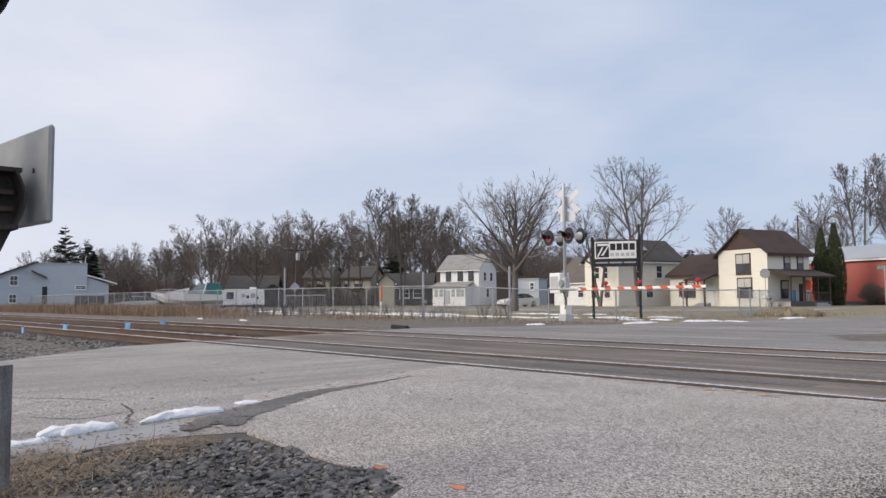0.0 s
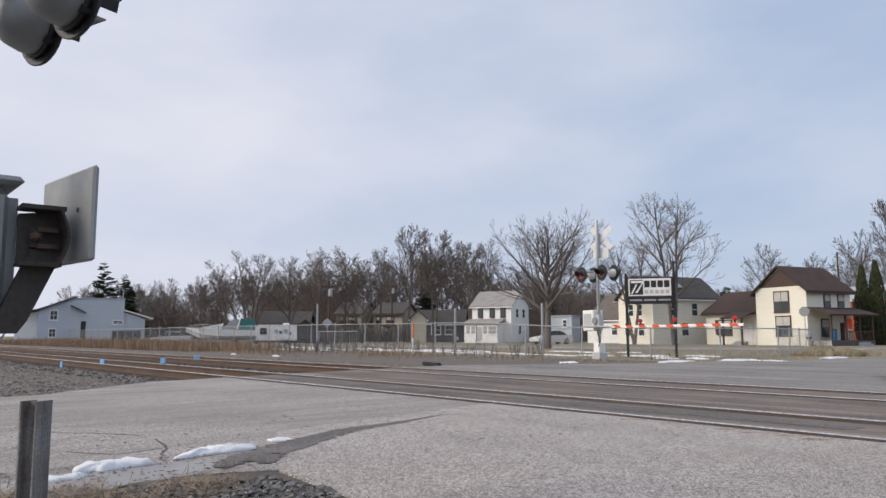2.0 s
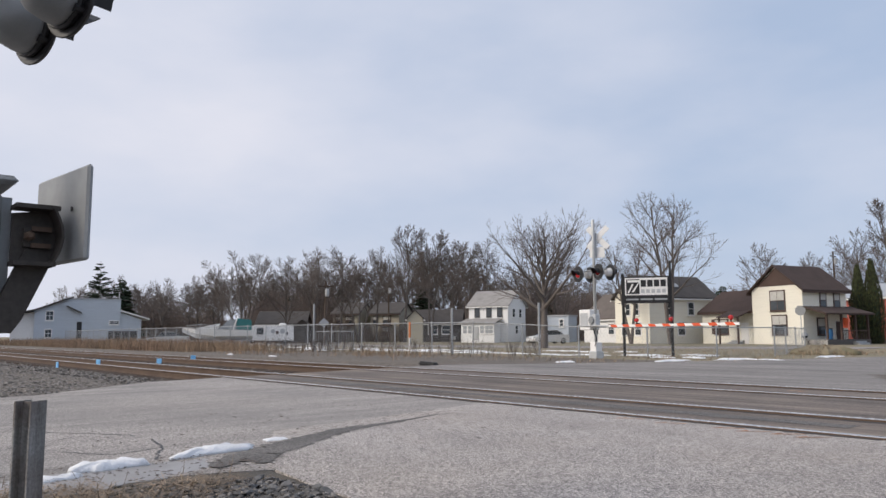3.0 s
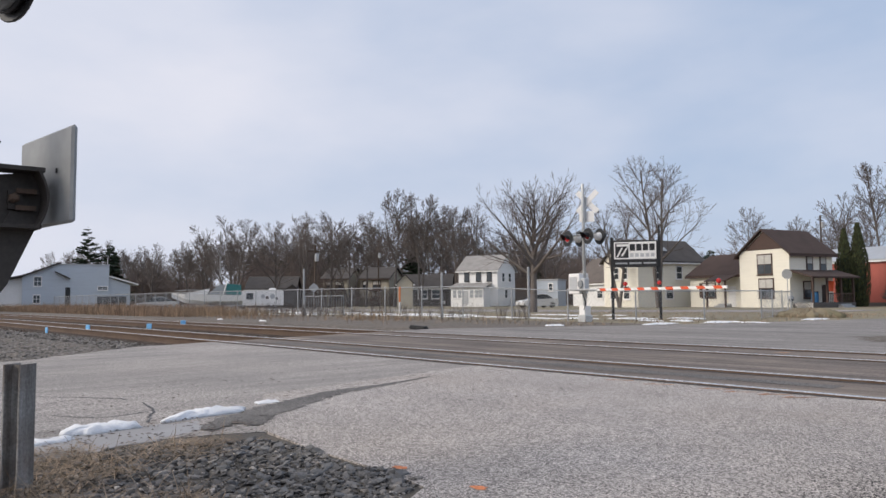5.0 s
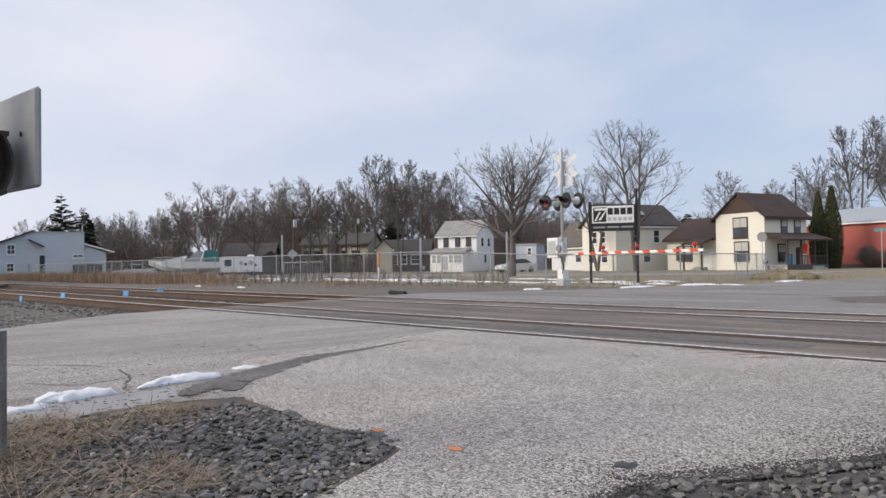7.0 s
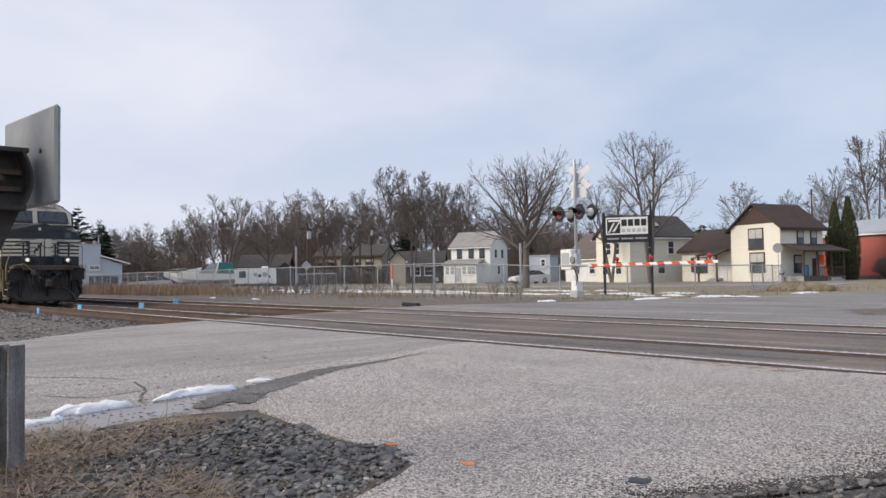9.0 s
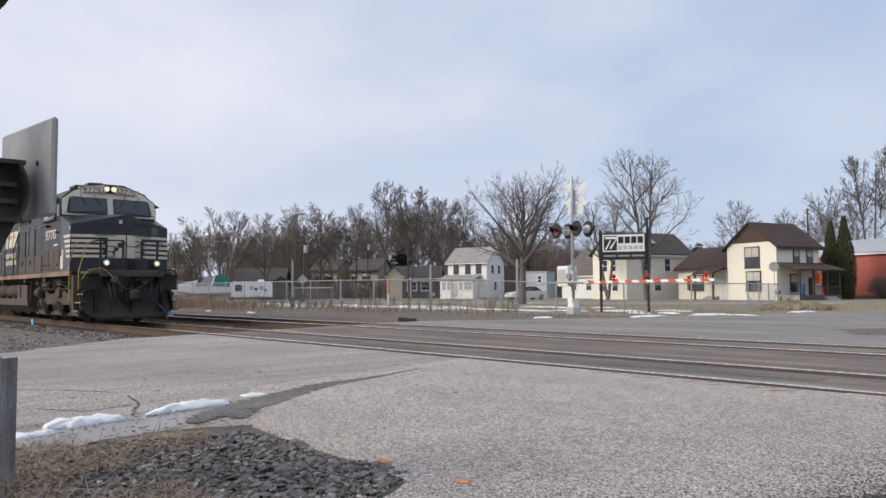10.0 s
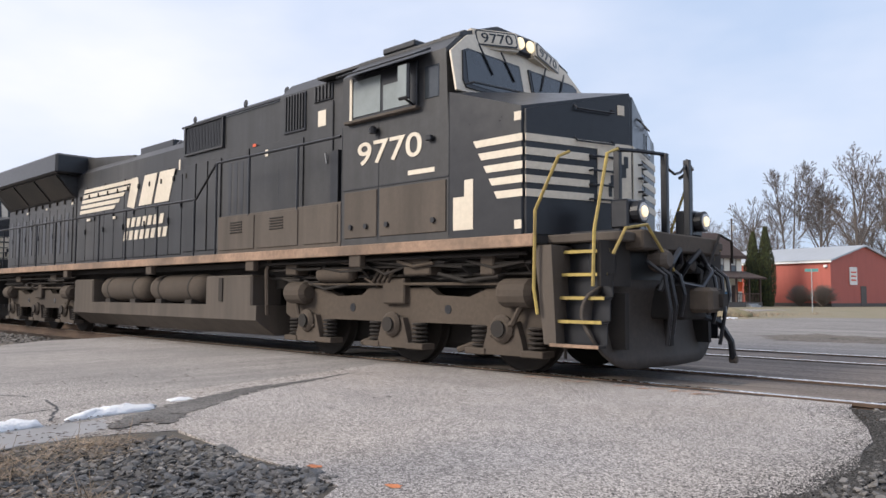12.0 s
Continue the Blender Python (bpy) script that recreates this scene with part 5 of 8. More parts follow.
def house(name, label, x, y, rz, w, d, eave, rise, ridge, wall, roof, trim, windows=(), over=0.35, z=FAR_Z, category="house", gable=None, doors=()):
    """A house whose front-left foot is at x, y; its front runs w to the right and its side d to the back."""
    h = thing(name, label, category, pose(x, y, z, 0, 0, rz))
    if ridge == "y":
        walls = prism([(0, -0.3), (w, -0.3), (w, eave), (w / 2, eave + rise), (0, eave)], "y", 0, d)
    elif ridge == "x":
        walls = prism([(0, -0.3), (d, -0.3), (d, eave), (d / 2, eave + rise), (0, eave)], "x", 0, w)
    else:
        walls = box(0, w, 0, d, -0.3, eave)
    part("wall", walls, wall, h)
    t = 0.16
    if ridge in ("x", "y"):
        span = w if ridge == "y" else d
        run = span / 2 + over
        k = rise / (span / 2)
        for s in (-1, 1):
            c = span / 2
            prof = [(c, eave + rise + 0.02), (c + s * run, eave - over * k + 0.02), (c + s * run, eave - over * k + 0.02 + t), (c, eave + rise + 0.02 + t)]
            part("roof_slope", prism(prof, "y" if ridge == "y" else "x", -over, (d if ridge == "y" else w) + over), roof, h)
            part("eaves_board", box(c + s * run - 0.05, c + s * run + 0.05, -over, d + over, eave - over * k - 0.1, eave - over * k + 0.03) if ridge == "y" else box(-over, w + over, c + s * run - 0.05, c + s * run + 0.05, eave - over * k - 0.1, eave - over * k + 0.03), trim, h)
        if ridge == "y" and gable:
            part("gable_panel", prism([(0.55, eave + rise * 0.18), (w - 0.55, eave + rise * 0.18), (w / 2, eave + rise - 0.12)], "y", -0.03, 0.02), gable, h, "shingled gable")
    elif ridge == "hip":
        bm = bmesh.new()
        o = over
        lo = [bm.verts.new(p) for p in ((-o, -o, eave), (w + o, -o, eave), (w + o, d + o, eave), (-o, d + o, eave))]
        in_ = min(d / 2, w / 2) + 0
        hi = [bm.verts.new(p) for p in ((in_ * 0.9, d / 2, eave + rise), (w - in_ * 0.9, d / 2, eave + rise))]
        bm.faces.new((lo[0], lo[1], hi[1], hi[0]))
        bm.faces.new((lo[1], lo[2], hi[1]))
        bm.faces.new((lo[2], lo[3], hi[0], hi[1]))
        bm.faces.new((lo[3], lo[0], hi[0]))
        bm.faces.new(lo[::-1])
        part("roof", bm, roof, h)
        part("eaves_board", box(-over, w + over, -over, d + over, eave - 0.14, eave - 0.005), trim, h)
    else:
        part("roof", box(-over, w + over, -over, d + over, eave, eave + 0.2), roof, h)
    for face, a, z0, ww, hh, *rest in windows:
        m = pose(a, 0, z0) if face == "front" else pose(w, a, z0, 0, 0, 90) if face == "right" else pose(0, a, z0, 0, 0, -90)
        window(h, m, ww, hh, trim if not rest else rest[0], sashes=rest[1] if len(rest) > 1 else 1)
    for face, a, ww, hh, mat in doors:
        m = pose(a, 0, 0) if face == "front" else pose(w, a, 0, 0, 0, 90)
        dr = part("door", box(-ww / 2, ww / 2, -0.06, 0.04, 0.0, hh, 0.01), mat, h, m=m)
        part("knob", turned(lathe([(0.03, 0), (0.035, 0.04), (0.01, 0.06)], 8), pose(ww / 2 - 0.1, -0.06, hh * 0.48, 90, 0, 0)), GALV, dr)
    return h


def build_cream_house():
    w, d = 5.6, 5.7
    h = house("house", "two-storey cream house with brown gable roof and a side porch", -36.5, 68.6, -14.5, w, d, 4.95, 2.15, "y", CREAM_SIDING, BROWN_ROOF, BROWN_TRIM,
              [("front", 2.95, 3.1, 1.55, 1.75, BROWN_TRIM, 2), ("front", 3.05, 0.95, 1.55, 1.65, BROWN_TRIM, 2), ("right", 2.6, 3.3, 0.7, 1.3), ("right", 4.4, 3.3, 0.7, 1.3), ("right", 2.2, 0.9, 0.9, 1.4)], gable=BROWN_TRIM, doors=[("right", 4.6, 0.9, 2.05, BROWN_TRIM)])
    porch = part("porch", box(w, w + 2.0, 0.4, 6.0, -0.1, 0.45), DARK_SIDING, h, "dark covered porch")
    part("porch_roof", prism([(w - 0.05, 3.25), (w + 2.3, 2.6), (w + 2.3, 2.75), (w - 0.05, 3.42)], "y", 0.0, 6.3), BROWN_ROOF, porch)
    for yy in (0.55, 2.4, 4.2, 5.85):
        part("porch_post", box(w + 1.8, w + 1.96, yy - 0.08, yy + 0.08, 0.45, 2.62), BROWN_TRIM, porch)
    part("porch_rail", box(w + 1.84, w + 1.92, 2.4, 5.8, 1.2, 1.28), BROWN_TRIM, porch)
    for k in range(15):
        part("baluster", box(w + 1.86, w + 1.9, 2.55 + k * 0.21, 2.59 + k * 0.21, 0.45, 1.2), BROWN_TRIM, porch)
    lat = Soup()
    for k in range(16):
        x0 = w + k * 0.125
        for s in (1, -1):
            a = x0 if s == 1 else x0 + 0.5
            lat.bar((min(max(a, w), w + 2.0), 0.36, 0.0), (min(max(a + s * 0.45, w), w + 2.0), 0.36, 0.45), 0.018, 0.018, 4)
    lat.object("lattice_skirt", LATTICE, porch, "pale lattice skirt", kind="stuff")
    for k in range(3):
        part("step", box(w + 2.0 + 0.28 * k, w + 2.28 + 0.28 * k, 3.6, 5.0, -0.1, 0.32 - 0.15 * k), GALV, porch)
    bin_ = thing("barrel", "blue plastic barrel on the porch", "barrel", pose(-29.55, 68.6, FAR_Z + 0.46))
    part("body", lathe([(0.27, 0), (0.3, 0.3), (0.3, 0.65), (0.27, 0.95)], 14), material("blue_plastic", (0.03, 0.14, 0.3), 0.5), bin_)
    part("rim", lathe([(0.29, 0.9), (0.3, 0.96), (0.26, 0.98)], 14), BLACK, bin_)
    banner = thing("flag", "red flag hanging beside the porch", "flag", pose(-28.9, 69.6, FAR_Z))
    part("cloth", turned(box(0, 0.5, -0.01, 0.01, 0, 0.9), pose(0, 0, 1.5, 0, 10, 0)), RED, banner)
    part("pole", rod((0, 0, 0), (0, 0, 2.6), 0.02), WHITE, banner)
    chair = thing("porch_grill", "small grey grill beside the porch", "grill", pose(-30.6, 66.2, FAR_Z))
    part("lid", turned(lathe([(0.05, 0.3), (0.22, 0.2), (0.28, 0.0)], 12), pose(0, 0, 0.8)), GALV, chair)
    part("bowl", turned(lathe([(0.27, 0.0), (0.2, -0.18), (0.05, -0.22)], 12), pose(0, 0, 0.79)), BLACK, chair)
    for k in range(3):
        part("leg", rod((0.1 * math.cos(k * 2.1), 0.1 * math.sin(k * 2.1), 0.65), (0.25 * math.cos(k * 2.1), 0.25 * math.sin(k * 2.1), 0), 0.015), BLACK, chair)
    annex = house("house_annex", "single-storey cream annex with a brown hip roof", -43.4, 71.2, -14.5, 6.8, 6.5, 3.25, 2.0, "x", CREAM_SIDING, BROWN_ROOF, BROWN_TRIM,
                  [("front", 2.6, 1.0, 1.7, 1.4, BROWN_TRIM, 2)], doors=[("front", 5.6, 0.9, 2.05, WHITE)])
    part("entry_roof", prism([(-2.0, 2.5), (0.05, 3.2), (0.05, 3.34), (-2.0, 2.62)], "x", 3.9, 6.6), BROWN_ROOF, annex)
    for x in (4.05, 6.4):
        part("entry_post", box(x - 0.07, x + 0.07, -1.85, -1.7, -0.05, 2.6), BROWN_TRIM, annex)
    for k in range(3):
        part("step", box(4.9, 6.3, -1.2 - 0.3 * k, -0.9 - 0.3 * k, -0.1, 0.35 - 0.12 * k), GALV, annex)
    part("shutter", box(1.3, 1.65, -0.05, 0, 0.95, 2.45), BROWN_TRIM, annex)


build_cream_house()
h2 = house("house", "white two-storey gabled house with dark shingle roof and skylight", -52.0, 67.9, -14.5, 5.6, 9.0, 4.95, 2.2, "y", CREAM_SIDING, DARK_ROOF, WHITE,
           [("front", 2.2, 3.0, 0.7, 1.2), ("front", 3.6, 3.0, 0.7, 1.2), ("front", 1.6, 0.9, 0.9, 1.3), ("front", 3.8, 0.9, 0.9, 1.3), ("right", 2.8, 3.0, 0.75, 1.3), ("right", 5.6, 3.0, 0.75, 1.3), ("right", 4.2, 0.9, 0.9, 1.3)])
part("skylight", turned(box(-0.35, 0.35, -0.5, 0.5, 0, 0.08), pose(4.35, 4.5, 6.2, 0, 38, 0)), PALE_PANE, h2)
house("house", "low house with a grey-brown shingle roof beside the white house", -62.0, 74.6, -14.5, 8.0, 7.0, 3.0, 2.9, "x", WHITE_SIDING, material("taupe_shingles", (0.13, 0.11, 0.098), 0.9, vary=0.2, scale=9, fine=22), WHITE, [("front", 2.5, 1.0, 1.0, 1.2), ("front", 5.5, 1.0, 1.0, 1.2)])
house("garage", "small pale grey flat-roofed garage behind the fence", -67.0, 73.0, 25, 3.0, 4.0, 3.3, 0, "flat", GREY_SIDING, GALV, WHITE, [("front", 2.1, 2.0, 0.5, 0.9)], category="garage", over=0.1)
WH = house("house", "white two-storey house with grey roof and glazed front porch", -74.2, 66.1, 19.5, 6.9, 6.5, 5.45, 2.3, "x", WHITE_SIDING, GREY_ROOF, WHITE,
           [("front", 1.5, 3.7, 0.75, 1.35, BLACK), ("front", 3.6, 3.7, 0.75, 1.35, BLACK), ("front", 5.5, 3.7, 0.75, 1.35, BLACK), ("right", 2.0, 3.6, 0.8, 1.3), ("right", 4.4, 3.6, 0.8, 1.3), ("right", 3.0, 1.0, 0.8, 1.3)], z=0.25)
wp = part("porch", box(-0.2, 5.6, -2.2, 0, -0.4, 2.6), WHITE_SIDING, WH, "glazed white porch")
part("porch_roof", prism([(-2.5, 2.55), (0.05, 3.3), (0.05, 3.42), (-2.5, 2.68)], "x", -0.5, 5.9), GREY_ROOF, wp)
WH.scale = (0.82, 0.82, 0.82)
for k, x in enumerate((0.5, 1.4, 3.5, 4.4, 5.1)):
    window(wp, pose(x, -2.2, 1.05), 0.7, 1.2, WHITE, PALE_PANE)
part("porch_door", box(2.0, 2.9, -2.26, -2.18, 0, 2.1, 0.01), GALV, wp)
for x, y, ww, dd, rz in ((-101.0, 61.8, 4.2, 6, 32), (-97.0, 66.0, 4.8, 6, 32)):
    hy = house("house", "yellow-beige two-storey house with a brown roof", x, y, rz, ww, dd, 4.1, 1.6, "x", YELLOW_SIDING, DARK_ROOF, BROWN_TRIM, [("front", 0.9, 2.5, 0.7, 1.1), ("front", 2.8, 2.5, 1.2, 1.1, BROWN_TRIM, 2), ("front", 2.6, 0.7, 1.2, 1.2, BROWN_TRIM, 2)], z=0.2)
    part("balcony", box(1.6, 3.8, -1.0, 0, 2.1, 2.3), BROWN_TRIM, hy)
house("shed", "narrow beige gabled shed with a pale front", -64.0, 48.3, 50, 1.6, 2.4, 2.75, 0.8, "y", YELLOW_SIDING, DARK_ROOF, WHITE, [], category="shed", over=0.15)
house("house", "long low dark house with small gabled entrance", -99.0, 48.2, 55, 6.6, 8.0, 2.5, 1.7, "x", DARK_SIDING, DARK_ROOF, WHITE, [("front", 2.5, 1.0, 1.2, 1.1), ("front", 4.6, 1.0, 1.2, 1.1)], z=0.1)
house("entry_gable", "small white-edged gabled entrance of the low dark house", -94.0, 51.2, 55, 2.4, 2.0, 2.0, 0.9, "y", DARK_SIDING, DARK_ROOF, WHITE, [], z=0.1, category="porch")
house("house", "dark-roofed house half hidden by bare trees", -88.2, 67.5, 45, 7.0, 7.0, 2.6, 1.9, "x", DARK_SIDING, DARK_ROOF, WHITE, [("front", 3, 1.0, 1.3, 1.2), ("front", 5, 1.0, 1.3, 1.2)], z=0.1)


def build_barn():
    b = thing("workshop", "pale grey-blue metal-clad workshop with stepped roofs", "building", pose(-107.9, 21.7, FAR_Z, 0, 0, 76.5) @ Matrix.Diagonal((0.83, 1, 1, 1)))
    part("left_wing", prism([(0, -0.3), (0, 4.25), (5.0, 5.95), (5.0, -0.3)], "y", 0.0, 9.0), GREY_SIDING, b)
    part("white_wing", prism([(-3.2, -0.3), (-3.2, 3.6), (0, 4.2), (0, -0.3)], "y", 0.6, 9.0), WHITE, b, "white side wing")
    part("left_roof", prism([(-3.6, 3.6), (0, 4.3), (5.3, 6.02), (5.3, 6.2), (0, 4.5), (-3.6, 3.8)], "y", -0.5, 9.4), DARK_ROOF, b)
    part("centre_block", box(3.9, 12.2, -0.2, 8.0, -0.3, 5.86), GREY_SIDING, b)
    part("coping", box(3.8, 12.3, -0.3, 8.1, 5.86, 5.98), GALV, b)
    part("step_roof", prism([(4.4, 4.85), (6.6, 3.95), (6.6, 4.1), (4.4, 5.02)], "y", -0.9, -0.2), DARK_ROOF, b)
    part("right_wing", prism([(12.2, -0.3), (12.2, 4.2), (15.4, 3.25), (15.4, -0.3)], "y", 0.1, 7.5), GREY_SIDING, b)
    part("right_roof", prism([(12.2, 4.3), (16.6, 3.2), (16.6, 3.38), (12.2, 4.48)], "y", -0.4, 8.0), WHITE, b)
    for x, z0, w, h in ((2.1, 3.1, 1.0, 1.15), (2.0, 0.9, 0.9, 1.0)):
        window(b, pose(x, -0.01, z0), w, h, WHITE, sashes=2)
    window(b, pose(11.3, -0.21, 2.6), 1.4, 0.4, WHITE, sashes=2)
    part("door", box(5.95, 6.65, -0.26, -0.18, 0, 2.9, 0.01), BLACK, b)
    part("garage_door", box(10.5, 14.8, -0.24, 0.15, 0, 1.7, 0.02), BLACK, b, "dark overhead door")
    part("vent_stack", rod((12.0, 1, 5.8), (12.0, 1, 6.9), 0.08), GALV, b)


build_barn()


def build_red_building():
    # long side towards the street, gable end at the right
    w, d = 15.0, 12.0
    h = house("red_building", "long red metal-clad building with a pale metal roof", -38.4, 83.9, -14.5, w, d, 4.55, 1.6, "x", RED_SIDING, METAL_ROOF, WHITE, [], category="building", over=0.25)
    part("service_door", box(w - 0.05, w + 0.06, 5.2, 6.2, 0, 2.1, 0.01), DARK_SIDING, h)
    part("notice_board", box(w + 0.02, w + 0.1, 3.2, 4.5, 2.2, 4.0, 0.01), WHITE, h, "white framed notice on the gable")
    for k in range(3):
        part("writing_bar", box(w + 0.1, w + 0.115, 3.4, 4.3, 2.6 + k * 0.4, 2.75 + k * 0.4), RED, h, "line of writing")
    part("wall_lamp", box(w - 0.6, w - 0.3, -0.25, 0, 3.9, 4.15, 0.02), WHITE, h)
    part("base_band", box(-0.02, w + 0.02, -0.02, d + 0.02, -0.3, 0.35), DARK_SIDING, h)


build_red_building()


def car_body(length, profile, width, waist, cabin, mat, name, label, m, category="car"):
    """A car in parts: body with wheel arches, glazed cabin, wheels with rims, lamps."""
    c = thing(name, label, category, m)
    body = prism(profile, "y", -width / 2, width / 2)
    bmesh.ops.bevel(body, geom=body.edges[:], offset=0.05, segments=2, affect="EDGES", clamp_overlap=True)
    part("body", body, mat, c)
    glass = prism(cabin, "y", -width / 2 + 0.14, width / 2 - 0.14)
    part("window_band", glass, PANE, c, "dark car windows")
    top = [p for p in cabin if p[1] > waist + 0.25]
    part("roof", box(min(p[0] for p in top), max(p[0] for p in top), -width / 2 + 0.17, width / 2 - 0.17, max(p[1] for p in cabin) - 0.02, max(p[1] for p in cabin) + 0.04, 0.02), mat, c)
    for x in (length * 0.19, length * 0.81):
        for s in (-1, 1):
            wh = part("wheel", turned(lathe([(0.2, -0.1), (0.31, -0.1), (0.325, -0.06), (0.325, 0.06), (0.31, 0.1), (0.2, 0.1)], 18), pose(x, s * (width / 2 - 0.1), 0.325, 90, 0, 0)), BLACK, c)
            part("rim", turned(lathe([(0.19, -0.08), (0.2, 0.105), (0.06, 0.09), (0.03, 0.115)], 14), pose(x, s * (width / 2 - 0.1), 0.325, 90 if s < 0 else -90, 0, 0)), SILVER, wh)
    for s in (-1, 1):
        part("tail_light", box(length - 0.12, length - 0.01, s * (width / 2 - 0.25) - 0.15, s * (width / 2 - 0.25) + 0.15, 0.72, 0.86, 0.02), LENS, c)
        part("headlight", box(0.02, 0.12, s * (width / 2 - 0.25) - 0.15, s * (width / 2 - 0.25) + 0.15, 0.6, 0.74, 0.02), PALE_PANE, c)
    return c


SEDAN = [(0.0, 0.3), (0.02, 0.62), (0.25, 0.78), (1.25, 0.92), (3.7, 1.0), (4.5, 0.98), (4.58, 0.6), (4.55, 0.3), (4.1, 0.22), (0.4, 0.22)]
SEDAN_CABIN = [(1.15, 0.9), (1.9, 1.38), (2.4, 1.44), (3.1, 1.42), (3.95, 0.98)]
WHITE_CAR = material("white_car_paint", (0.72, 0.72, 0.71), 0.25, vary=0.04, scale=3, coat=0.5)
car_body(4.58, SEDAN, 1.75, 0.95, SEDAN_CABIN, WHITE_CAR, "car", "white sedan parked behind the fence under a tree", pose(-56.6, 59.2, FAR_Z, 0, 0, 78))
car_body(4.58, SEDAN, 1.75, 0.95, SEDAN_CABIN, WHITE_CAR, "car", "white car parked beside the white house", pose(-84.5, 71.4, FAR_Z, 0, 0, 100))
car_body(4.58, SEDAN, 1.75, 0.95, SEDAN_CABIN, SILVER, "car", "dull silver car half hidden by dry weeds", pose(-84.5, 28.0, FAR_Z, 0, 0, 60))


def build_boat():
    b = thing("motor_boat", "white cabin motor boat with teal canopy on a trailer", "boat", pose(-70.2, 26.6, FAR_Z, 0, 0, 66))
    hull = bmesh.new()
    rings = []
    for x, half, keel, deck in ((0.0, 0.03, 1.35, 1.66), (1.2, 0.75, 0.8, 1.66), (3.0, 1.15, 0.55, 1.6), (5.0, 1.2, 0.55, 1.55), (6.4, 1.15, 0.6, 1.5)):
        rings.append([hull.verts.new((x, y, z)) for y, z in ((-half, deck), (-half * 0.92, keel + 0.4), (0, keel), (half * 0.92, keel + 0.4), (half, deck))])
    for a, b2 in zip(rings, rings[1:]):
        for k in range(5):
            hull.faces.new((a[k], a[(k + 1) % 5], b2[(k + 1) % 5], b2[k]))
    hull.faces.new(rings[0])
    hull.faces.new(rings[-1][::-1])
    part("hull", hull, WHITE, b, smooth=False)
    part("foredeck", prism([(1.0, 1.62), (3.2, 1.62), (3.4, 2.15), (2.6, 2.0)], "y", -0.85, 0.85), WHITE, b)
    teal = material("teal_canvas", (0.05, 0.2, 0.2), 0.8, vary=0.15, scale=6)
    part("windscreen", prism([(3.2, 1.62), (5.2, 1.6), (5.1, 2.5), (4.3, 2.55)], "y", -0.9, 0.9), PALE_PANE, b)
    part("canopy", prism([(4.9, 1.6), (6.3, 1.55), (6.25, 2.5), (4.9, 2.62)], "y", -0.95, 0.95), teal, b)
    for s in (-1, 1):
        part("arch", tube([(4.6, s * 1.0, 1.6), (4.95, s * 0.95, 2.7), (4.95, 0, 2.85)], 0.05), WHITE, b)
        part("bow_rail", tube([(0.3, s * 0.1, 1.95), (1.6, s * 0.75, 2.05), (3.0, s * 1.05, 1.95), (3.2, s * 1.1, 1.6)], 0.02), GALV, b)
        part("trailer_wheel", turned(lathe([(0.2, -0.1), (0.33, -0.09), (0.33, 0.09), (0.2, 0.1)], 16), pose(4.4, s * 1.15, 0.33, 90, 0, 0)), BLACK, b)
    part("trailer_frame", box(-1.0, 6.2, -0.9, 0.9, 0.42, 0.6), GALV, b)
    for x in (1.0, 5.5):
        part("jack_stand", box(x - 0.15, x + 0.15, -0.15, 0.15, -0.02, 0.62), GALV, b)


def build_camper():
    c = thing("motorhome", "white motorhome with faded colourful decal behind the fence", "motorhome", pose(-84.5, 39.6, FAR_Z, 0, 0, 65))
    body = prism([(0.0, 0.4), (0.05, 1.1), (0.5, 1.25), (0.75, 2.15), (5.6, 2.2), (5.65, 0.4)], "y", -1.05, 1.05)
    bmesh.ops.bevel(body, geom=body.edges[:], offset=0.07, segments=2, affect="EDGES", clamp_overlap=True)
    part("body", body, WHITE, c)
    part("windscreen", prism([(0.5, 1.3), (0.72, 2.0), (0.66, 2.02), (0.42, 1.32)], "y", -0.9, 0.9), PANE, c)
    window(c, pose(1.7, -1.05, 1.3), 0.6, 0.5, BLACK)
    for k, (x, z, r) in enumerate(((3.2, 1.5, 0.25), (3.7, 1.35, 0.2), (4.3, 1.5, 0.3), (4.8, 1.25, 0.18))):
        part("decal", turned(lathe([(r, 0), (r * 0.6, 0.004)], 12), pose(x, -1.055, z, 90, 0, 0)), (GALV, BROWN_TRIM, GALV, DARK_SIDING)[k], c, "faded decal patch")
    part("roof_unit", box(4.0, 4.7, -0.35, 0.35, 2.2, 2.5, 0.04), WHITE, c)
    for x in (0.9, 4.6):
        for s in (-1, 1):
            w = part("wheel", turned(lathe([(0.2, -0.1), (0.34, -0.09), (0.34, 0.09), (0.2, 0.1)], 16), pose(x, s * 0.92, 0.34, 90, 0, 0)), BLACK, c)
            part("rim", turned(lathe([(0.18, 0), (0.06, 0.1)], 12), pose(x, s * 0.94, 0.34, 90 if s < 0 else -90, 0, 0)), SILVER, w)
    part("bumper", box(-0.08, 0.02, -1.0, 1.0, 0.4, 0.6, 0.02), GALV, c)


build_boat()
build_camper()


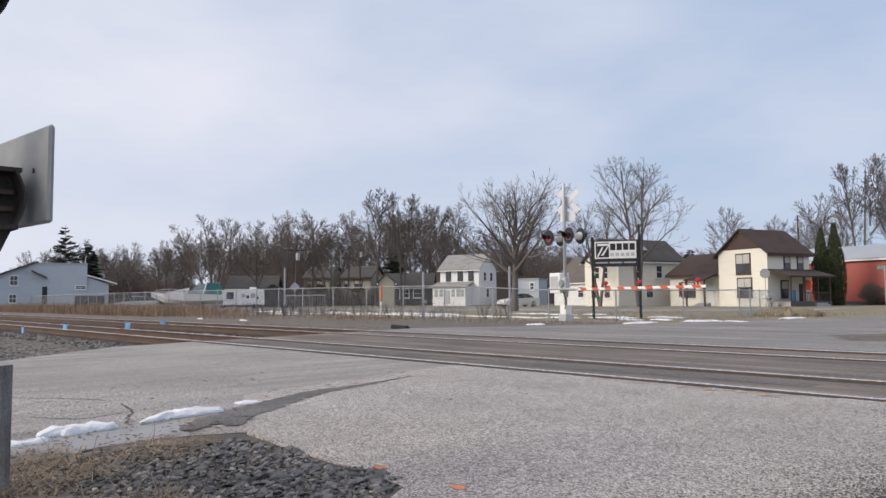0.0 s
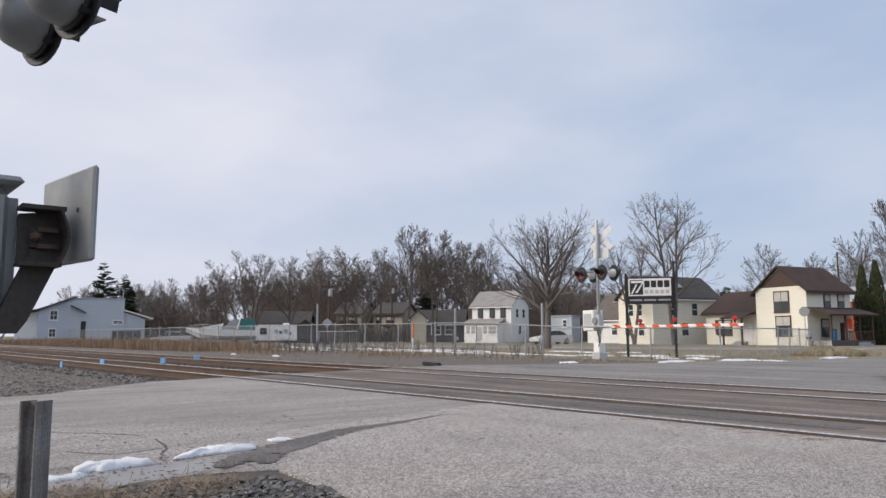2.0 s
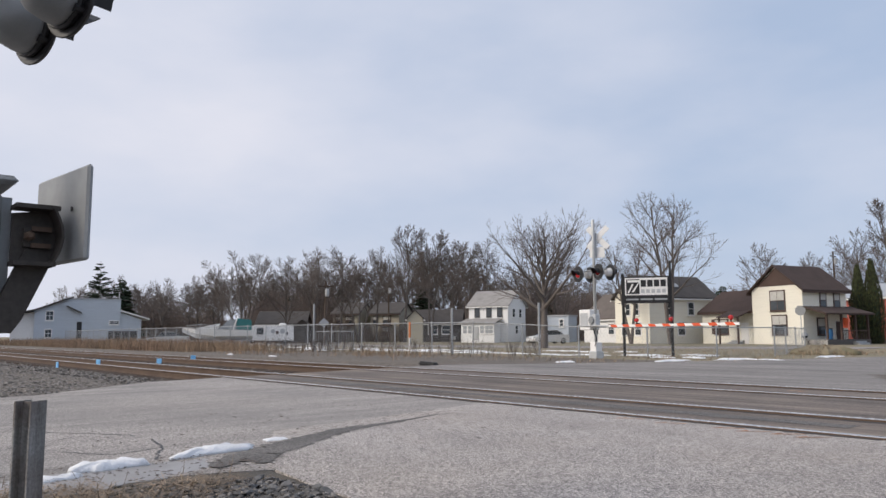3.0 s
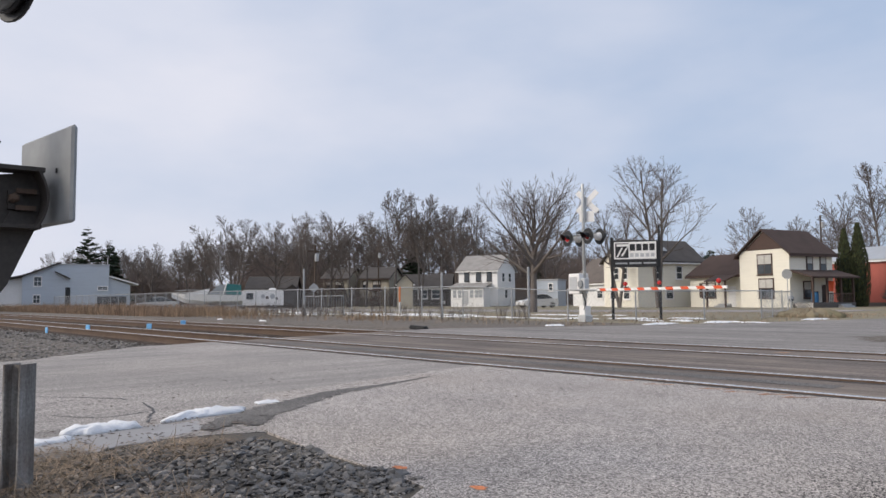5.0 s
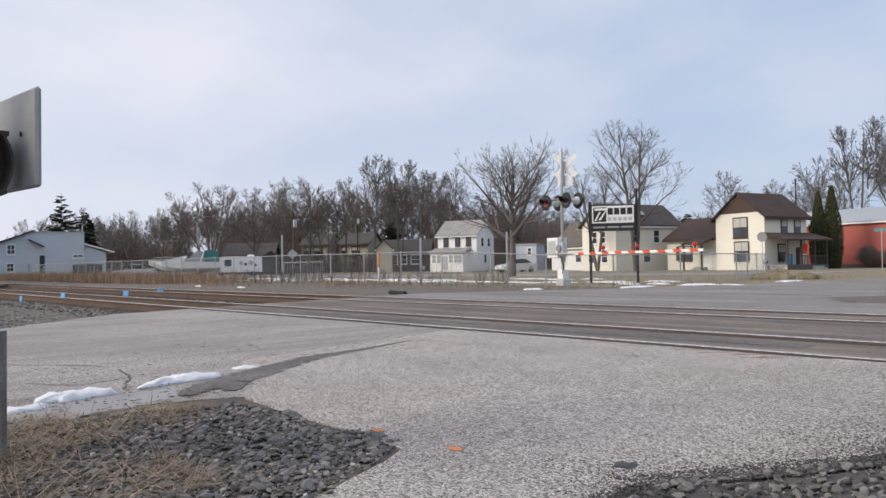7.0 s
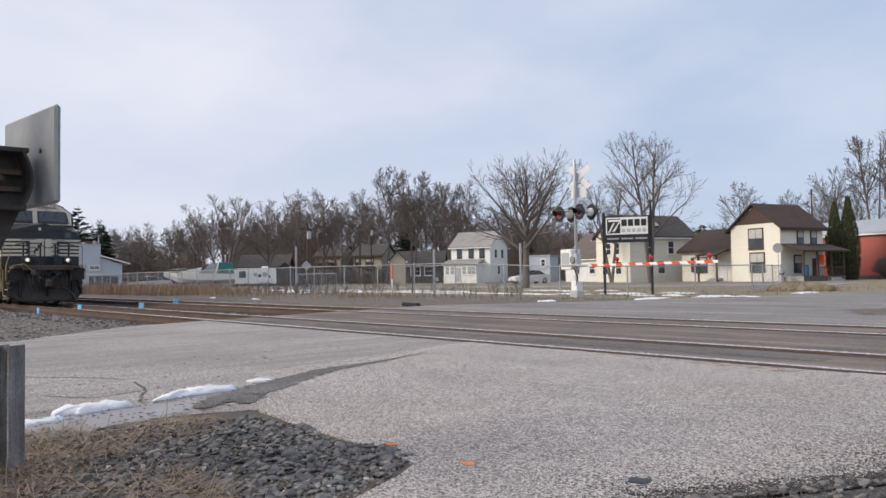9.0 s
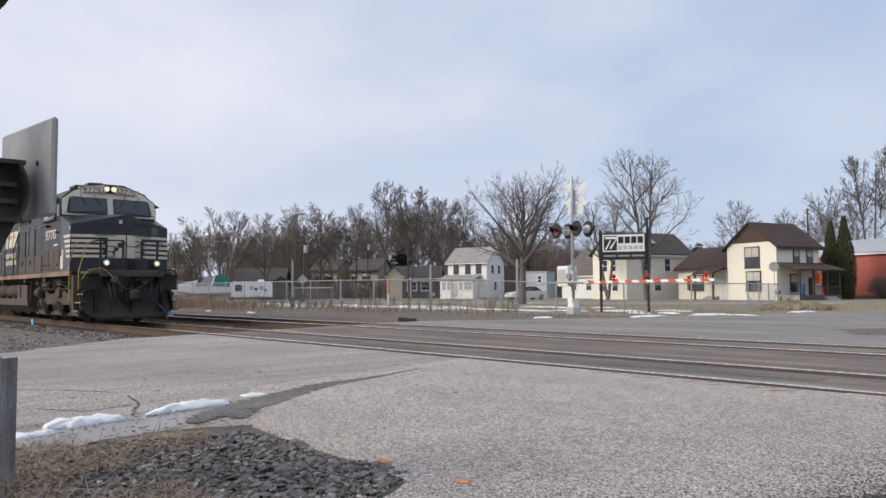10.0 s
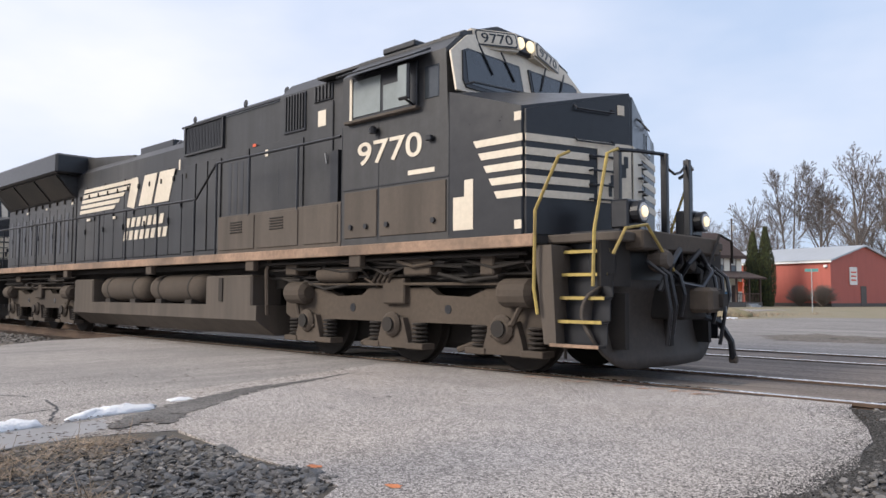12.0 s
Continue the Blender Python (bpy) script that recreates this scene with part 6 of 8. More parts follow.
# ---- trees ----
def bare_tree(height, seed, trunk_r, start=0.3, limbs=12, lean=45, reach=0.4, stems=1, leader=0.95, thin=0.012, spread_stems=12):
    """A leafless tree of long tapering limbs: trunk and limbs in one list, twigs in another."""
    rng = random.Random(seed)
    wood, twigs = Soup(), Soup()

    def side_of(d, turn, lean_deg):
        u = d.orthogonal().normalized()
        w = d.cross(u)
        a = radians(lean_deg)
        return (d * math.cos(a) + (u * math.cos(turn) + w * math.sin(turn)) * math.sin(a)).normalized()

    def limb(p, d, length, r, level):
        steps = (7, 6, 4, 3, 2)[level]
        turn = rng.uniform(0, 6.283)
        soup = wood if level < 2 else twigs
        for k in range(steps):
            f = k / steps
            wander = 0.03 if level == 0 else 0.13
            d = (d + Vector((rng.uniform(-1, 1), rng.uniform(-1, 1), rng.uniform(-0.6, 1.2) if level else 0)) * wander).normalized()
            q = p + d * (length / steps)
            r0, r1 = max(thin, r * (1 - 0.82 * f)), max(thin * 0.7, r * (1 - 0.82 * (k + 1) / steps))
            soup.bar(p, q, r0, r1, (7, 5, 4, 3, 3)[level])
            if 0 < level < 4 and f >= (0.15 if level == 1 else 0.0):
                for j in range((1, 2, 1, 1)[level]):
                    turn += 2.4 + rng.uniform(-0.5, 0.5)
                    if rng.random() < (1, 0.7, 0.95, 0.75)[level]:
                        limb(p.lerp(q, rng.random()), side_of(d, turn, rng.uniform(24, 50)), length * (0.68 - 0.36 * f) * rng.uniform(0.6, 1.15), r1 * 0.55, level + 1)
            p = q
        if level and level < 4:
            limb(p, d, length * 0.3, r * 0.2, level + 1)

    for n in range(stems):
        turn = 6.283 * n / stems + rng.uniform(-0.4, 0.4)
        d = side_of(Vector((0, 0, 1)), turn, spread_stems * rng.uniform(0.7, 1.3) if stems > 1 else 1.5)
        foot = Vector((0, 0, -0.15))
        tall = height * leader * rng.uniform(0.85, 1.0)
        limb(foot, d, tall, trunk_r, 0)
        turn = rng.uniform(0, 6.283)
        for k in range(limbs):
            f = start + (0.97 - start) * ((k + rng.uniform(0, 0.8)) / limbs)
            turn += 2.4 + rng.uniform(-0.4, 0.4)
            up = (f - start) / (1 - start)
            limb(foot + d * tall * f, side_of(d, turn, lean * (1 - 0.45 * up) * rng.uniform(0.8, 1.2)), height * reach * (1 - 0.62 * up) * rng.uniform(0.8, 1.15), trunk_r * 0.55 * (1 - 0.6 * up), 1)
    top = max(v[2] for v in wood.v + twigs.v)
    k = height / top
    for sp in (wood, twigs):
        sp.v = [(x * k, y * k, z * k) for x, y, z in sp.v]
    return wood, twigs


def tree_thing(label, wood, twigs, m, group=""):
    t = thing("tree", label, "tree", m, group)
    wood.object("trunk", BARK, t, smooth=True)
    twigs.object("crown", TWIG, t)
    return t


BIG = tree_thing("large leafless spreading tree behind the fence", *bare_tree(10.7, 17, 0.3, 0.4, 17, 52, 0.52, leader=0.64, thin=0.011), pose(-38.0, 41.2, FAR_Z, 0, 0, 20))
TALL = tree_thing("tall leafless tree with twin stems behind the sign", *bare_tree(14.9, 23, 0.24, 0.36, 10, 48, 0.36, stems=2, thin=0.014, spread_stems=9), pose(-41.6, 62.6, FAR_Z, 0, 0, 40))
copy_thing(TALL, pose(-47.5, 64.5, FAR_Z, 0, 0, 130) @ Matrix.Diagonal((0.8, 0.8, 0.75, 1)))

# a clear-stemmed slender tree, a rounded one, a many-stemmed one, a broad one
KINDS = [(16.0, bare_tree(16.0, 41, 0.2, 0.42, 10, 40, 0.3, thin=0.02)),
         (14.0, bare_tree(14.0, 42, 0.22, 0.3, 11, 48, 0.4, thin=0.019)),
         (13.0, bare_tree(13.0, 43, 0.17, 0.36, 7, 45, 0.34, stems=4, thin=0.018, spread_stems=20)),
         (16.0, bare_tree(16.0, 44, 0.18, 0.5, 9, 34, 0.27, stems=2, thin=0.02, spread_stems=6)),
         (13.0, bare_tree(13.0, 45, 0.2, 0.22, 12, 54, 0.42, leader=0.85, thin=0.019))]


def bearing(px):
    """Turns a place along the tree line, 0 at the workshop to 1 at the red building, into a heading."""
    return 13.2 + px * 58.0


# height along the line of trees, from the workshop to the far right
PROFILE = ((0.0, 9), (0.06, 10.5), (0.13, 9.3), (0.16, 11.5), (0.18, 13), (0.23, 12.5), (0.28, 14.5), (0.34, 13), (0.38, 15), (0.41, 18), (0.45, 17.5), (0.48, 15), (0.52, 13.5), (0.58, 11.5), (0.7, 10), (0.8, 9), (0.85, 11), (0.88, 12.5), (0.91, 10.5), (0.96, 14), (1.0, 17.5), (1.25, 16))


def height_at(s):
    for (a, h0), (b, h1) in zip(PROFILE, PROFILE[1:]):
        if a <= s <= b:
            return h0 + (h1 - h0) * (s - a) / (b - a)
    return 10


# the trees that stand before the belt: heading, distance, height, kind
FRONT = ((25.0, 105, 12.8, 2), (28.0, 106, 12.2, 4), (30.1, 104, 13.4, 1), (32.0, 108, 14.0, 1), (33.4, 104, 12.0, 2), (34.7, 106, 13.6, 0), (36.8, 105, 16.8, 0), (38.8, 106, 16.5, 3), (40.3, 108, 14.8, 0), (41.6, 104, 14.0, 3), (42.8, 107, 14.8, 0),
         (21.8, 112, 9.6, 4), (19.4, 114, 9.4, 4), (22.9, 112, 10.5, 1), (45.5, 112, 12.0, 4), (48.5, 110, 11.5, 2), (62.8, 112, 13.6, 4), (65.8, 112, 12.0, 1), (68.4, 114, 15.0, 4), (71.0, 112, 19.5, 3), (72.8, 114, 18.5, 0), (75.2, 112, 21.0, 1), (77.2, 114, 19.0, 3), (79.5, 112, 18.0, 1))


def build_wood():
    rng = random.Random(5)
    protos = {}

    def plant(a, dist, want, i):
        base, kind = KINDS[i]
        m = pose(-dist * math.cos(radians(a)), dist * math.sin(radians(a)), -0.1, 0, 0, rng.uniform(0, 360)) @ Matrix.Scale(want / base, 4)
        if i in protos:
            t = copy_thing(protos[i], m)
            t.scale = (want / base,) * 3
        else:
            protos[i] = tree_thing("leafless tree in a belt of bare winter trees", *kind, m, "belt of bare trees")

    for a, dist, want, i in FRONT:
        plant(a, dist, want, i)
    for k in range(64):
        s = k / 63 * 1.2 + rng.uniform(-0.01, 0.01)
        dist = rng.uniform(128, 150)
        if 0.64 < s and k % 2:
            continue
        plant(bearing(s), dist, height_at(min(max(s, 0), 1.25)) * dist / 120 * rng.uniform(0.72, 0.95), rng.randrange(5))
    for k in range(34):
        dist = rng.uniform(150, 172)
        s = k / 33 * 0.66
        plant(bearing(s), dist, height_at(s) * dist / 120 * rng.uniform(0.62, 0.85), rng.choice((1, 2, 4)))
    # undergrowth of thin stems along the belt
    for name, d0, d1, n, hmax in (("thicket", 127, 140, 4600, 8.0), ("thicket", 152, 166, 4200, 9.5), ("thicket", 114, 119, 1400, 4.5)):
        brush = Soup()
        for k in range(n):
            s = rng.uniform(0.04 if hmax > 5 else 0.2, 0.68)
            a, dist = radians(bearing(s)), rng.uniform(d0, d1)
            p = Vector((-dist * math.cos(a), dist * math.sin(a), -0.1))
            h = hmax * rng.uniform(0.3, 1) * (0.75 + 0.7 * noise.noise((s * 22, 0.5, 0)))
            d = Vector((rng.uniform(-0.25, 0.25), rng.uniform(-0.25, 0.25), 1))
            top = p + d * h
            brush.bar(p, top, 0.045, 0.015, 3)
            for j in range(10):
                q = p + d * h * rng.uniform(0.15, 0.95)
                e = q + Vector((rng.uniform(-1, 1), rng.uniform(-1, 1), rng.uniform(0.4, 1.3))) * h * 0.22
                brush.bar(q, e, 0.02, 0.008, 3)
        brush.object("thicket", material("brush_stems", (0.235, 0.185, 0.155), 0.95, vary=0.2, scale=1), None, "dense brown thicket of bare stems under the trees", "thicket", "stuff")


build_wood()


def needle_tree(height, width, seed, gaps=0.0, droop=-0.1):
    """A conifer of many flat twig sprays in whorls."""
    rng = random.Random(seed)
    wood, green = Soup(), Soup()
    wood.bar((0, 0, -0.1), (0, 0, height), 0.14, 0.02, 6)
    z = height * 0.1
    while z < height * 0.98:
        reach = width / 2 * (1 - z / height) ** 0.8 + 0.15
        for k in range(7):
            if rng.random() < gaps:
                continue
            a = rng.uniform(0, 6.283)
            ln = reach * rng.uniform(0.6, 1.15)
            d = Vector((math.cos(a), math.sin(a), droop + rng.uniform(-0.15, 0.25)))
            wood.bar((0, 0, z), Vector((0, 0, z)) + d * ln, 0.03, 0.01, 3)
            for j in range(9):
                q = Vector((0, 0, z)) + d * ln * (0.25 + 0.75 * j / 8)
                for sgn in (-1, 1):
                    side_d = Vector((-math.sin(a) * sgn, math.cos(a) * sgn, rng.uniform(-0.3, 0.4))) * ln * 0.28
                    tip = q + side_d + d * 0.2
                    up = Vector((0, 0, 0.1 + 0.05 * rng.random()))
                    green.add([q - up * 0.5, tip, q + up, q + d * 0.25], [(0, 1, 2), (0, 3, 2), (1, 3, 2)])
        z += height / 34 * rng.uniform(0.7, 1.3)
    return wood, green


def conifer(label, x, y, h, w, seed, gaps=0.0, droop=-0.1):
    wood, green = needle_tree(h, w, seed, gaps, droop)
    t = thing("conifer", label, "tree", pose(x, y, -0.1))
    wood.object("trunk", BARK, t)
    green.object("crown", EVERGREEN, t)


conifer("tall thin spruce behind the workshop", -119.5, 32.6, 12.3, 7.0, 3, 0.35, 0.1)
conifer("dense dark pine behind the workshop", -119.0, 35.6, 9.8, 7.5, 4, 0.0)
for k, (x, y, h, w) in enumerate(((-107, 84, 9.5, 9), (-112, 70, 9, 8), (-98, 92, 10, 9), (-90, 98, 9, 9), (-118, 64, 8, 8), (-62, 96, 9.2, 5), (-60, 99, 8.4, 5), (-57, 99, 7.8, 6), (-68, 91, 9, 5))):
    conifer("dark evergreen behind the houses", x, y, h, w, 60 + k, 0.05)


def cedar(x, y, h, w, seed):
    """A narrow upright garden cedar made of small upright sprays."""
    rng = random.Random(seed)
    green = Soup()
    for k in range(2600):
        z = h * rng.random() ** 1.15
        prof = math.sin(min(1.0, (z / h) * 1.9 + 0.35) * math.pi / 2) * (1 - max(0, z / h - 0.5) * 1.75) if z / h > 0.5 else math.sin(min(1, z / h * 1.6 + 0.5) * math.pi / 2)
        r = w / 2 * max(0.05, prof) * rng.uniform(0.75, 1.06)
        a = rng.uniform(0, 6.283)
        p = Vector((r * math.cos(a), r * math.sin(a), z))
        s = rng.uniform(0.12, 0.26)
        out = Vector((math.cos(a), math.sin(a), 0)) * s * 0.35
        side = Vector((-math.sin(a), math.cos(a), 0)) * s * 0.35
        green.add([p - side, p + side, p + out + Vector((0, 0, s * 1.3)), p + out * 0.8], [(0, 1, 2), (0, 3, 2), (1, 3, 2)])
    t = thing("cedar_tree", "narrow upright dark green garden cedar", "tree", pose(x, y, FAR_Z), "pair of cedars")
    part("trunk", lathe([(w * 0.3, -0.05), (w * 0.36, h * 0.3), (w * 0.3, h * 0.6), (0.03, h * 0.95)], 9), EVERGREEN, t, "dark inner twigs")
    green.object("crown", CEDAR, t)


cedar(-29.9, 76.2, 7.3, 1.7, 1)
cedar(-28.9, 76.8, 7.8, 1.8, 2)


def round_shrub(x, y, r, h, seed):
    rng = random.Random(seed)
    tw = Soup()
    for k in range(420):
        a, b = rng.uniform(0, 6.283), rng.uniform(0.1, 1.4)
        tip = Vector((r * math.cos(a) * math.cos(b), r * math.sin(a) * math.cos(b), h * (0.25 + 0.75 * math.sin(b)))) * rng.uniform(0.8, 1.05)
        mid = tip * 0.5 + Vector((0, 0, h * 0.1))
        tw.bar((0, 0, 0), mid, 0.02, 0.012, 3)
        tw.bar(mid, tip, 0.012, 0.005, 3)
        for j in range(3):
            tw.bar(mid.lerp(tip, 0.4 + 0.2 * j), tip + Vector((rng.uniform(-1, 1), rng.uniform(-1, 1), rng.uniform(-0.5, 1))) * 0.25, 0.008, 0.004, 3)
    t = thing("shrub", "rounded leafless brown shrub beside the red building", "shrub", pose(x, y, FAR_Z), "shrubs")
    tw.object("crown", TWIG, t)


round_shrub(-26.6, 79.4, 1.3, 2.1, 1)
round_shrub(-24.4, 79.4, 1.4, 2.1, 2)

# poles and small street furniture among the houses
def pole(x, y, h, label, lamp=False):
    p = thing("utility_pole", label, "utility pole", pose(x, y, FAR_Z))
    part("shaft", lathe([(0.13, -0.1), (0.1, h)], 10), TIE if not lamp else GALV, p)
    if lamp:
        part("arm", tube([(0, 0, h * 0.72), (0.4, 0.9, h * 0.76), (0.7, 1.8, h * 0.76)], 0.04), GALV, p)
        part("lamp_head", box(0.6, 0.85, 1.8, 2.4, h * 0.74, h * 0.78, 0.02), GALV, p)
    else:
        part("crossarm", box(-0.05, 0.05, -0.9, 0.9, h - 0.7, h - 0.58), TIE, p)
        part("transformer", turned(lathe([(0.2, 0), (0.22, 0.3), (0.2, 0.8)], 12), pose(0.28, 0, h - 1.7)), GALV, p)
    return p


pole(-98.5, 44.0, 10.5, "tall street light pole before the bare trees", True)
pole(-69.5, 41.6, 6.8, "old wooden pole behind the fence")
pole(-93.5, 67.0, 9.0, "wooden utility pole by the yellow houses")
pole(-42.6, 101.4, 11.6, "wooden utility pole with transformer behind the cedars")
for x, y, h, lab in ((-69.3, 41.3, 2.3, "back of a diamond-shaped road sign"),):
    s = thing("road_sign", lab, "road sign", pose(x, y, FAR_Z, 0, 0, 58))
    part("post", box(-0.03, 0.03, -0.02, 0.02, 0, h), GALV, s)
    part("plate", turned(box(-0.38, 0.38, -0.01, 0.01, -0.38, 0.38), pose(0, -0.04, h, 0, 45, 0)), GALV, s)
s = thing("stop_sign", "back of an octagonal grey stop sign on a post", "road sign", pose(-27.3, 58.6, FAR_Z, 0, 0, 10))
part("post", box(-0.03, 0.03, -0.02, 0.02, 0, 3.0), GALV, s)
part("plate", turned(lathe([(0.4, -0.008), (0.4, 0.008)], 8), pose(0, -0.05, 2.75, 90, 22.5, 0)), GREY_PAINT, s)
s = thing("street_sign", "green street name sign on a slim post by the lawn", "street sign", pose(-16.8, 52.5, FAR_Z, 0, 0, 15))
part("post", box(-0.025, 0.025, -0.025, 0.025, 0, 2.8), GALV, s)
part("name_plate", box(-0.4, 0.4, -0.01, 0.01, 2.62, 2.82), material("sign_teal", (0.1, 0.28, 0.27), 0.5), s)


TAR = material("tarry_edge", (0.05, 0.045, 0.042), 0.85, vary=0.4, scale=12, fine=50, bump=0.004)


# ---- weeds, ballast, snow and marks on the ground ----
def blade(soup, p, h, lean, w, rng):
    a = rng.uniform(0, 6.283)
    side = Vector((math.cos(a), math.sin(a), 0)) * w
    out = Vector((rng.uniform(-1, 1), rng.uniform(-1, 1), 0)) * lean * h
    mid = p + out * 0.35 + Vector((0, 0, h * 0.6))
    top = p + out + Vector((0, 0, h))
    soup.add([p - side, p + side, mid + side * 0.7, mid - side * 0.7, top], [(0, 1, 2, 3), (3, 2, 4)])


def build_weeds():
    rng = random.Random(9)
    reeds = Soup()
    n = 0
    while n < 24000:
        x = -24 - 90 * rng.random() ** 1.25
        y = rng.uniform(17.2, 23.8)
        thick = 0.5 + 0.5 * noise.noise((x * 0.22, y * 0.35, 3)) + (0.35 if x < -45 else -0.4)
        if rng.random() > thick:
            n += 0.2
            continue
        n += 1
        h = (rng.uniform(0.2, 0.7) + 0.35 * rng.random() ** 3) * (1.15 if x < -45 else 0.75)
        blade(reeds, Vector((x, y, -0.1)), h, 0.35, 0.009 if x > -50 else 0.014, rng)
    reeds.object("dry_weeds", REED, None, "belt of tall dry brown weeds beyond the tracks", "weeds", "stuff")
    low = Soup()
    for k in range(9000):
        x, y = rng.uniform(-34, -8), rng.uniform(20, 46)
        edge = -13.0 - (y - 20) * 0.02 - (3.5 if y < 24 else 0)
        if x > edge or rng.random() > 0.5 + 0.6 * noise.noise((x * 0.4, y * 0.4, 8)):
            continue
        blade(low, Vector((x, y, -0.06)), rng.uniform(0.05, 0.16), 0.5, 0.012, rng)
    for k in range(1500):
        a, r = rng.uniform(0, 6.283), rng.random() ** 0.6
        x, y = -15.9 + 1.7 * r * math.cos(a), 36.6 + 1.5 * r * math.sin(a)
        blade(low, Vector((x, y, -0.06 + 0.3 * (1 - r * r))), rng.uniform(0.06, 0.2), 0.5, 0.012, rng)
    low.object("dry_grass", DRYGRASS, None, "short dry winter grass by the fence", "grass", "stuff")
    stems = Soup()
    for k in range(170):
        x, y = rng.uniform(-48, -22), rng.uniform(22.5, 25.5)
        p = Vector((x, y, -0.06))
        h = rng.uniform(0.5, 1.2)
        for j in range(5):
            d = Vector((rng.uniform(-0.4, 0.4), rng.uniform(-0.4, 0.4), 1)) * h * rng.uniform(0.6, 1)
            stems.bar(p, p + d, 0.006, 0.003, 3)
            stems.bar(p + d * 0.6, p + d * 0.6 + Vector((rng.uniform(-1, 1), rng.uniform(-1, 1), 1)) * 0.2, 0.005, 0.003, 3)
    stems.object("bare_stems", TWIG, None, "scrubby bare stems along the fence", "scrub", "stuff")


build_weeds()


def pebble_mesh(rng, soup=None, p=None, r=0.03, flat=0.6):
    """A chipped stone: an octahedron with its corners moved and cut."""
    vs = []
    for d in ((1, 0, 0), (0, 1, 0), (-1, 0, 0), (0, -1, 0), (0.5, 0.5, 0.75), (-0.6, 0.4, 0.7), (-0.4, -0.6, 0.75), (0.6, -0.5, 0.7), (0, 0, -0.6)):
        k = r * rng.uniform(0.7, 1.2)
        vs.append(Vector((d[0] * k, d[1] * k, d[2] * k * flat)))
    fs = [(0, 1, 4), (1, 5, 4), (1, 2, 5), (2, 6, 5), (2, 3, 6), (3, 7, 6), (3, 0, 7), (0, 4, 7), (4, 5, 6, 7), (1, 0, 8), (2, 1, 8), (3, 2, 8), (0, 3, 8)]
    if soup is None:
        return vs, fs
    a = rng.uniform(0, 6.283)
    t = Euler((rng.uniform(-0.5, 0.5), rng.uniform(-0.5, 0.5), a)).to_matrix()
    st = Vector((1, rng.uniform(0.6, 1.0), 1))
    soup.add([t @ Vector((v.x * st.x, v.y * st.y, v.z)) + p for v in vs], fs)


def build_ballast():
    rng = random.Random(12)
    bed = Soup()
    # between and beside the rails where the road does not cover them
    for k in range(9000):
        x = -16.3 - 34 * rng.random() ** 1.9
        y = rng.uniform(3.2, 16.2)
        if x > road_left(max(y, 5.4)) - 0.1 or min(abs(y - r) for r in (R1, R2, R3, R4)) < 0.09:
            continue
        inside = R1 < y < R2 or R3 < y < R4
        z = -0.27 if inside else -0.23 if y > 6.0 else -0.17
        pebble_mesh(rng, bed, Vector((x, y, z)), rng.uniform(0.035, 0.075))
    for k in range(9000):
        x, y = -13.4 - 17 * rng.random() ** 1.5, rng.uniform(0.0, 6.9)
        edge = -13.3 if y < 2.84 else -13.8 - (y - 2.84) * 0.94
        if x > edge:
            continue
        pebble_mesh(rng, bed, Vector((x, y, -0.09 if y < 5 else -0.2)), rng.uniform(0.03, 0.065))
    for k in range(9000):
        x, y = -13.5 - 28 * rng.random() ** 1.3, 14.6 + 8.6 * rng.random() ** 1.5
        if x > -18.6 + (y - 15) * 0.62 - 0.2:
            continue
        pebble_mesh(rng, bed, Vector((x, y, -0.1 if y > 15.6 else -0.24)), rng.uniform(0.035, 0.07))
    for k in range(700):
        x, y = rng.uniform(-1.9, 3), rng.uniform(3.0, 9.5)
        if x < -1.25 + (0 if y < 6 else -0.3 * (y - 6)) or min(abs(y - r) for r in (R1, R2)) < 0.09:
            continue
        pebble_mesh(rng, bed, Vector((x, y, -0.06 if y < 5.2 else -0.24)), rng.uniform(0.025, 0.06))
    bed.object("ballast", BALLAST, None, "grey-brown crushed stone ballast along the tracks", "ballast", "stuff")
    for name, y in (("ballast_bed", TRACK), ("ballast_bed_far", FAR_TRACK)):
        ob = part(name, prism([(y - 2.6, -0.33), (y - 1.5, -0.255), (y + 1.5, -0.255), (y + 2.6, -0.33)], "x", -420, 160), material("ballast_sheet", (0.12, 0.1, 0.085), 0.95, vary=0.4, scale=20, fine=30, bump=0.03))
        tagged(ob, "raised bed of dirty brown ballast under the rails", "ballast", kind="structure")


build_ballast()


def in_gravel(x, y):
    """The gravel wedge at the near edge of the apron."""
    wob = 0.05 * noise.noise((x * 5, y * 5, 1))
    if x < -5.6 or x > -2.87 + (2.22 - min(y, 2.22)) * 0.45 + wob:
        return False
    top = 2.49 + 0.05 * math.sin(x * 7) + wob - max(0, x + 3.15) * 0.7
    if x < -4.75:
        top = 2.5 - (-4.75 - x) * 2.4
    return y < top


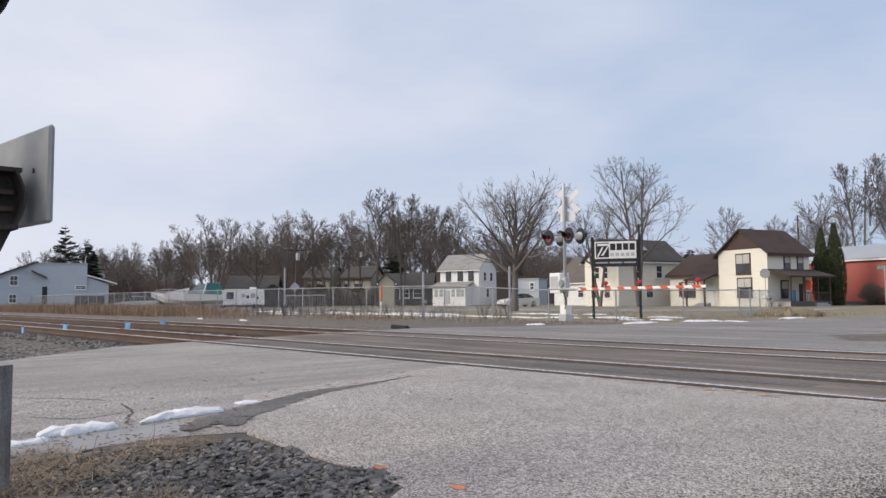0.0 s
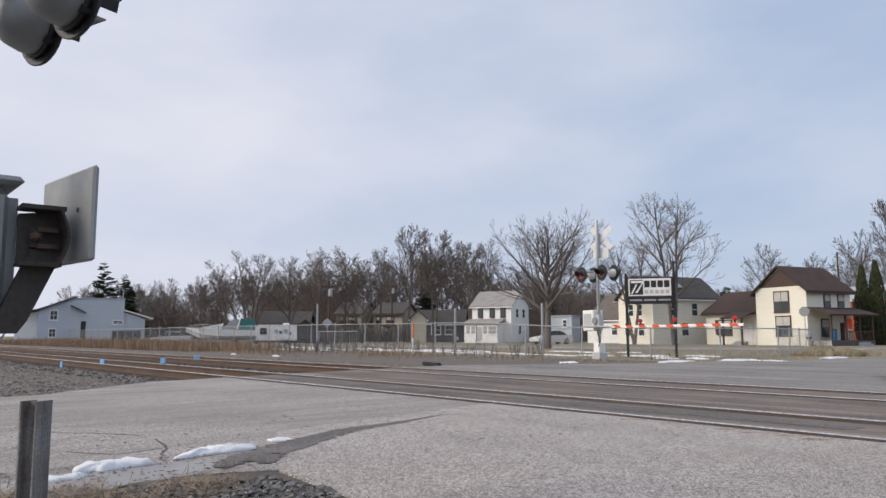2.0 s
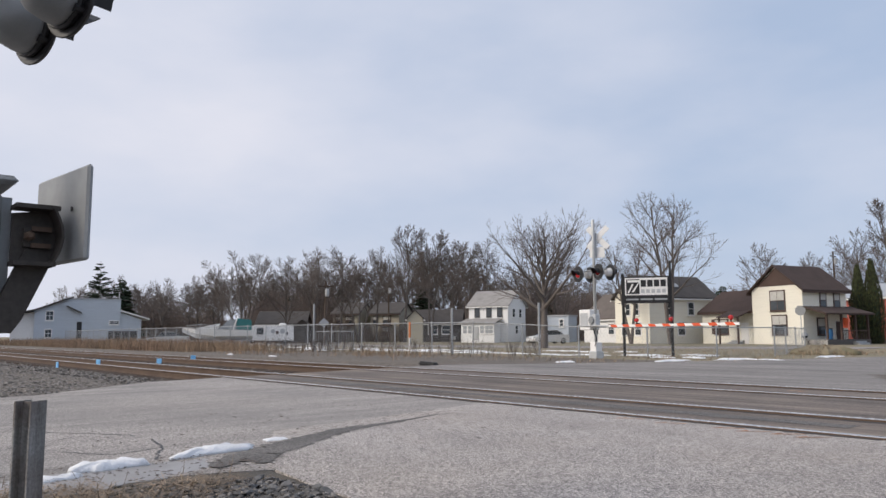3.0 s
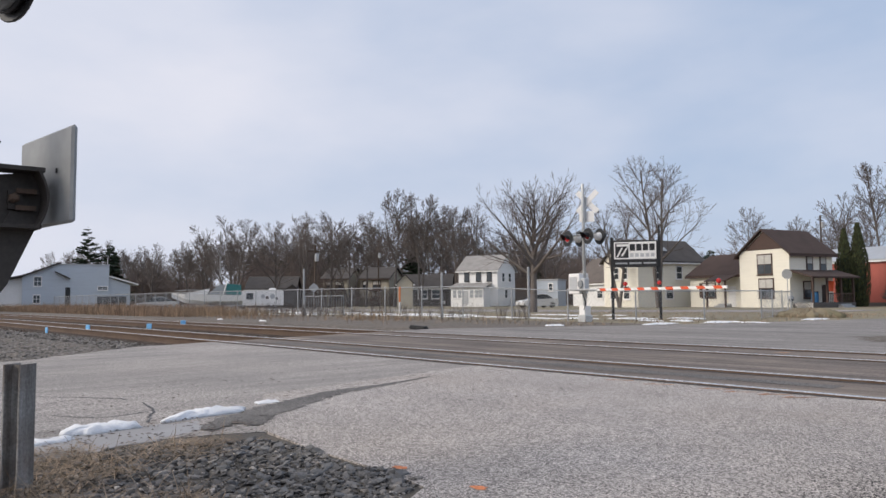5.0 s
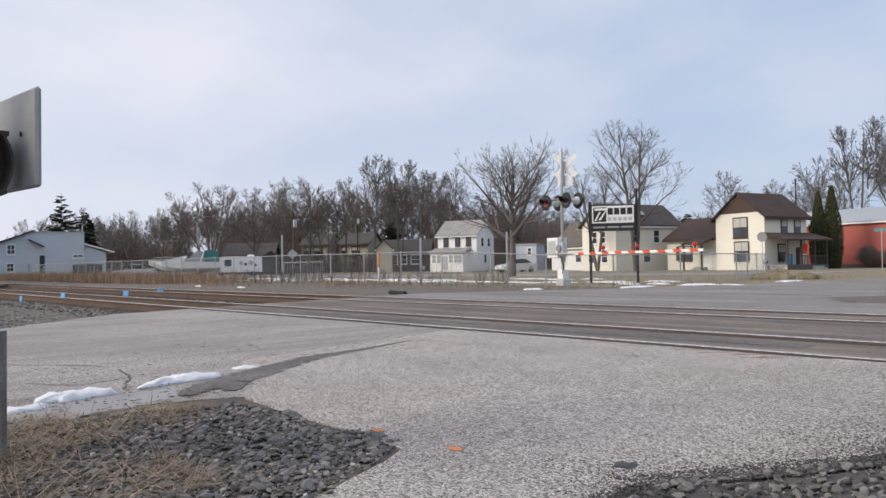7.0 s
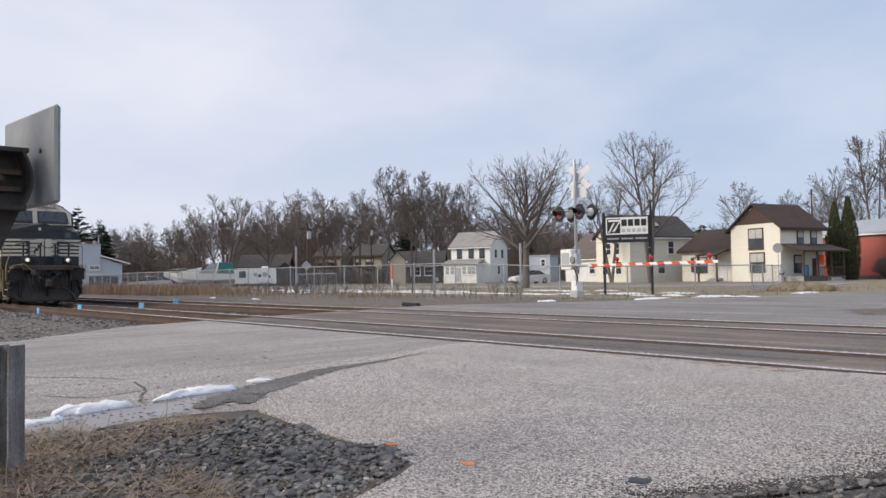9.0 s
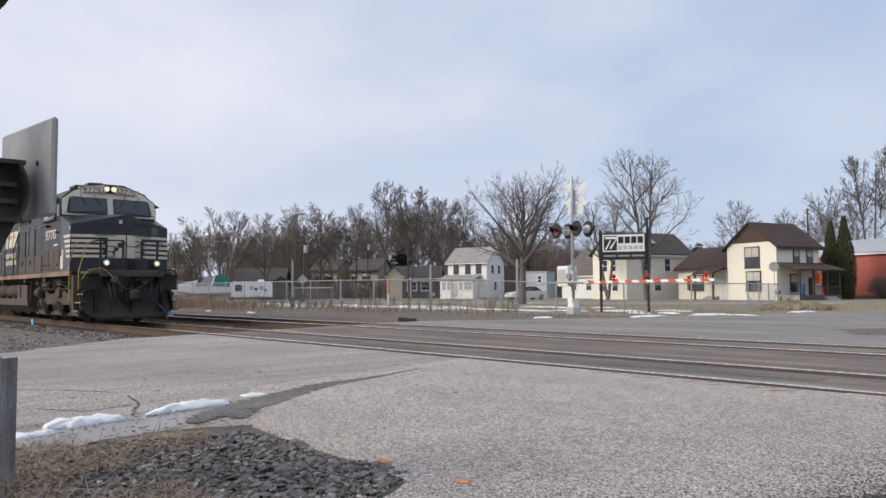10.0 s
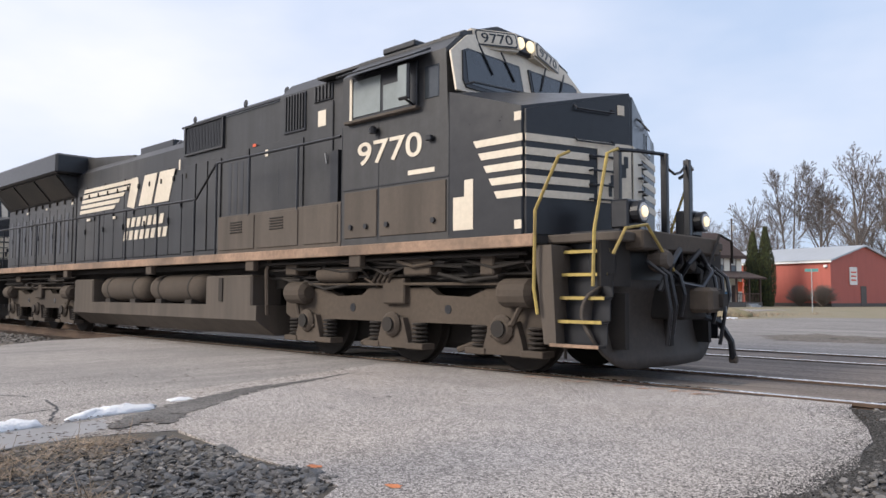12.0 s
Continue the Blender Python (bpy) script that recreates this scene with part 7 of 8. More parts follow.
def build_gravel():
    rng = random.Random(31)
    side_verge = part("gravel_verge_east", prism([(-1.7, 1.9), (-1.93, 2.7), (-1.5, 3.15), (-1.26, 3.9), (-1.3, 4.5), (-1.55, 6.0), (-1.9, 6.6), (14, 6.5), (15.5, 3), (12, -1.5), (6, -3.2), (1.5, -2.4), (-0.6, -0.8), (-1.35, 0.7)], "z", -0.3, -0.03), material("grit_dark", (0.1, 0.094, 0.088), 0.95, vary=0.6, scale=25, fine=90, bump=0.02, contrast=0.12))
    tagged(side_verge, "dark loose gravel shoulder beside the apron", "gravel", kind="structure")
    verge = part("gravel_verge", prism([(-11, -9), (-8, -5.5), (-6.6, -1.5), (-5.75, 0.9), (-5.35, 1.75), (-5.1, 2.58), (-4.2, 2.52), (-3.4, 2.5), (-2.98, 2.4), (-2.85, 2.2), (-2.65, 1.77), (-2.2, 1.0), (-2.0, -0.8), (-2.6, -3), (-5, -6.5), (-7, -9.5)], "z", -0.3, -0.03), material("grit", (0.085, 0.078, 0.07), 0.95, vary=0.5, scale=25, fine=120, bump=0.015, tint=(0.13, 0.105, 0.075), stain=0.6))
    tagged(verge, "dark gravel verge with dry grass beside the asphalt", "gravel", kind="structure")
    shapes = []
    for k in range(12):
        vs, fs = pebble_mesh(rng, r=1.0)
        me = bpy.data.meshes.new("stone")
        st = rng.uniform(0.55, 0.9)
        me.from_pydata([(v.x, v.y * st, v.z * 0.75) for v in vs], [], fs)
        me.materials.append(STONE_OBJ)
        shapes.append(me)
    n = 0
    while n < 300:
        x, y = rng.uniform(-4.9, -2.4), 2.5 - 1.25 * rng.random() ** 1.2
        if not in_gravel(x, y + 0.02) or noise.noise((x * 1.7, y * 1.7, 4)) < rng.uniform(-0.6, 0.1):
            continue
        ob = new("stone", rng.choice(shapes))
        ob.parent = verge
        r = rng.uniform(0.024, 0.05)
        ob.matrix_basis = pose(x, y, -0.026 + r * 0.15, rng.uniform(-25, 25), rng.uniform(-25, 25), rng.uniform(0, 360)) @ Matrix.Scale(r, 4)
        n += 1
    small = Soup()
    for k in range(3800):
        x, y = rng.uniform(-5.2, -1.9), rng.uniform(0.5, 2.6)
        if not in_gravel(x, y) or noise.noise((x * 1.7, y * 1.7, 4)) + (0.25 if x > -4.0 else -0.1) < rng.uniform(-0.5, 0.25):
            continue
        pebble_mesh(rng, small, Vector((x, y, -0.024)), rng.uniform(0.016, 0.036), 0.5)
    for k in range(9000):
        x, y = rng.uniform(-5.7, -1.8), rng.uniform(0.4, 2.6)
        if not in_gravel(x, y) or noise.noise((x * 1.3, y * 1.6, 2)) + rng.uniform(-0.2, 0.5) < -0.05 and x < -3.9:
            continue
        pebble_mesh(rng, small, Vector((x, y, -0.027)), rng.uniform(0.007, 0.02), 0.6)
    for k in range(11000):
        x, y = rng.uniform(-2.6, -0.7), rng.uniform(2.0, 7.2)
        edge = -1.75 if y < 2.72 else -1.85 + (y - 2.72) * 0.53 if y < 3.9 else -1.25 - max(0, y - 5.5) * 0.35
        if x < edge - 0.02 - 0.55 * rng.random() ** 1.7:
            continue
        pebble_mesh(rng, small, Vector((x, y, -0.022)), rng.uniform(0.003, 0.009) if x < edge or rng.random() < 0.6 else rng.uniform(0.01, 0.035), 0.55)
    grit = Soup()
    for k in range(21000):
        y = rng.uniform(2.4, 7.1)
        edge = -1.75 if y < 2.72 else -1.85 + (y - 2.72) * 0.53 if y < 3.9 else -1.25 - max(0, y - 5.5) * 0.35
        x = edge + 0.1 - rng.expovariate(5.5) * (0.9 + 0.5 * noise.noise((y * 1.6, 0.3, 6)))
        pebble_mesh(rng, grit, Vector((x, y, -0.0205)), rng.uniform(0.002, 0.008) if x < edge - 0.12 else rng.uniform(0.003, 0.011), 0.4)
    grit.object("dark_grit", material("dark_grit", (0.06, 0.057, 0.054), 0.9, vary=0.3, scale=30, island=True), None, "dark grit scattered along the apron's crumbling edge", "grit", "stuff")
    pale = Soup()
    for k in range(900):
        x, y = rng.uniform(-5.3, -2.3), rng.uniform(0.8, 2.5)
        if in_gravel(x, y + 0.03):
            pebble_mesh(rng, pale, Vector((x, y, -0.012)), rng.uniform(0.004, 0.008) if k % 7 else rng.uniform(0.012, 0.022), 0.7)
    pale.object("pale_gravel", material("pale_stone", (0.34, 0.31, 0.28), 0.85, vary=0.3, scale=30, island=True), None, "scattered pale stone chips among the gravel", "gravel", "stuff")
    small.object("loose_gravel", STONE, None, "loose dark grey gravel at the asphalt edge", "gravel", "stuff")
    straw = Soup()
    for k in range(9000):
        x, y = rng.uniform(-5.4, -3.0), rng.uniform(0.3, 2.3)
        dens = noise.noise((x * 1.1, y * 1.4, 7)) + (0.35 if y < 1.5 else -0.25) + (0.2 if x < -4.2 else -0.1)
        if not in_gravel(x, y) or dens < rng.uniform(-0.1, 0.5):
            continue
        p = Vector((x, y, -0.015 + 0.02 * rng.random()))
        d = Vector((rng.uniform(-1, 1), rng.uniform(-1, 1), rng.uniform(0.0, 0.22)))
        ln = rng.uniform(0.06, 0.2)
        w = Vector((-d.y, d.x, 0)).normalized() * 0.0022
        q = p + d.normalized() * ln
        straw.add([p - w, p + w, q + w * 0.4, q - w * 0.4], [(0, 1, 2, 3)])
    straw.object("dry_grass", DRYGRASS, None, "flattened straw-coloured dry grass on the verge", "grass", "stuff")


build_gravel()


def blob(name, outline, z0, thick, mat, label, category, seed=0, rough=0.8):
    """A low uneven heap over an outline: thin at the rim, thick inside."""
    rng = random.Random(seed)
    cx, cy = sum(p[0] for p in outline) / len(outline), sum(p[1] for p in outline) / len(outline)
    bm = bmesh.new()
    n = 72
    pts = []
    for k in range(n):
        s = k / n * len(outline)
        i = int(s)
        a, b = outline[i], outline[(i + 1) % len(outline)]
        f = s - i
        x, y = a[0] + (b[0] - a[0]) * f, a[1] + (b[1] - a[1]) * f
        j = 1 + 0.22 * noise.noise((x * 7, y * 7, seed)) + 0.1 * noise.noise((x * 23, y * 23, seed))
        pts.append((cx + (x - cx) * j, cy + (y - cy) * j))
    rings = []
    for lev, hh in ((1.0, 0.0), (0.96, 0.35), (0.85, 0.65), (0.65, 0.85), (0.4, 1.0), (0.15, 1.0)):
        rings.append([bm.verts.new((cx + (x - cx) * lev, cy + (y - cy) * lev, z0 + thick * hh * (1 + rough * noise.noise((x * lev * 11, y * 11 * lev, seed + 3))))) for x, y in pts])
    for a, b in zip(rings, rings[1:]):
        for k in range(n):
            bm.faces.new((a[k], a[(k + 1) % n], b[(k + 1) % n], b[k]))
    bm.faces.new(rings[-1])
    bm.faces.new(rings[0][::-1])
    return tagged(part(name, bm, mat, smooth=True), label, category)


blob("snow_patch", [(-5.75, 1.42), (-5.72, 1.62), (-5.78, 1.98), (-5.92, 2.0), (-6.02, 1.75), (-5.95, 1.5)], -0.024, 0.055, SNOW, "melting heap of old white snow on the road edge", "snow", 1)
blob("snow_patch", [(-5.88, 2.15), (-5.95, 2.45), (-6.02, 2.95), (-6.2, 2.98), (-6.3, 2.6), (-6.1, 2.3)], -0.024, 0.045, SNOW, "melting ridge of old white snow on the road edge", "snow", 2)
blob("snow_patch", [(-6.35, 3.2), (-6.33, 3.42), (-6.48, 3.46), (-6.5, 3.25)], -0.024, 0.018, SNOW, "small scrap of old snow on the asphalt", "snow", 3)
blob("snow_patch", [(-5.5, 1.15), (-5.55, 1.42), (-5.66, 1.5), (-5.68, 1.2)], -0.024, 0.03, SNOW, "thin rest of snow on the ice", "snow", 4)
blob("ice_sheet", [(-5.0, 1.05), (-5.2, 1.75), (-5.35, 2.25), (-5.55, 2.5), (-5.85, 2.45), (-5.95, 2.0), (-5.85, 1.3), (-5.75, 0.8), (-5.3, 0.6)], -0.03, 0.012, ICE, "sheet of wet grey ice at the road edge", "ice", 5, 0.1)
for k, (x, y, w, d) in enumerate(((-41, 28.5, 6, 1.3), (-47.5, 25.9, 4.5, 0.8), (-26.5, 27.6, 3.4, 0.7), (-33, 27.9, 4.6, 0.8), (-22.3, 28.8, 2.6, 0.6), (-16.0, 24.2, 0.5, 1.0), (-15.0, 26.8, 0.4, 1.3), (-18.0, 27.5, 1.2, 0.7), (-14.2, 33.0, 0.4, 1.3), (-18.0, 20.6, 0.35, 0.5), (-33, 16.9, 0.4, 0.1), (-38, 17.0, 0.35, 0.1), (-53, 30.8, 7.5, 2.2), (-44, 29.4, 7.0, 1.9), (-36.6, 30.7, 5.0, 1.6), (-28.5, 34.0, 3.4, 1.2), (-20.3, 30.6, 2.2, 1.4), (-14.6, 27.0, 1.6, 0.7))):
    for j in range(3 if w > 1 else 1):
        ww, dd = (w * (0.55, 0.35, 0.25)[j], d * (0.4, 0.3, 0.35)[j]) if w > 1 else (w, d)
        xx, yy = (x + w * (-0.4, 0.35, 0.75)[j], y + d * (0.2, -0.5, 0.5)[(j + k) % 3]) if w > 1 else (x, y)
        outline = []
        for i in range(36):
            a = 6.283 * i / 36
            r = 0.8 + 0.55 * noise.noise((math.cos(a) * 2.3, math.sin(a) * 2.3, k * 5 + j))
            outline.append((xx + ww * r * math.cos(a), yy + dd * r * math.sin(a)))
        blob("snow_patch", outline, -0.055, 0.05, SNOW, "thin patch of old snow on the winter ground", "snow", 20 + k + 30 * j)


def build_litter():
    rng = random.Random(77)
    chips = Soup()
    for k in range(420):
        if rng.random() < 0.6:
            x, y, z = rng.uniform(-6.1, -5.0), rng.uniform(1.0, 2.7), -0.012
        else:
            x, y, z = rng.uniform(-9, -5), rng.uniform(1.5, 6.5), -0.019
        a, ln = rng.uniform(0, 6.28), rng.uniform(0.008, 0.035)
        d, w = Vector((math.cos(a), math.sin(a), 0)) * ln, Vector((-math.sin(a), math.cos(a), 0)) * rng.uniform(0.002, 0.009)
        p = Vector((x, y, z))
        chips.add([p - d, p - w, p + d, p + w, p + Vector((0, 0, 0.006))], [(0, 1, 4), (1, 2, 4), (2, 3, 4), (3, 0, 4)])
    chips.object("leaf_litter", TWIG, None, "dark twigs and leaf scraps on ice and asphalt", "litter", "stuff")


build_litter()
blob("tar_spot", [(-2.06, 2.86), (-1.97, 2.9), (-2.0, 3.0), (-2.1, 2.97)], -0.021, 0.006, BLACK, "small dark tar spot on the apron", "tar spot", 8, 0.1)
blob("earth_mound", [(-15.3, 35.2), (-14.2, 36.2), (-15.8, 38.2), (-17.4, 37.4), (-17.2, 35.6)], -0.06, 0.34, LAWN, "low grassy mound by the fence end", "mound", 40)
blob("earth_patch", [(-3.0, 17.2), (-2.0, 19.2), (-6.5, 20.6), (-7.3, 18.6), (-6.2, 16.7)], -0.03, 0.03, EARTH, "gravelly brown patch at the edge of the street", "gravel", 41)


def paint_mark(x, y, size, seed, stripes=None):
    rng = random.Random(seed)
    bm = bmesh.new()
    if stripes:
        for dx, dy, ln, ang in stripes:
            merge(bm, box(-ln / 2, ln / 2, -0.009, 0.009, -0.001, 0.002), pose(x + dx, y + dy, -0.017, 0, 0, ang))
    else:
        ring = [bm.verts.new((x + size * math.cos(a) * (1 + 0.3 * rng.uniform(-1, 1)), y + size * 0.8 * math.sin(a) * (1 + 0.3 * rng.uniform(-1, 1)), -0.0165)) for a in (6.283 * k / 14 for k in range(14))]
        bm.faces.new(ring)
    ob = part("paint_mark", bm, ORANGE_WORN if stripes else ORANGE_MARK)
    tagged(ob, "orange survey paint mark sprayed on the asphalt", "paint mark", "orange paint marks")


paint_mark(-3.42, 2.58, 0.05, 1)
paint_mark(-2.8, 2.6, 0.045, 2)
for k, x in enumerate((-5.3, -4.75, -4.12, -3.82, -3.5, -3.24)):
    paint_mark(x, 7.1 if k % 2 else 7.15, 0.1, 10 + k, [(0, 0, 0.3, 24 + 6 * k), (-0.1, -0.05, 0.14, 75)])
for k, (x, y) in enumerate(((-6.0, 12.6), (-4.3, 12.5), (-3.0, 12.7))):
    paint_mark(x, y, 0.1, 30 + k, [(0, 0, 0.3, 20), (0.1, -0.05, 0.2, 80)])


def crack(points, width, seed):
    rng = random.Random(seed)
    soup = Soup()
    pts = []
    for a, b in zip(points, points[1:]):
        for k in range(10):
            s = k / 10
            pts.append(Vector((a[0] + (b[0] - a[0]) * s + rng.uniform(-0.02, 0.02), a[1] + (b[1] - a[1]) * s + rng.uniform(-0.02, 0.02), -0.0215)))
    for p, q in zip(pts, pts[1:]):
        side = Vector((-(q - p).y, (q - p).x, 0)).normalized() * width * rng.uniform(0.4, 1.1)
        soup.add([p - side, p + side, q + side, q - side], [(0, 1, 2, 3)])
    soup.object("asphalt_crack", BLACK, None, "dark ragged crack in the old asphalt", "crack")


def ragged_strip(name, points, mat, label, category, z, seed):
    """A thin stain or seam of uneven width along points of (x, y, width)."""
    rng = random.Random(seed)
    bm = bmesh.new()
    left, right = [], []
    for (x0, y0, w0), (x1, y1, w1) in zip(points, points[1:]):
        d = Vector((x1 - x0, y1 - y0, 0)).normalized()
        side = Vector((-d.y, d.x, 0))
        for k in range(14):
            f = k / 14
            w = (w0 + (w1 - w0) * f) / 2
            p = Vector((x0 + (x1 - x0) * f, y0 + (y1 - y0) * f, z))
            left.append(bm.verts.new(p + side * w * rng.uniform(0.55, 1.25)))
            right.append(bm.verts.new(p - side * w * rng.uniform(0.55, 1.25)))
    for k in range(len(left) - 1):
        bm.faces.new((left[k], left[k + 1], right[k + 1], right[k]))
    tagged(part(name, bm, mat), label, category)


ragged_strip("asphalt_seam", [(-5.3, 2.66, 0.12), (-5.72, 2.85, 0.4), (-6.15, 3.4, 0.38), (-6.62, 4.2, 0.24), (-6.8, 4.9, 0.14), (-7.0, 5.5, 0.06), (-7.15, 5.9, 0.02)], PATCH, "dark crumbled seam between two asphalt surfaces", "seam", -0.0165, 1)
ragged_strip("asphalt_seam", [(-5.35, 2.3, 0.12), (-5.6, 2.55, 0.3), (-5.9, 2.95, 0.2)], PATCH, "dark broken asphalt beside the ice", "seam", -0.0155, 2)
crack([(-6.0, 2.1), (-6.7, 2.4), (-7.3, 2.5)], 0.012, 1)
crack([(-6.6, 2.3), (-6.5, 1.9), (-7.0, 1.6)], 0.01, 2)
crack([(-8.6, 1.7), (-8.0, 2.2), (-7.5, 2.5)], 0.012, 3)
crack([(-9.4, 0.8), (-9.0, 1.6), (-9.3, 2.0)], 0.014, 4)
crack([(-7.0, 1.0), (-7.6, 1.5), (-7.9, 2.1)], 0.008, 5)
crack([(-3.0, 2.43), (-2.79, 2.6), (-2.69, 2.59), (-2.29, 2.64), (-1.95, 2.74)], 0.005, 6)
for k, (y, w, z) in enumerate(((R1 - 0.1, 0.09, -0.0165), (R2 - 0.16, 0.1, -0.0225), (R3 - 0.11, 0.08, -0.0185), (R4 - 0.17, 0.11, -0.0225))):
    ragged_strip("rail_seam", [(road_left(y) + 0.1 + j * 1.4, y, w * (0.7 + 0.4 * ((j * 7 + k * 3) % 5) / 4)) for j in range(int((road_right(y) - road_left(y)) / 1.4) + 1)], TAR, "dark crumbled asphalt edge along the rail", "seam", z, 50 + k)
ragged_strip("tyre_band", [(-15.5, 8.2, 0.3), (-12, 8.2, 0.5), (-8, 8.25, 0.35), (-3, 8.2, 0.45)], PATCH, "darker dirty band of asphalt between the rails", "stain", -0.0222, 61)


# ---- beside the camera: steel post and the near crossing gate ----
def build_post():
    p = thing("steel_post", "weathered steel beam post beside the road", "post", pose(-4.3, 0.868, -0.06, 0, 0, 38))
    steel = material("weathered_steel", (0.25, 0.245, 0.235), 0.75, 0.2, vary=0.35, scale=26, fine=60, bump=0.002, tint=(0.1, 0.055, 0.035), stain=0.9, streak=(30, 30, 2.5, 0.4, 0))
    part("web", box(-0.045, 0.045, -0.006, 0.006, -0.2, 0.66), steel, p)
    for x in (-0.045, 0.045):
        part("flange", box(x - 0.006, x + 0.006, -0.055, 0.055, -0.2, 0.665, 0.002), steel, p)
    for z in (0.5, 0.15):
        part("bolt_hole", turned(lathe([(0.012, 0), (0.012, 0.004)], 10), pose(0.03, -0.007, z, 90, 0, 0)), BLACK, p)


build_post()
for k, (x, y, zz) in enumerate(((-29.9, R1 - 0.6, -0.2), (-29.8, R2 - 0.75, -0.14), (-31.4, R3 - 0.8, -0.2), (-32.9, R4 - 0.3, -0.14))):
    tag = thing("blue_tag", "bright blue plastic marker tag by the rail", "marker tag", pose(x, y, zz, 0, 0, 20 * k), "blue tags")
    part("plate", box(-0.11, 0.11, -0.02, 0.02, 0.02, 0.22, 0.01), BLUE_TAG, tag)
    part("stem", box(-0.02, 0.02, -0.015, 0.015, -0.2, 0.03), BLUE_TAG, tag)
def near_signal():
    s = thing("crossing_signal", "grey steel crossing signal with lamp heads and gate counterweight", "crossing signal", pose(-4.22, 0.42, -0.06))
    part("mast", lathe([(0.06, -0.05), (0.06, 3.6), (0.04, 3.65)], 14), GREY_PAINT, s, smooth=True)
    part("foundation", box(-0.25, 0.25, -0.25, 0.25, -0.05, 0.2, 0.03), GREY_PAINT, s)
    case = part("gate_mechanism", box(-0.22, 0.2, -0.2, 0.275, 0.98, 1.72, 0.07, seg=3), GREY_PAINT, s, "rounded grey gate motor case")
    part("case_lid", box(-0.24, 0.22, -0.22, 0.285, 1.7, 1.745, 0.02), GREY_PAINT, case)
    steel = material("dark_worn_casting", (0.06, 0.052, 0.046), 0.7, 0.3, vary=0.3, scale=10, fine=30, bump=0.002, tint=(0.12, 0.095, 0.07), stain=0.5)
    part("shaft", rod((0.05, 0.2, 1.53), (0.05, 0.42, 1.53), 0.045, seg=12), steel, s)
    # open cast channel with a rounded end
    ch = part("arm_casting", prism([(0.36, 1.4), (0.52, 1.38), (0.545, 1.42), (0.56, 1.52), (0.545, 1.62), (0.52, 1.665), (0.36, 1.64)], "x", -0.02, 0.0), steel, s, m=pose(0.18, -0.09, -0.07))
    part("casting_flange", box(-0.02, 0.12, 0.355, 0.545, 1.655, 1.675), steel, ch)
    part("casting_flange", box(-0.02, 0.12, 0.355, 0.535, 1.385, 1.405), steel, ch)
    bm = bmesh.new()
    arc = [(0.52 + 0.045 * math.sin(math.pi * k / 10), 1.385 + 0.285 * k / 10) for k in range(11)]
    prism(arc + [(y - 0.012, z) for y, z in arc[::-1]], "x", -0.02, 0.13, bm=bm)
    part("casting_rim", bm, steel, ch)
    part("slot_plate", box(0.0, 0.03, 0.41, 0.47, 1.48, 1.57), steel, ch)
    for z in (1.475, 1.555):
        part("slot_bar", box(0.03, 0.05, 0.44, 0.525, z, z + 0.022), RUST, ch)
    part("bolt", turned(lathe([(0.025, 0), (0.025, 0.03), (0.012, 0.05)], 6), pose(0.03, 0.43, 1.53, 0, 90, 0)), RUST, ch)
    plate = turned(box(-0.33, 0.33, -0.014, 0.014, -0.23, 0.23, 0.012), pose(0.12, 0.503, 1.57, 0, 0, 7))
    pl = part("counterweight_plate", plate, GREY_PAINT, s, "grey steel counterweight plate")
    part("plate_hole", turned(lathe([(0.012, 0), (0.012, 0.006)], 8), pose(0.28, 0.508, 1.6, 90, 0, 0)), BLACK, pl)
    part("support_arm", prism([(0.36, 1.4), (0.5, 1.4), (0.46, 1.3), (0.36, 1.06), (0.32, 1.0), (0.2, 1.0), (0.28, 1.2)], "x", 0.14, 0.2), steel, s, m=pose(0, -0.03, 0))
    part("cable", tube([(0.1, 0.3, 1.3), (0.12, 0.34, 1.15), (0.1, 0.2, 0.9)], 0.004), GALV, s)
    part("crossarm", tube([(-0.6, -0.14, 2.78), (0.0, 0.06, 2.8), (0.75, 0.28, 2.78)], 0.025), GREY_PAINT, s)
    # two lamp heads seen from behind; their hoods point across the tracks
    for x, y in ((-0.06, 0.34), (0.44, 0.385)):
        head = part("lamp_head", turned(lathe([(0.03, -0.2), (0.09, -0.185), (0.135, -0.13), (0.155, -0.05), (0.16, 0.02)], 22), pose(0, 0, 0, -90, 0, 0)), GREY_PAINT, s, m=pose(x, y, 2.6, 0, 0, 18), smooth=True)
        part("background_disc", turned(lathe([(0.2, -0.006), (0.205, 0.0), (0.2, 0.012), (0.16, 0.014)], 28), pose(0, 0.03, 0, -90, 0, 0)), BLACK, head)
        part("rim", turned(lathe([(0.165, -0.012), (0.172, 0.0), (0.165, 0.02)], 22), pose(0, 0.0, 0, -90, 0, 0)), BLACK, head)
        hood = bmesh.new()
        n, rows = 12, []
        for r in (0.165, 0.157):
            for far in (0, 1):
                rows.append([hood.verts.new((r * math.cos(a), 0.03 + far * (0.12 + 0.22 * max(0, math.sin(a))), r * math.sin(a))) for a in (radians(-25 + 230 * k / n) for k in range(n + 1))])
        for a, b in ((0, 1), (2, 3), (1, 3), (0, 2)):
            for k in range(n):
                hood.faces.new((rows[a][k], rows[a][k + 1], rows[b][k + 1], rows[b][k]))
        part("hood", hood, BLACK, head)
        part("latch", turned(lathe([(0.022, 0), (0.022, 0.05)], 8), pose(0.12, -0.02, -0.1, -90, 0, 0)), BLACK, head)
        part("latch", turned(lathe([(0.022, 0), (0.022, 0.05)], 8), pose(0.14, -0.02, 0.08, -90, 0, 0)), BLACK, head)
        part("stem", rod((0, -0.06, 0.14), (0, -0.02, 0.2), 0.03), GREY_PAINT, head)


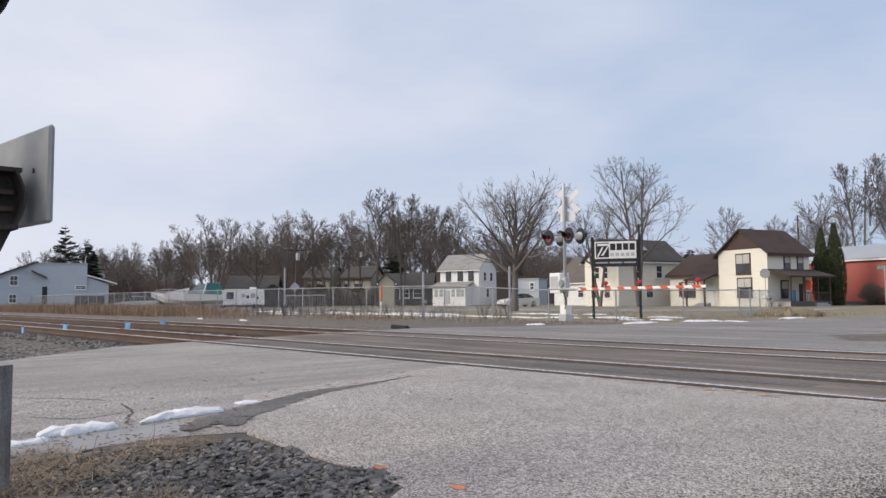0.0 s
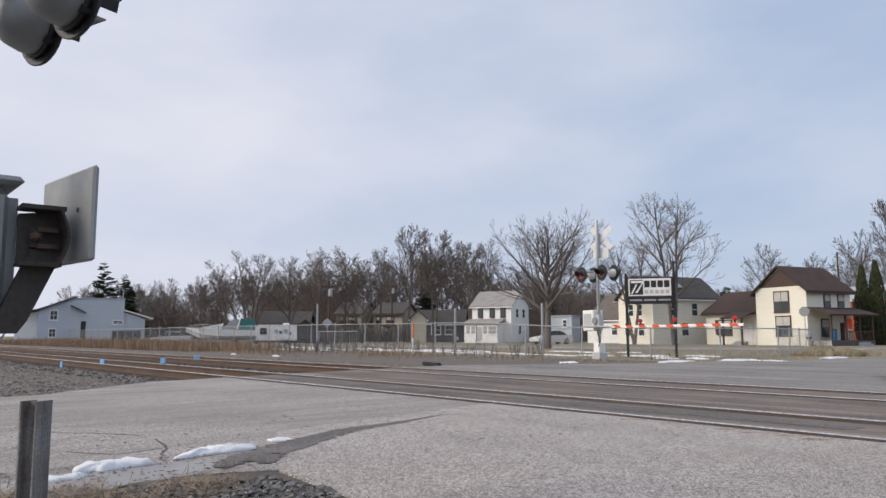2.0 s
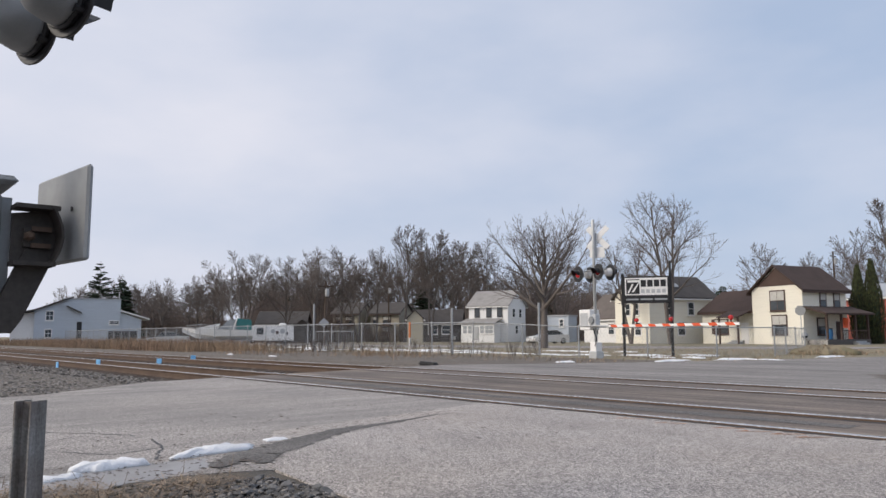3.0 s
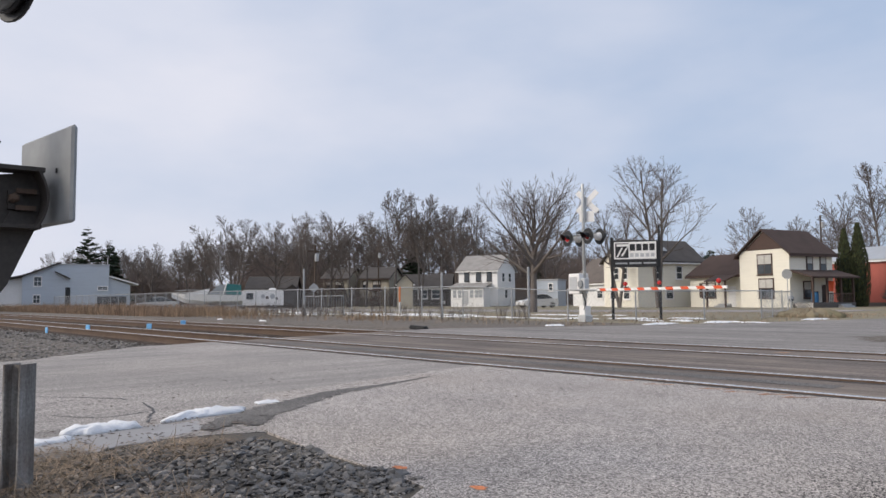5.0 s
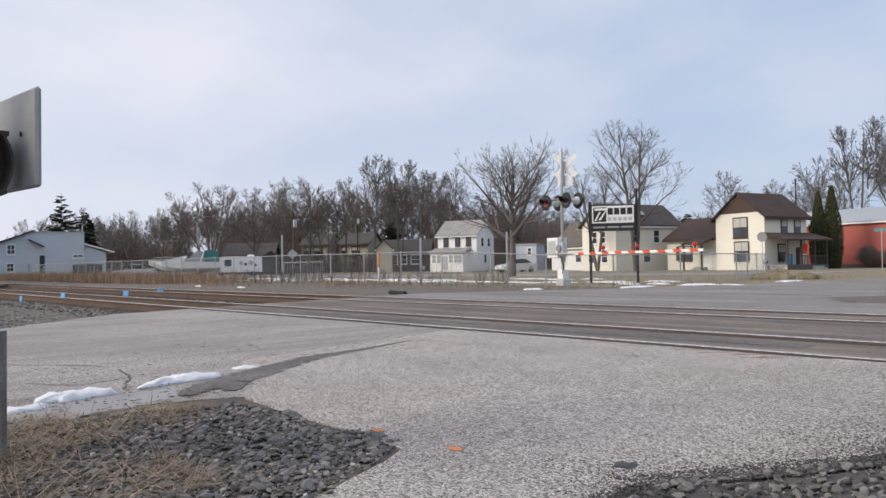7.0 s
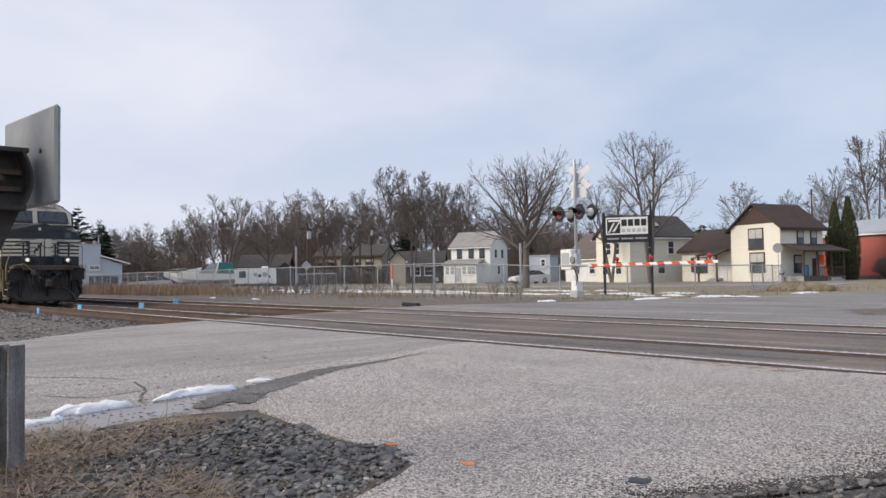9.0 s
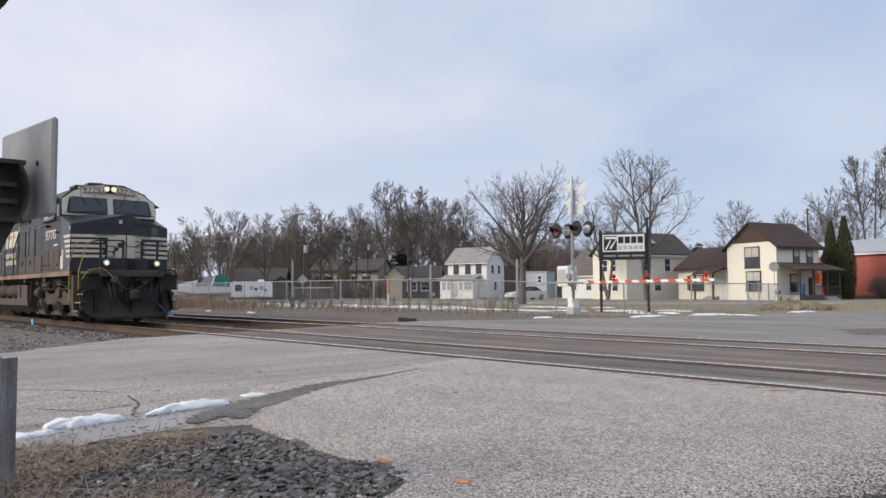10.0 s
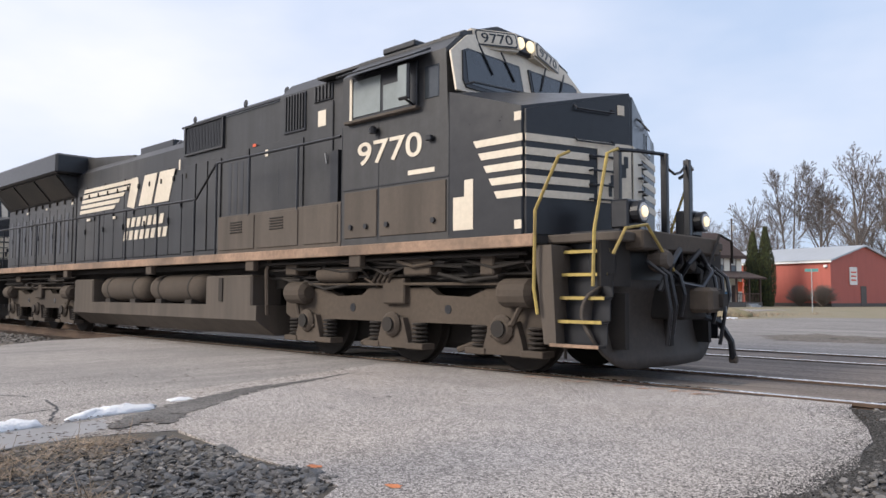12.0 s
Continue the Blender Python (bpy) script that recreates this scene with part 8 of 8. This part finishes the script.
near_signal()
TRAIN = [(loco, 0.0), (second, -22.35)]
SPEED = 9.7
# the train slows a little as it nears the crossing
LAG = ((0.0, -13.0), (2.0, -10.4), (4.0, -7.8), (6.0, -5.2), (8.0, -2.4), (8.5, -1.75), (9.0, -1.1), (9.5, -0.65), (10.0, -0.35), (10.5, -0.18), (11.0, -0.05), (11.5, 0.0), (12.0, 0.0))
LOCO_X = [(t, -14.4 + SPEED * (t - 12.0) + lag) for t, lag in LAG]


def motions():
    """The train rolls along the near track at an even speed, its wheels turning."""
    for ob, x0 in TRAIN:
        walk(ob, [(t, pose(x0 + x, TRACK, 0)) for t, x in LOCO_X])
    turn = SPEED / 0.535
    times = [k * 0.075 for k in range(161)]
    for w in WHEELS:
        at = w.matrix_basis.translation.copy()
        walk(w, [(t, pose(*at, 0, math.degrees(turn * t), 0)) for t in times])


motions()
